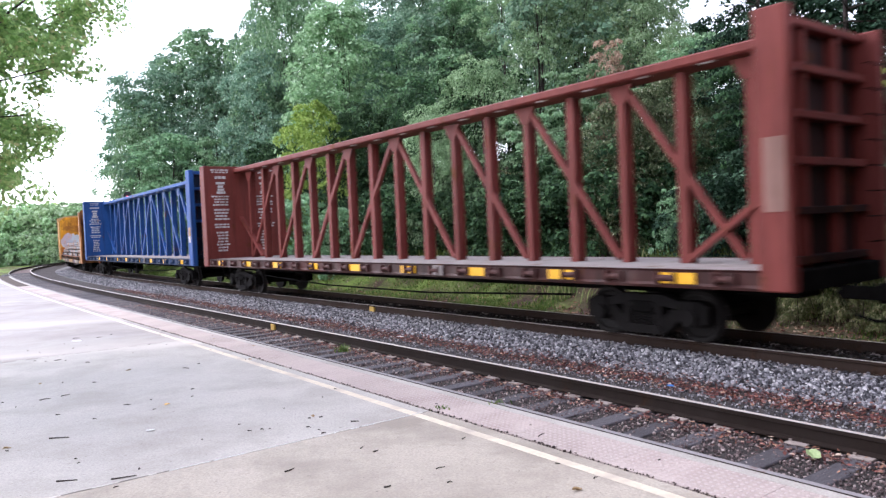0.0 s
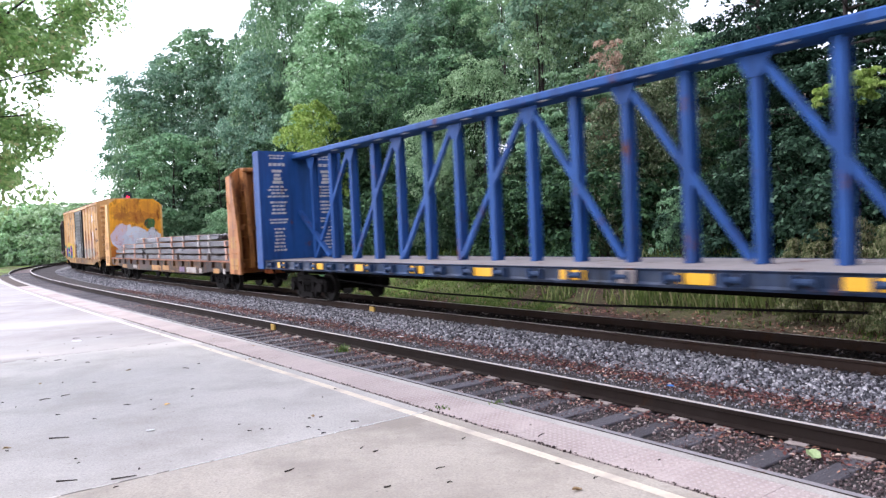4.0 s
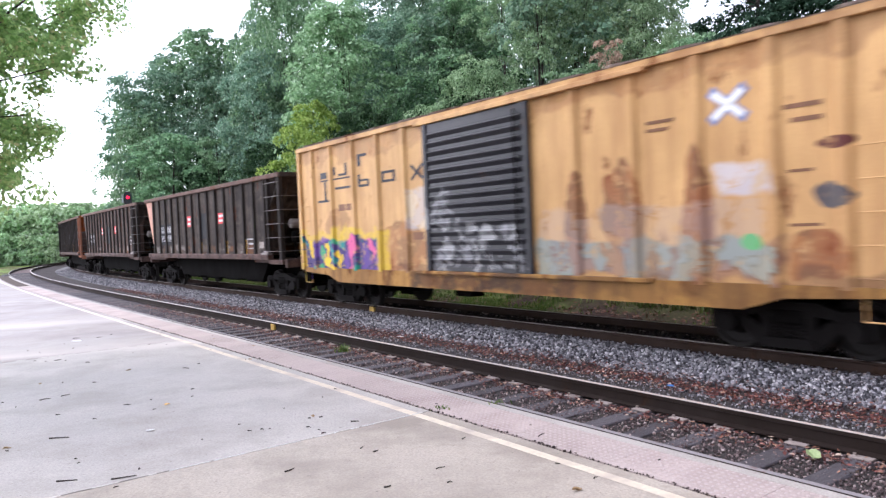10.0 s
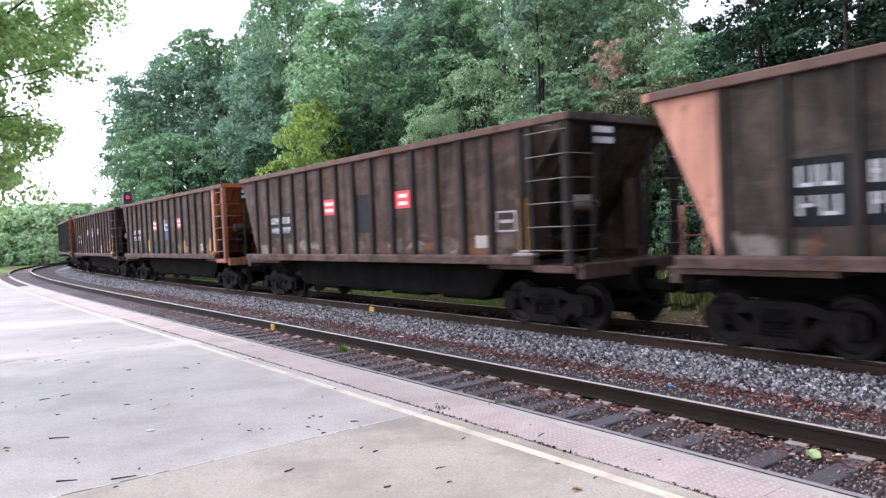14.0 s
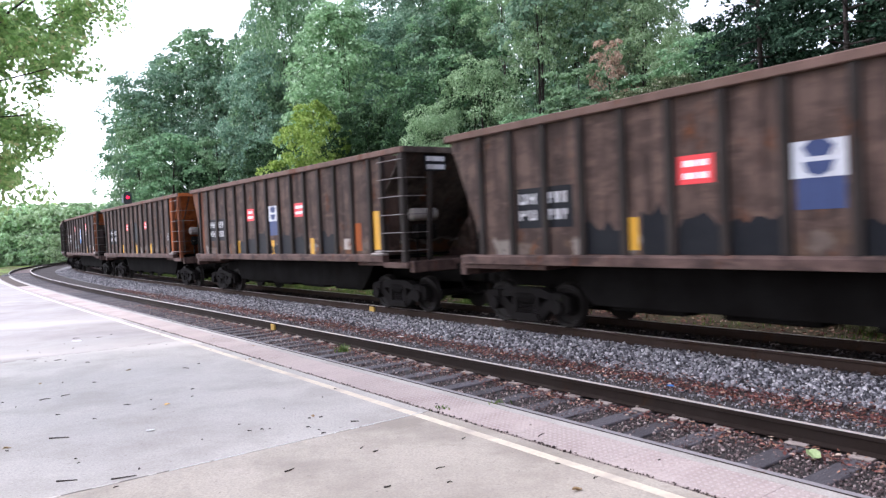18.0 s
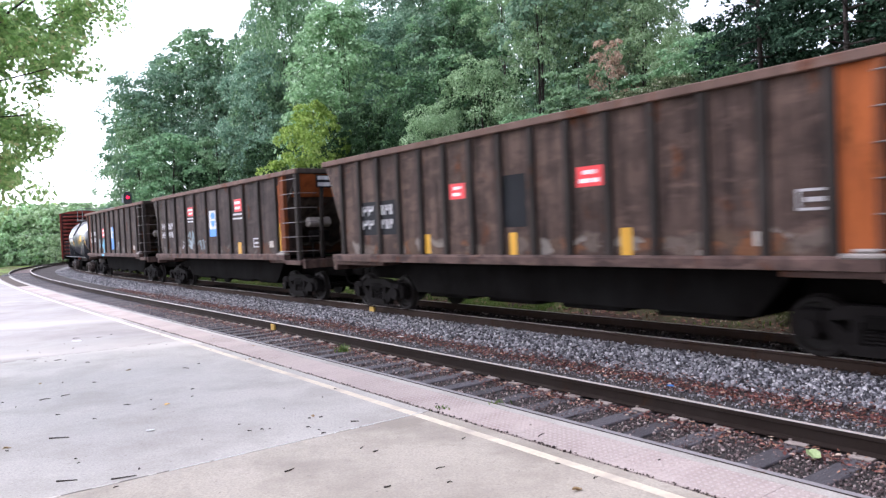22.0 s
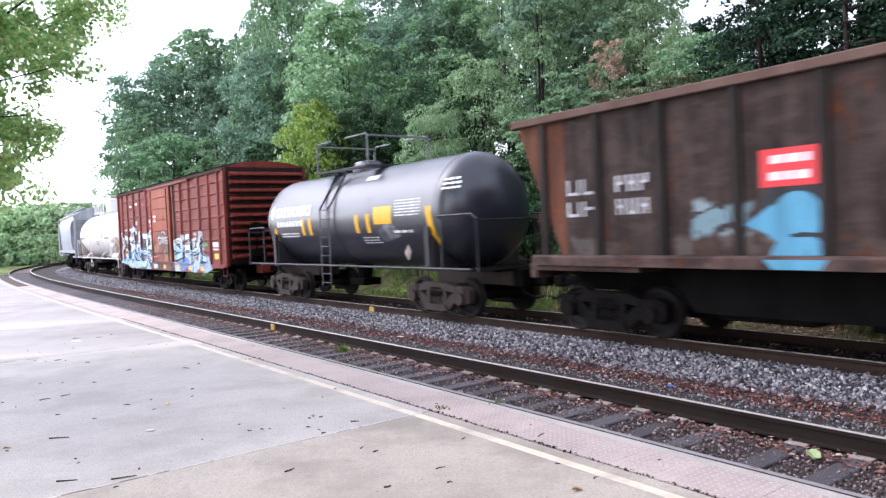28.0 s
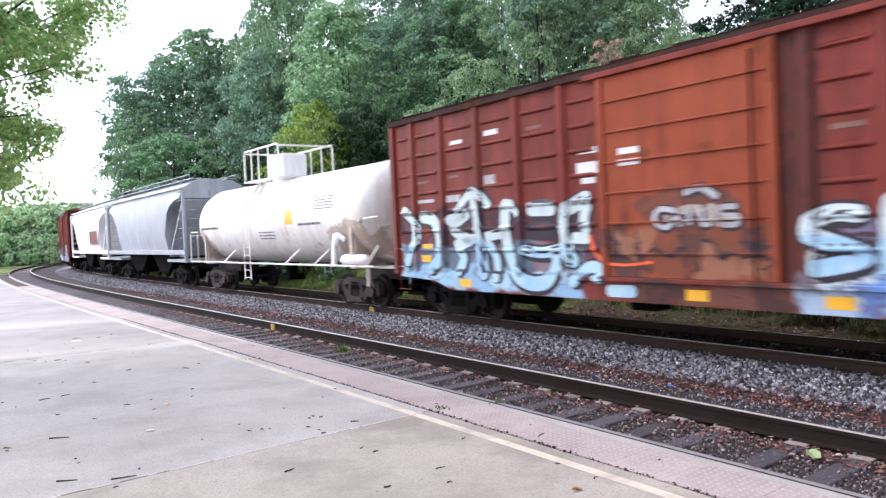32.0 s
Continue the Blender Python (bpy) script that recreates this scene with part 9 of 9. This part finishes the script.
def litter(name, label, seed, n, s0, s1, o0, o1, lift, size, mat=None):
    nr = np.random.default_rng(seed)
    s = s0 + (s1 - s0) * nr.random(n) ** 1.5
    o = (o0 + o1) / 2 + (o1 - o0) / 3.2 * nr.normal(size=n)
    o = np.clip(o, o0 - 0.2, o1 + 0.2)
    x, y, a = np.interp(s, LINE_S, LINE_X), np.interp(s, LINE_S, LINE_Y), np.interp(s, LINE_S, LINE_A)
    px, py = x + o * np.sin(a), y + o * np.cos(a)
    base = np.where(o > 7.2, ground_z(px, py) - lift + 0.02, np.interp(o, BED_O, BED_Z))
    c = np.stack([px, py, base + lift + nr.uniform(0, 0.02, n)], 1)
    u = nr.normal(size=(n, 3)) * np.array([1, 1, 0.28])
    u /= np.linalg.norm(u, axis=1, keepdims=True)
    w = np.cross(u, np.array([0, 0, 1.0]) + nr.normal(size=(n, 3)) * 0.3)
    sz = nr.uniform(0.5, 1.3, (n, 1)) * size
    v = np.stack([c - u * sz, c + w * sz * 0.6, c + u * sz, c - w * sz * 0.6], 1).reshape(-1, 3)
    i = np.arange(n)[:, None] * 4
    f = np.concatenate([i + np.array([0, 1, 2]), i + np.array([0, 2, 3])], 1).reshape(-1, 3)
    return tagged(new(name, leaf_mesh(name, v, f, mat or M_leaflitter)), label, "leaf litter", kind="stuff")


litter("leaf_litter", "band of reddish-brown dead leaves along the near rail", 51, 16000, -9, 30, 2.05, 2.75, 0.02, 0.026, M_leafred)
litter("leaf_litter", "pale brown dead leaves in the band along the near rail", 55, 1400, -9, 26, 1.95, 2.7, 0.03, 0.028)
litter("leaf_litter", "reddish dead leaves against the rail between the ties", 52, 1600, -9, 18, 0.30, 0.66, 0.03, 0.026)
litter("leaf_litter", "dark red dead leaves against the rail between the ties", 56, 3000, -9, 18, 0.30, 0.66, 0.022, 0.024, M_leafred)
litter("leaf_litter", "dead leaves scattered on the ballast", 53, 700, -9, 20, -0.6, 3.4, 0.03, 0.024)
litter("leaf_litter", "brown dead leaves on the soil behind the far track", 54, 9000, -9, 30, 7.2, 10.0, 0.10, 0.05)

stones("joint_dirt", "dark dirt crumbs in the joint of the pavers", M_dirtstone, 26, 1500, -9, 12, -1.525, -1.48, 0.008, 0.026, 0.208)


# ---- small litter and weeds ----
def scrap(x, y, z, r, mat, label, name="paper_scrap"):
    rn = random.Random(int(x * 100))
    b = Build()
    a = rn.uniform(0, 3)
    pts = [(-1, -0.5), (0.1, -0.65), (1, -0.4), (0.9, 0.5), (0, 0.7), (-0.9, 0.45)]
    up = [(x + r * (p * math.cos(a) - q * math.sin(a)), y + r * (p * math.sin(a) + q * math.cos(a)), z + 0.006 + rn.uniform(0, 0.4) * r) for p, q in pts]
    low = [(p[0], p[1], p[2] - 0.002) for p in up]
    n = len(up)
    b.add(up + low, [tuple(range(n)), tuple(range(2 * n - 1, n - 1, -1))] + [(i, (i + 1) % n, n + (i + 1) % n, n + i) for i in range(n)])
    tagged(part(name, b, mat), label, "litter")


scrap(-3.19, 7.59, 0.004, 0.045, M_white, "small crumpled white paper scrap on the platform")
scrap(-7.66, 14.85, 0.004, 0.10, M_white, "small white paper scrap on the platform")
scrap(2.98, 9.66, -0.25, 0.06, M_bluesign, "small blue wrapper on the gravel", "wrapper")
scrap(-0.98, 15.13, -0.24, 0.09, M_white, "pale paper scrap among the dead leaves")
scrap(-3.47, 8.79, 0.004, 0.035, M_yellow_tape, "small yellow leaf lying on the platform", "fallen_leaf")
sealant = Build()
rn = random.Random(8)
o = -1.56
while o > -7.2:
    w = rn.uniform(0.10, 0.5)
    if rn.random() < 0.72:
        p, q = on_line(-1.9, o, 0.004), on_line(-1.9, max(o - w, -7.3), 0.004)
        sealant.bar(p, q, rn.uniform(0.005, 0.012), 0.005, (0, 0, 1))
    o -= w + rn.uniform(0.01, 0.06)
tagged(part("joint_sealant", sealant, M_white, platform, "cracked white sealant in the joint"), kind="stuff")


def tuft(x, y, z, n, seed, h):
    nr = np.random.default_rng(seed)
    pts = np.stack([x + nr.normal(0, 0.05, n), y + nr.normal(0, 0.05, n), np.full(n, z)], 1)
    o = blades("weed", "small green weed growing in the gravel", pts, h * 0.4, h, M_grass, seed, 0.9, 0.006)
    return o


tuft(-1.94, 13.35, -0.20, 90, 61, 0.16)
tuft(0.56, 8.17, -0.03, 40, 62, 0.08)
tuft(-0.13, 8.02, 0.0, 30, 63, 0.05)

pavers()
dots()
ties(near_track, 0.0, TIE_Z + 0.0, -9.0, 62.0, 14.0, 0.0)
ties(far_track, FAR, FAR_Z + TIE_Z, -9.0, 40.0, 12.0, 0.0)


# ---- how the train moves ----
def car_pose(s, half):
    a, c = on_line(s - half, FAR, FAR_Z), on_line(s + half, FAR, FAR_Z)
    d = a - c
    return Matrix.Translation((a + c) / 2) @ Matrix.Rotation(math.atan2(d.y, d.x), 4, "Z")


def travelled(t):
    return SPEED * t - EASE * t * t


def motions():
    stops = [0.5 * i for i in range(65)]
    for car, s, half in CARS:
        walk(car, [(t, car_pose(s - travelled(t), half)) for t in stops])
    ticks = [i / 15 for i in range(481)]
    for w in WHEELS:
        x = w.location.x
        walk(w, [(t, Matrix.Translation((x, 0, WHEEL_R)) @ Matrix.Rotation(travelled(t) / WHEEL_R, 4, "Y")) for t in ticks])
motions()
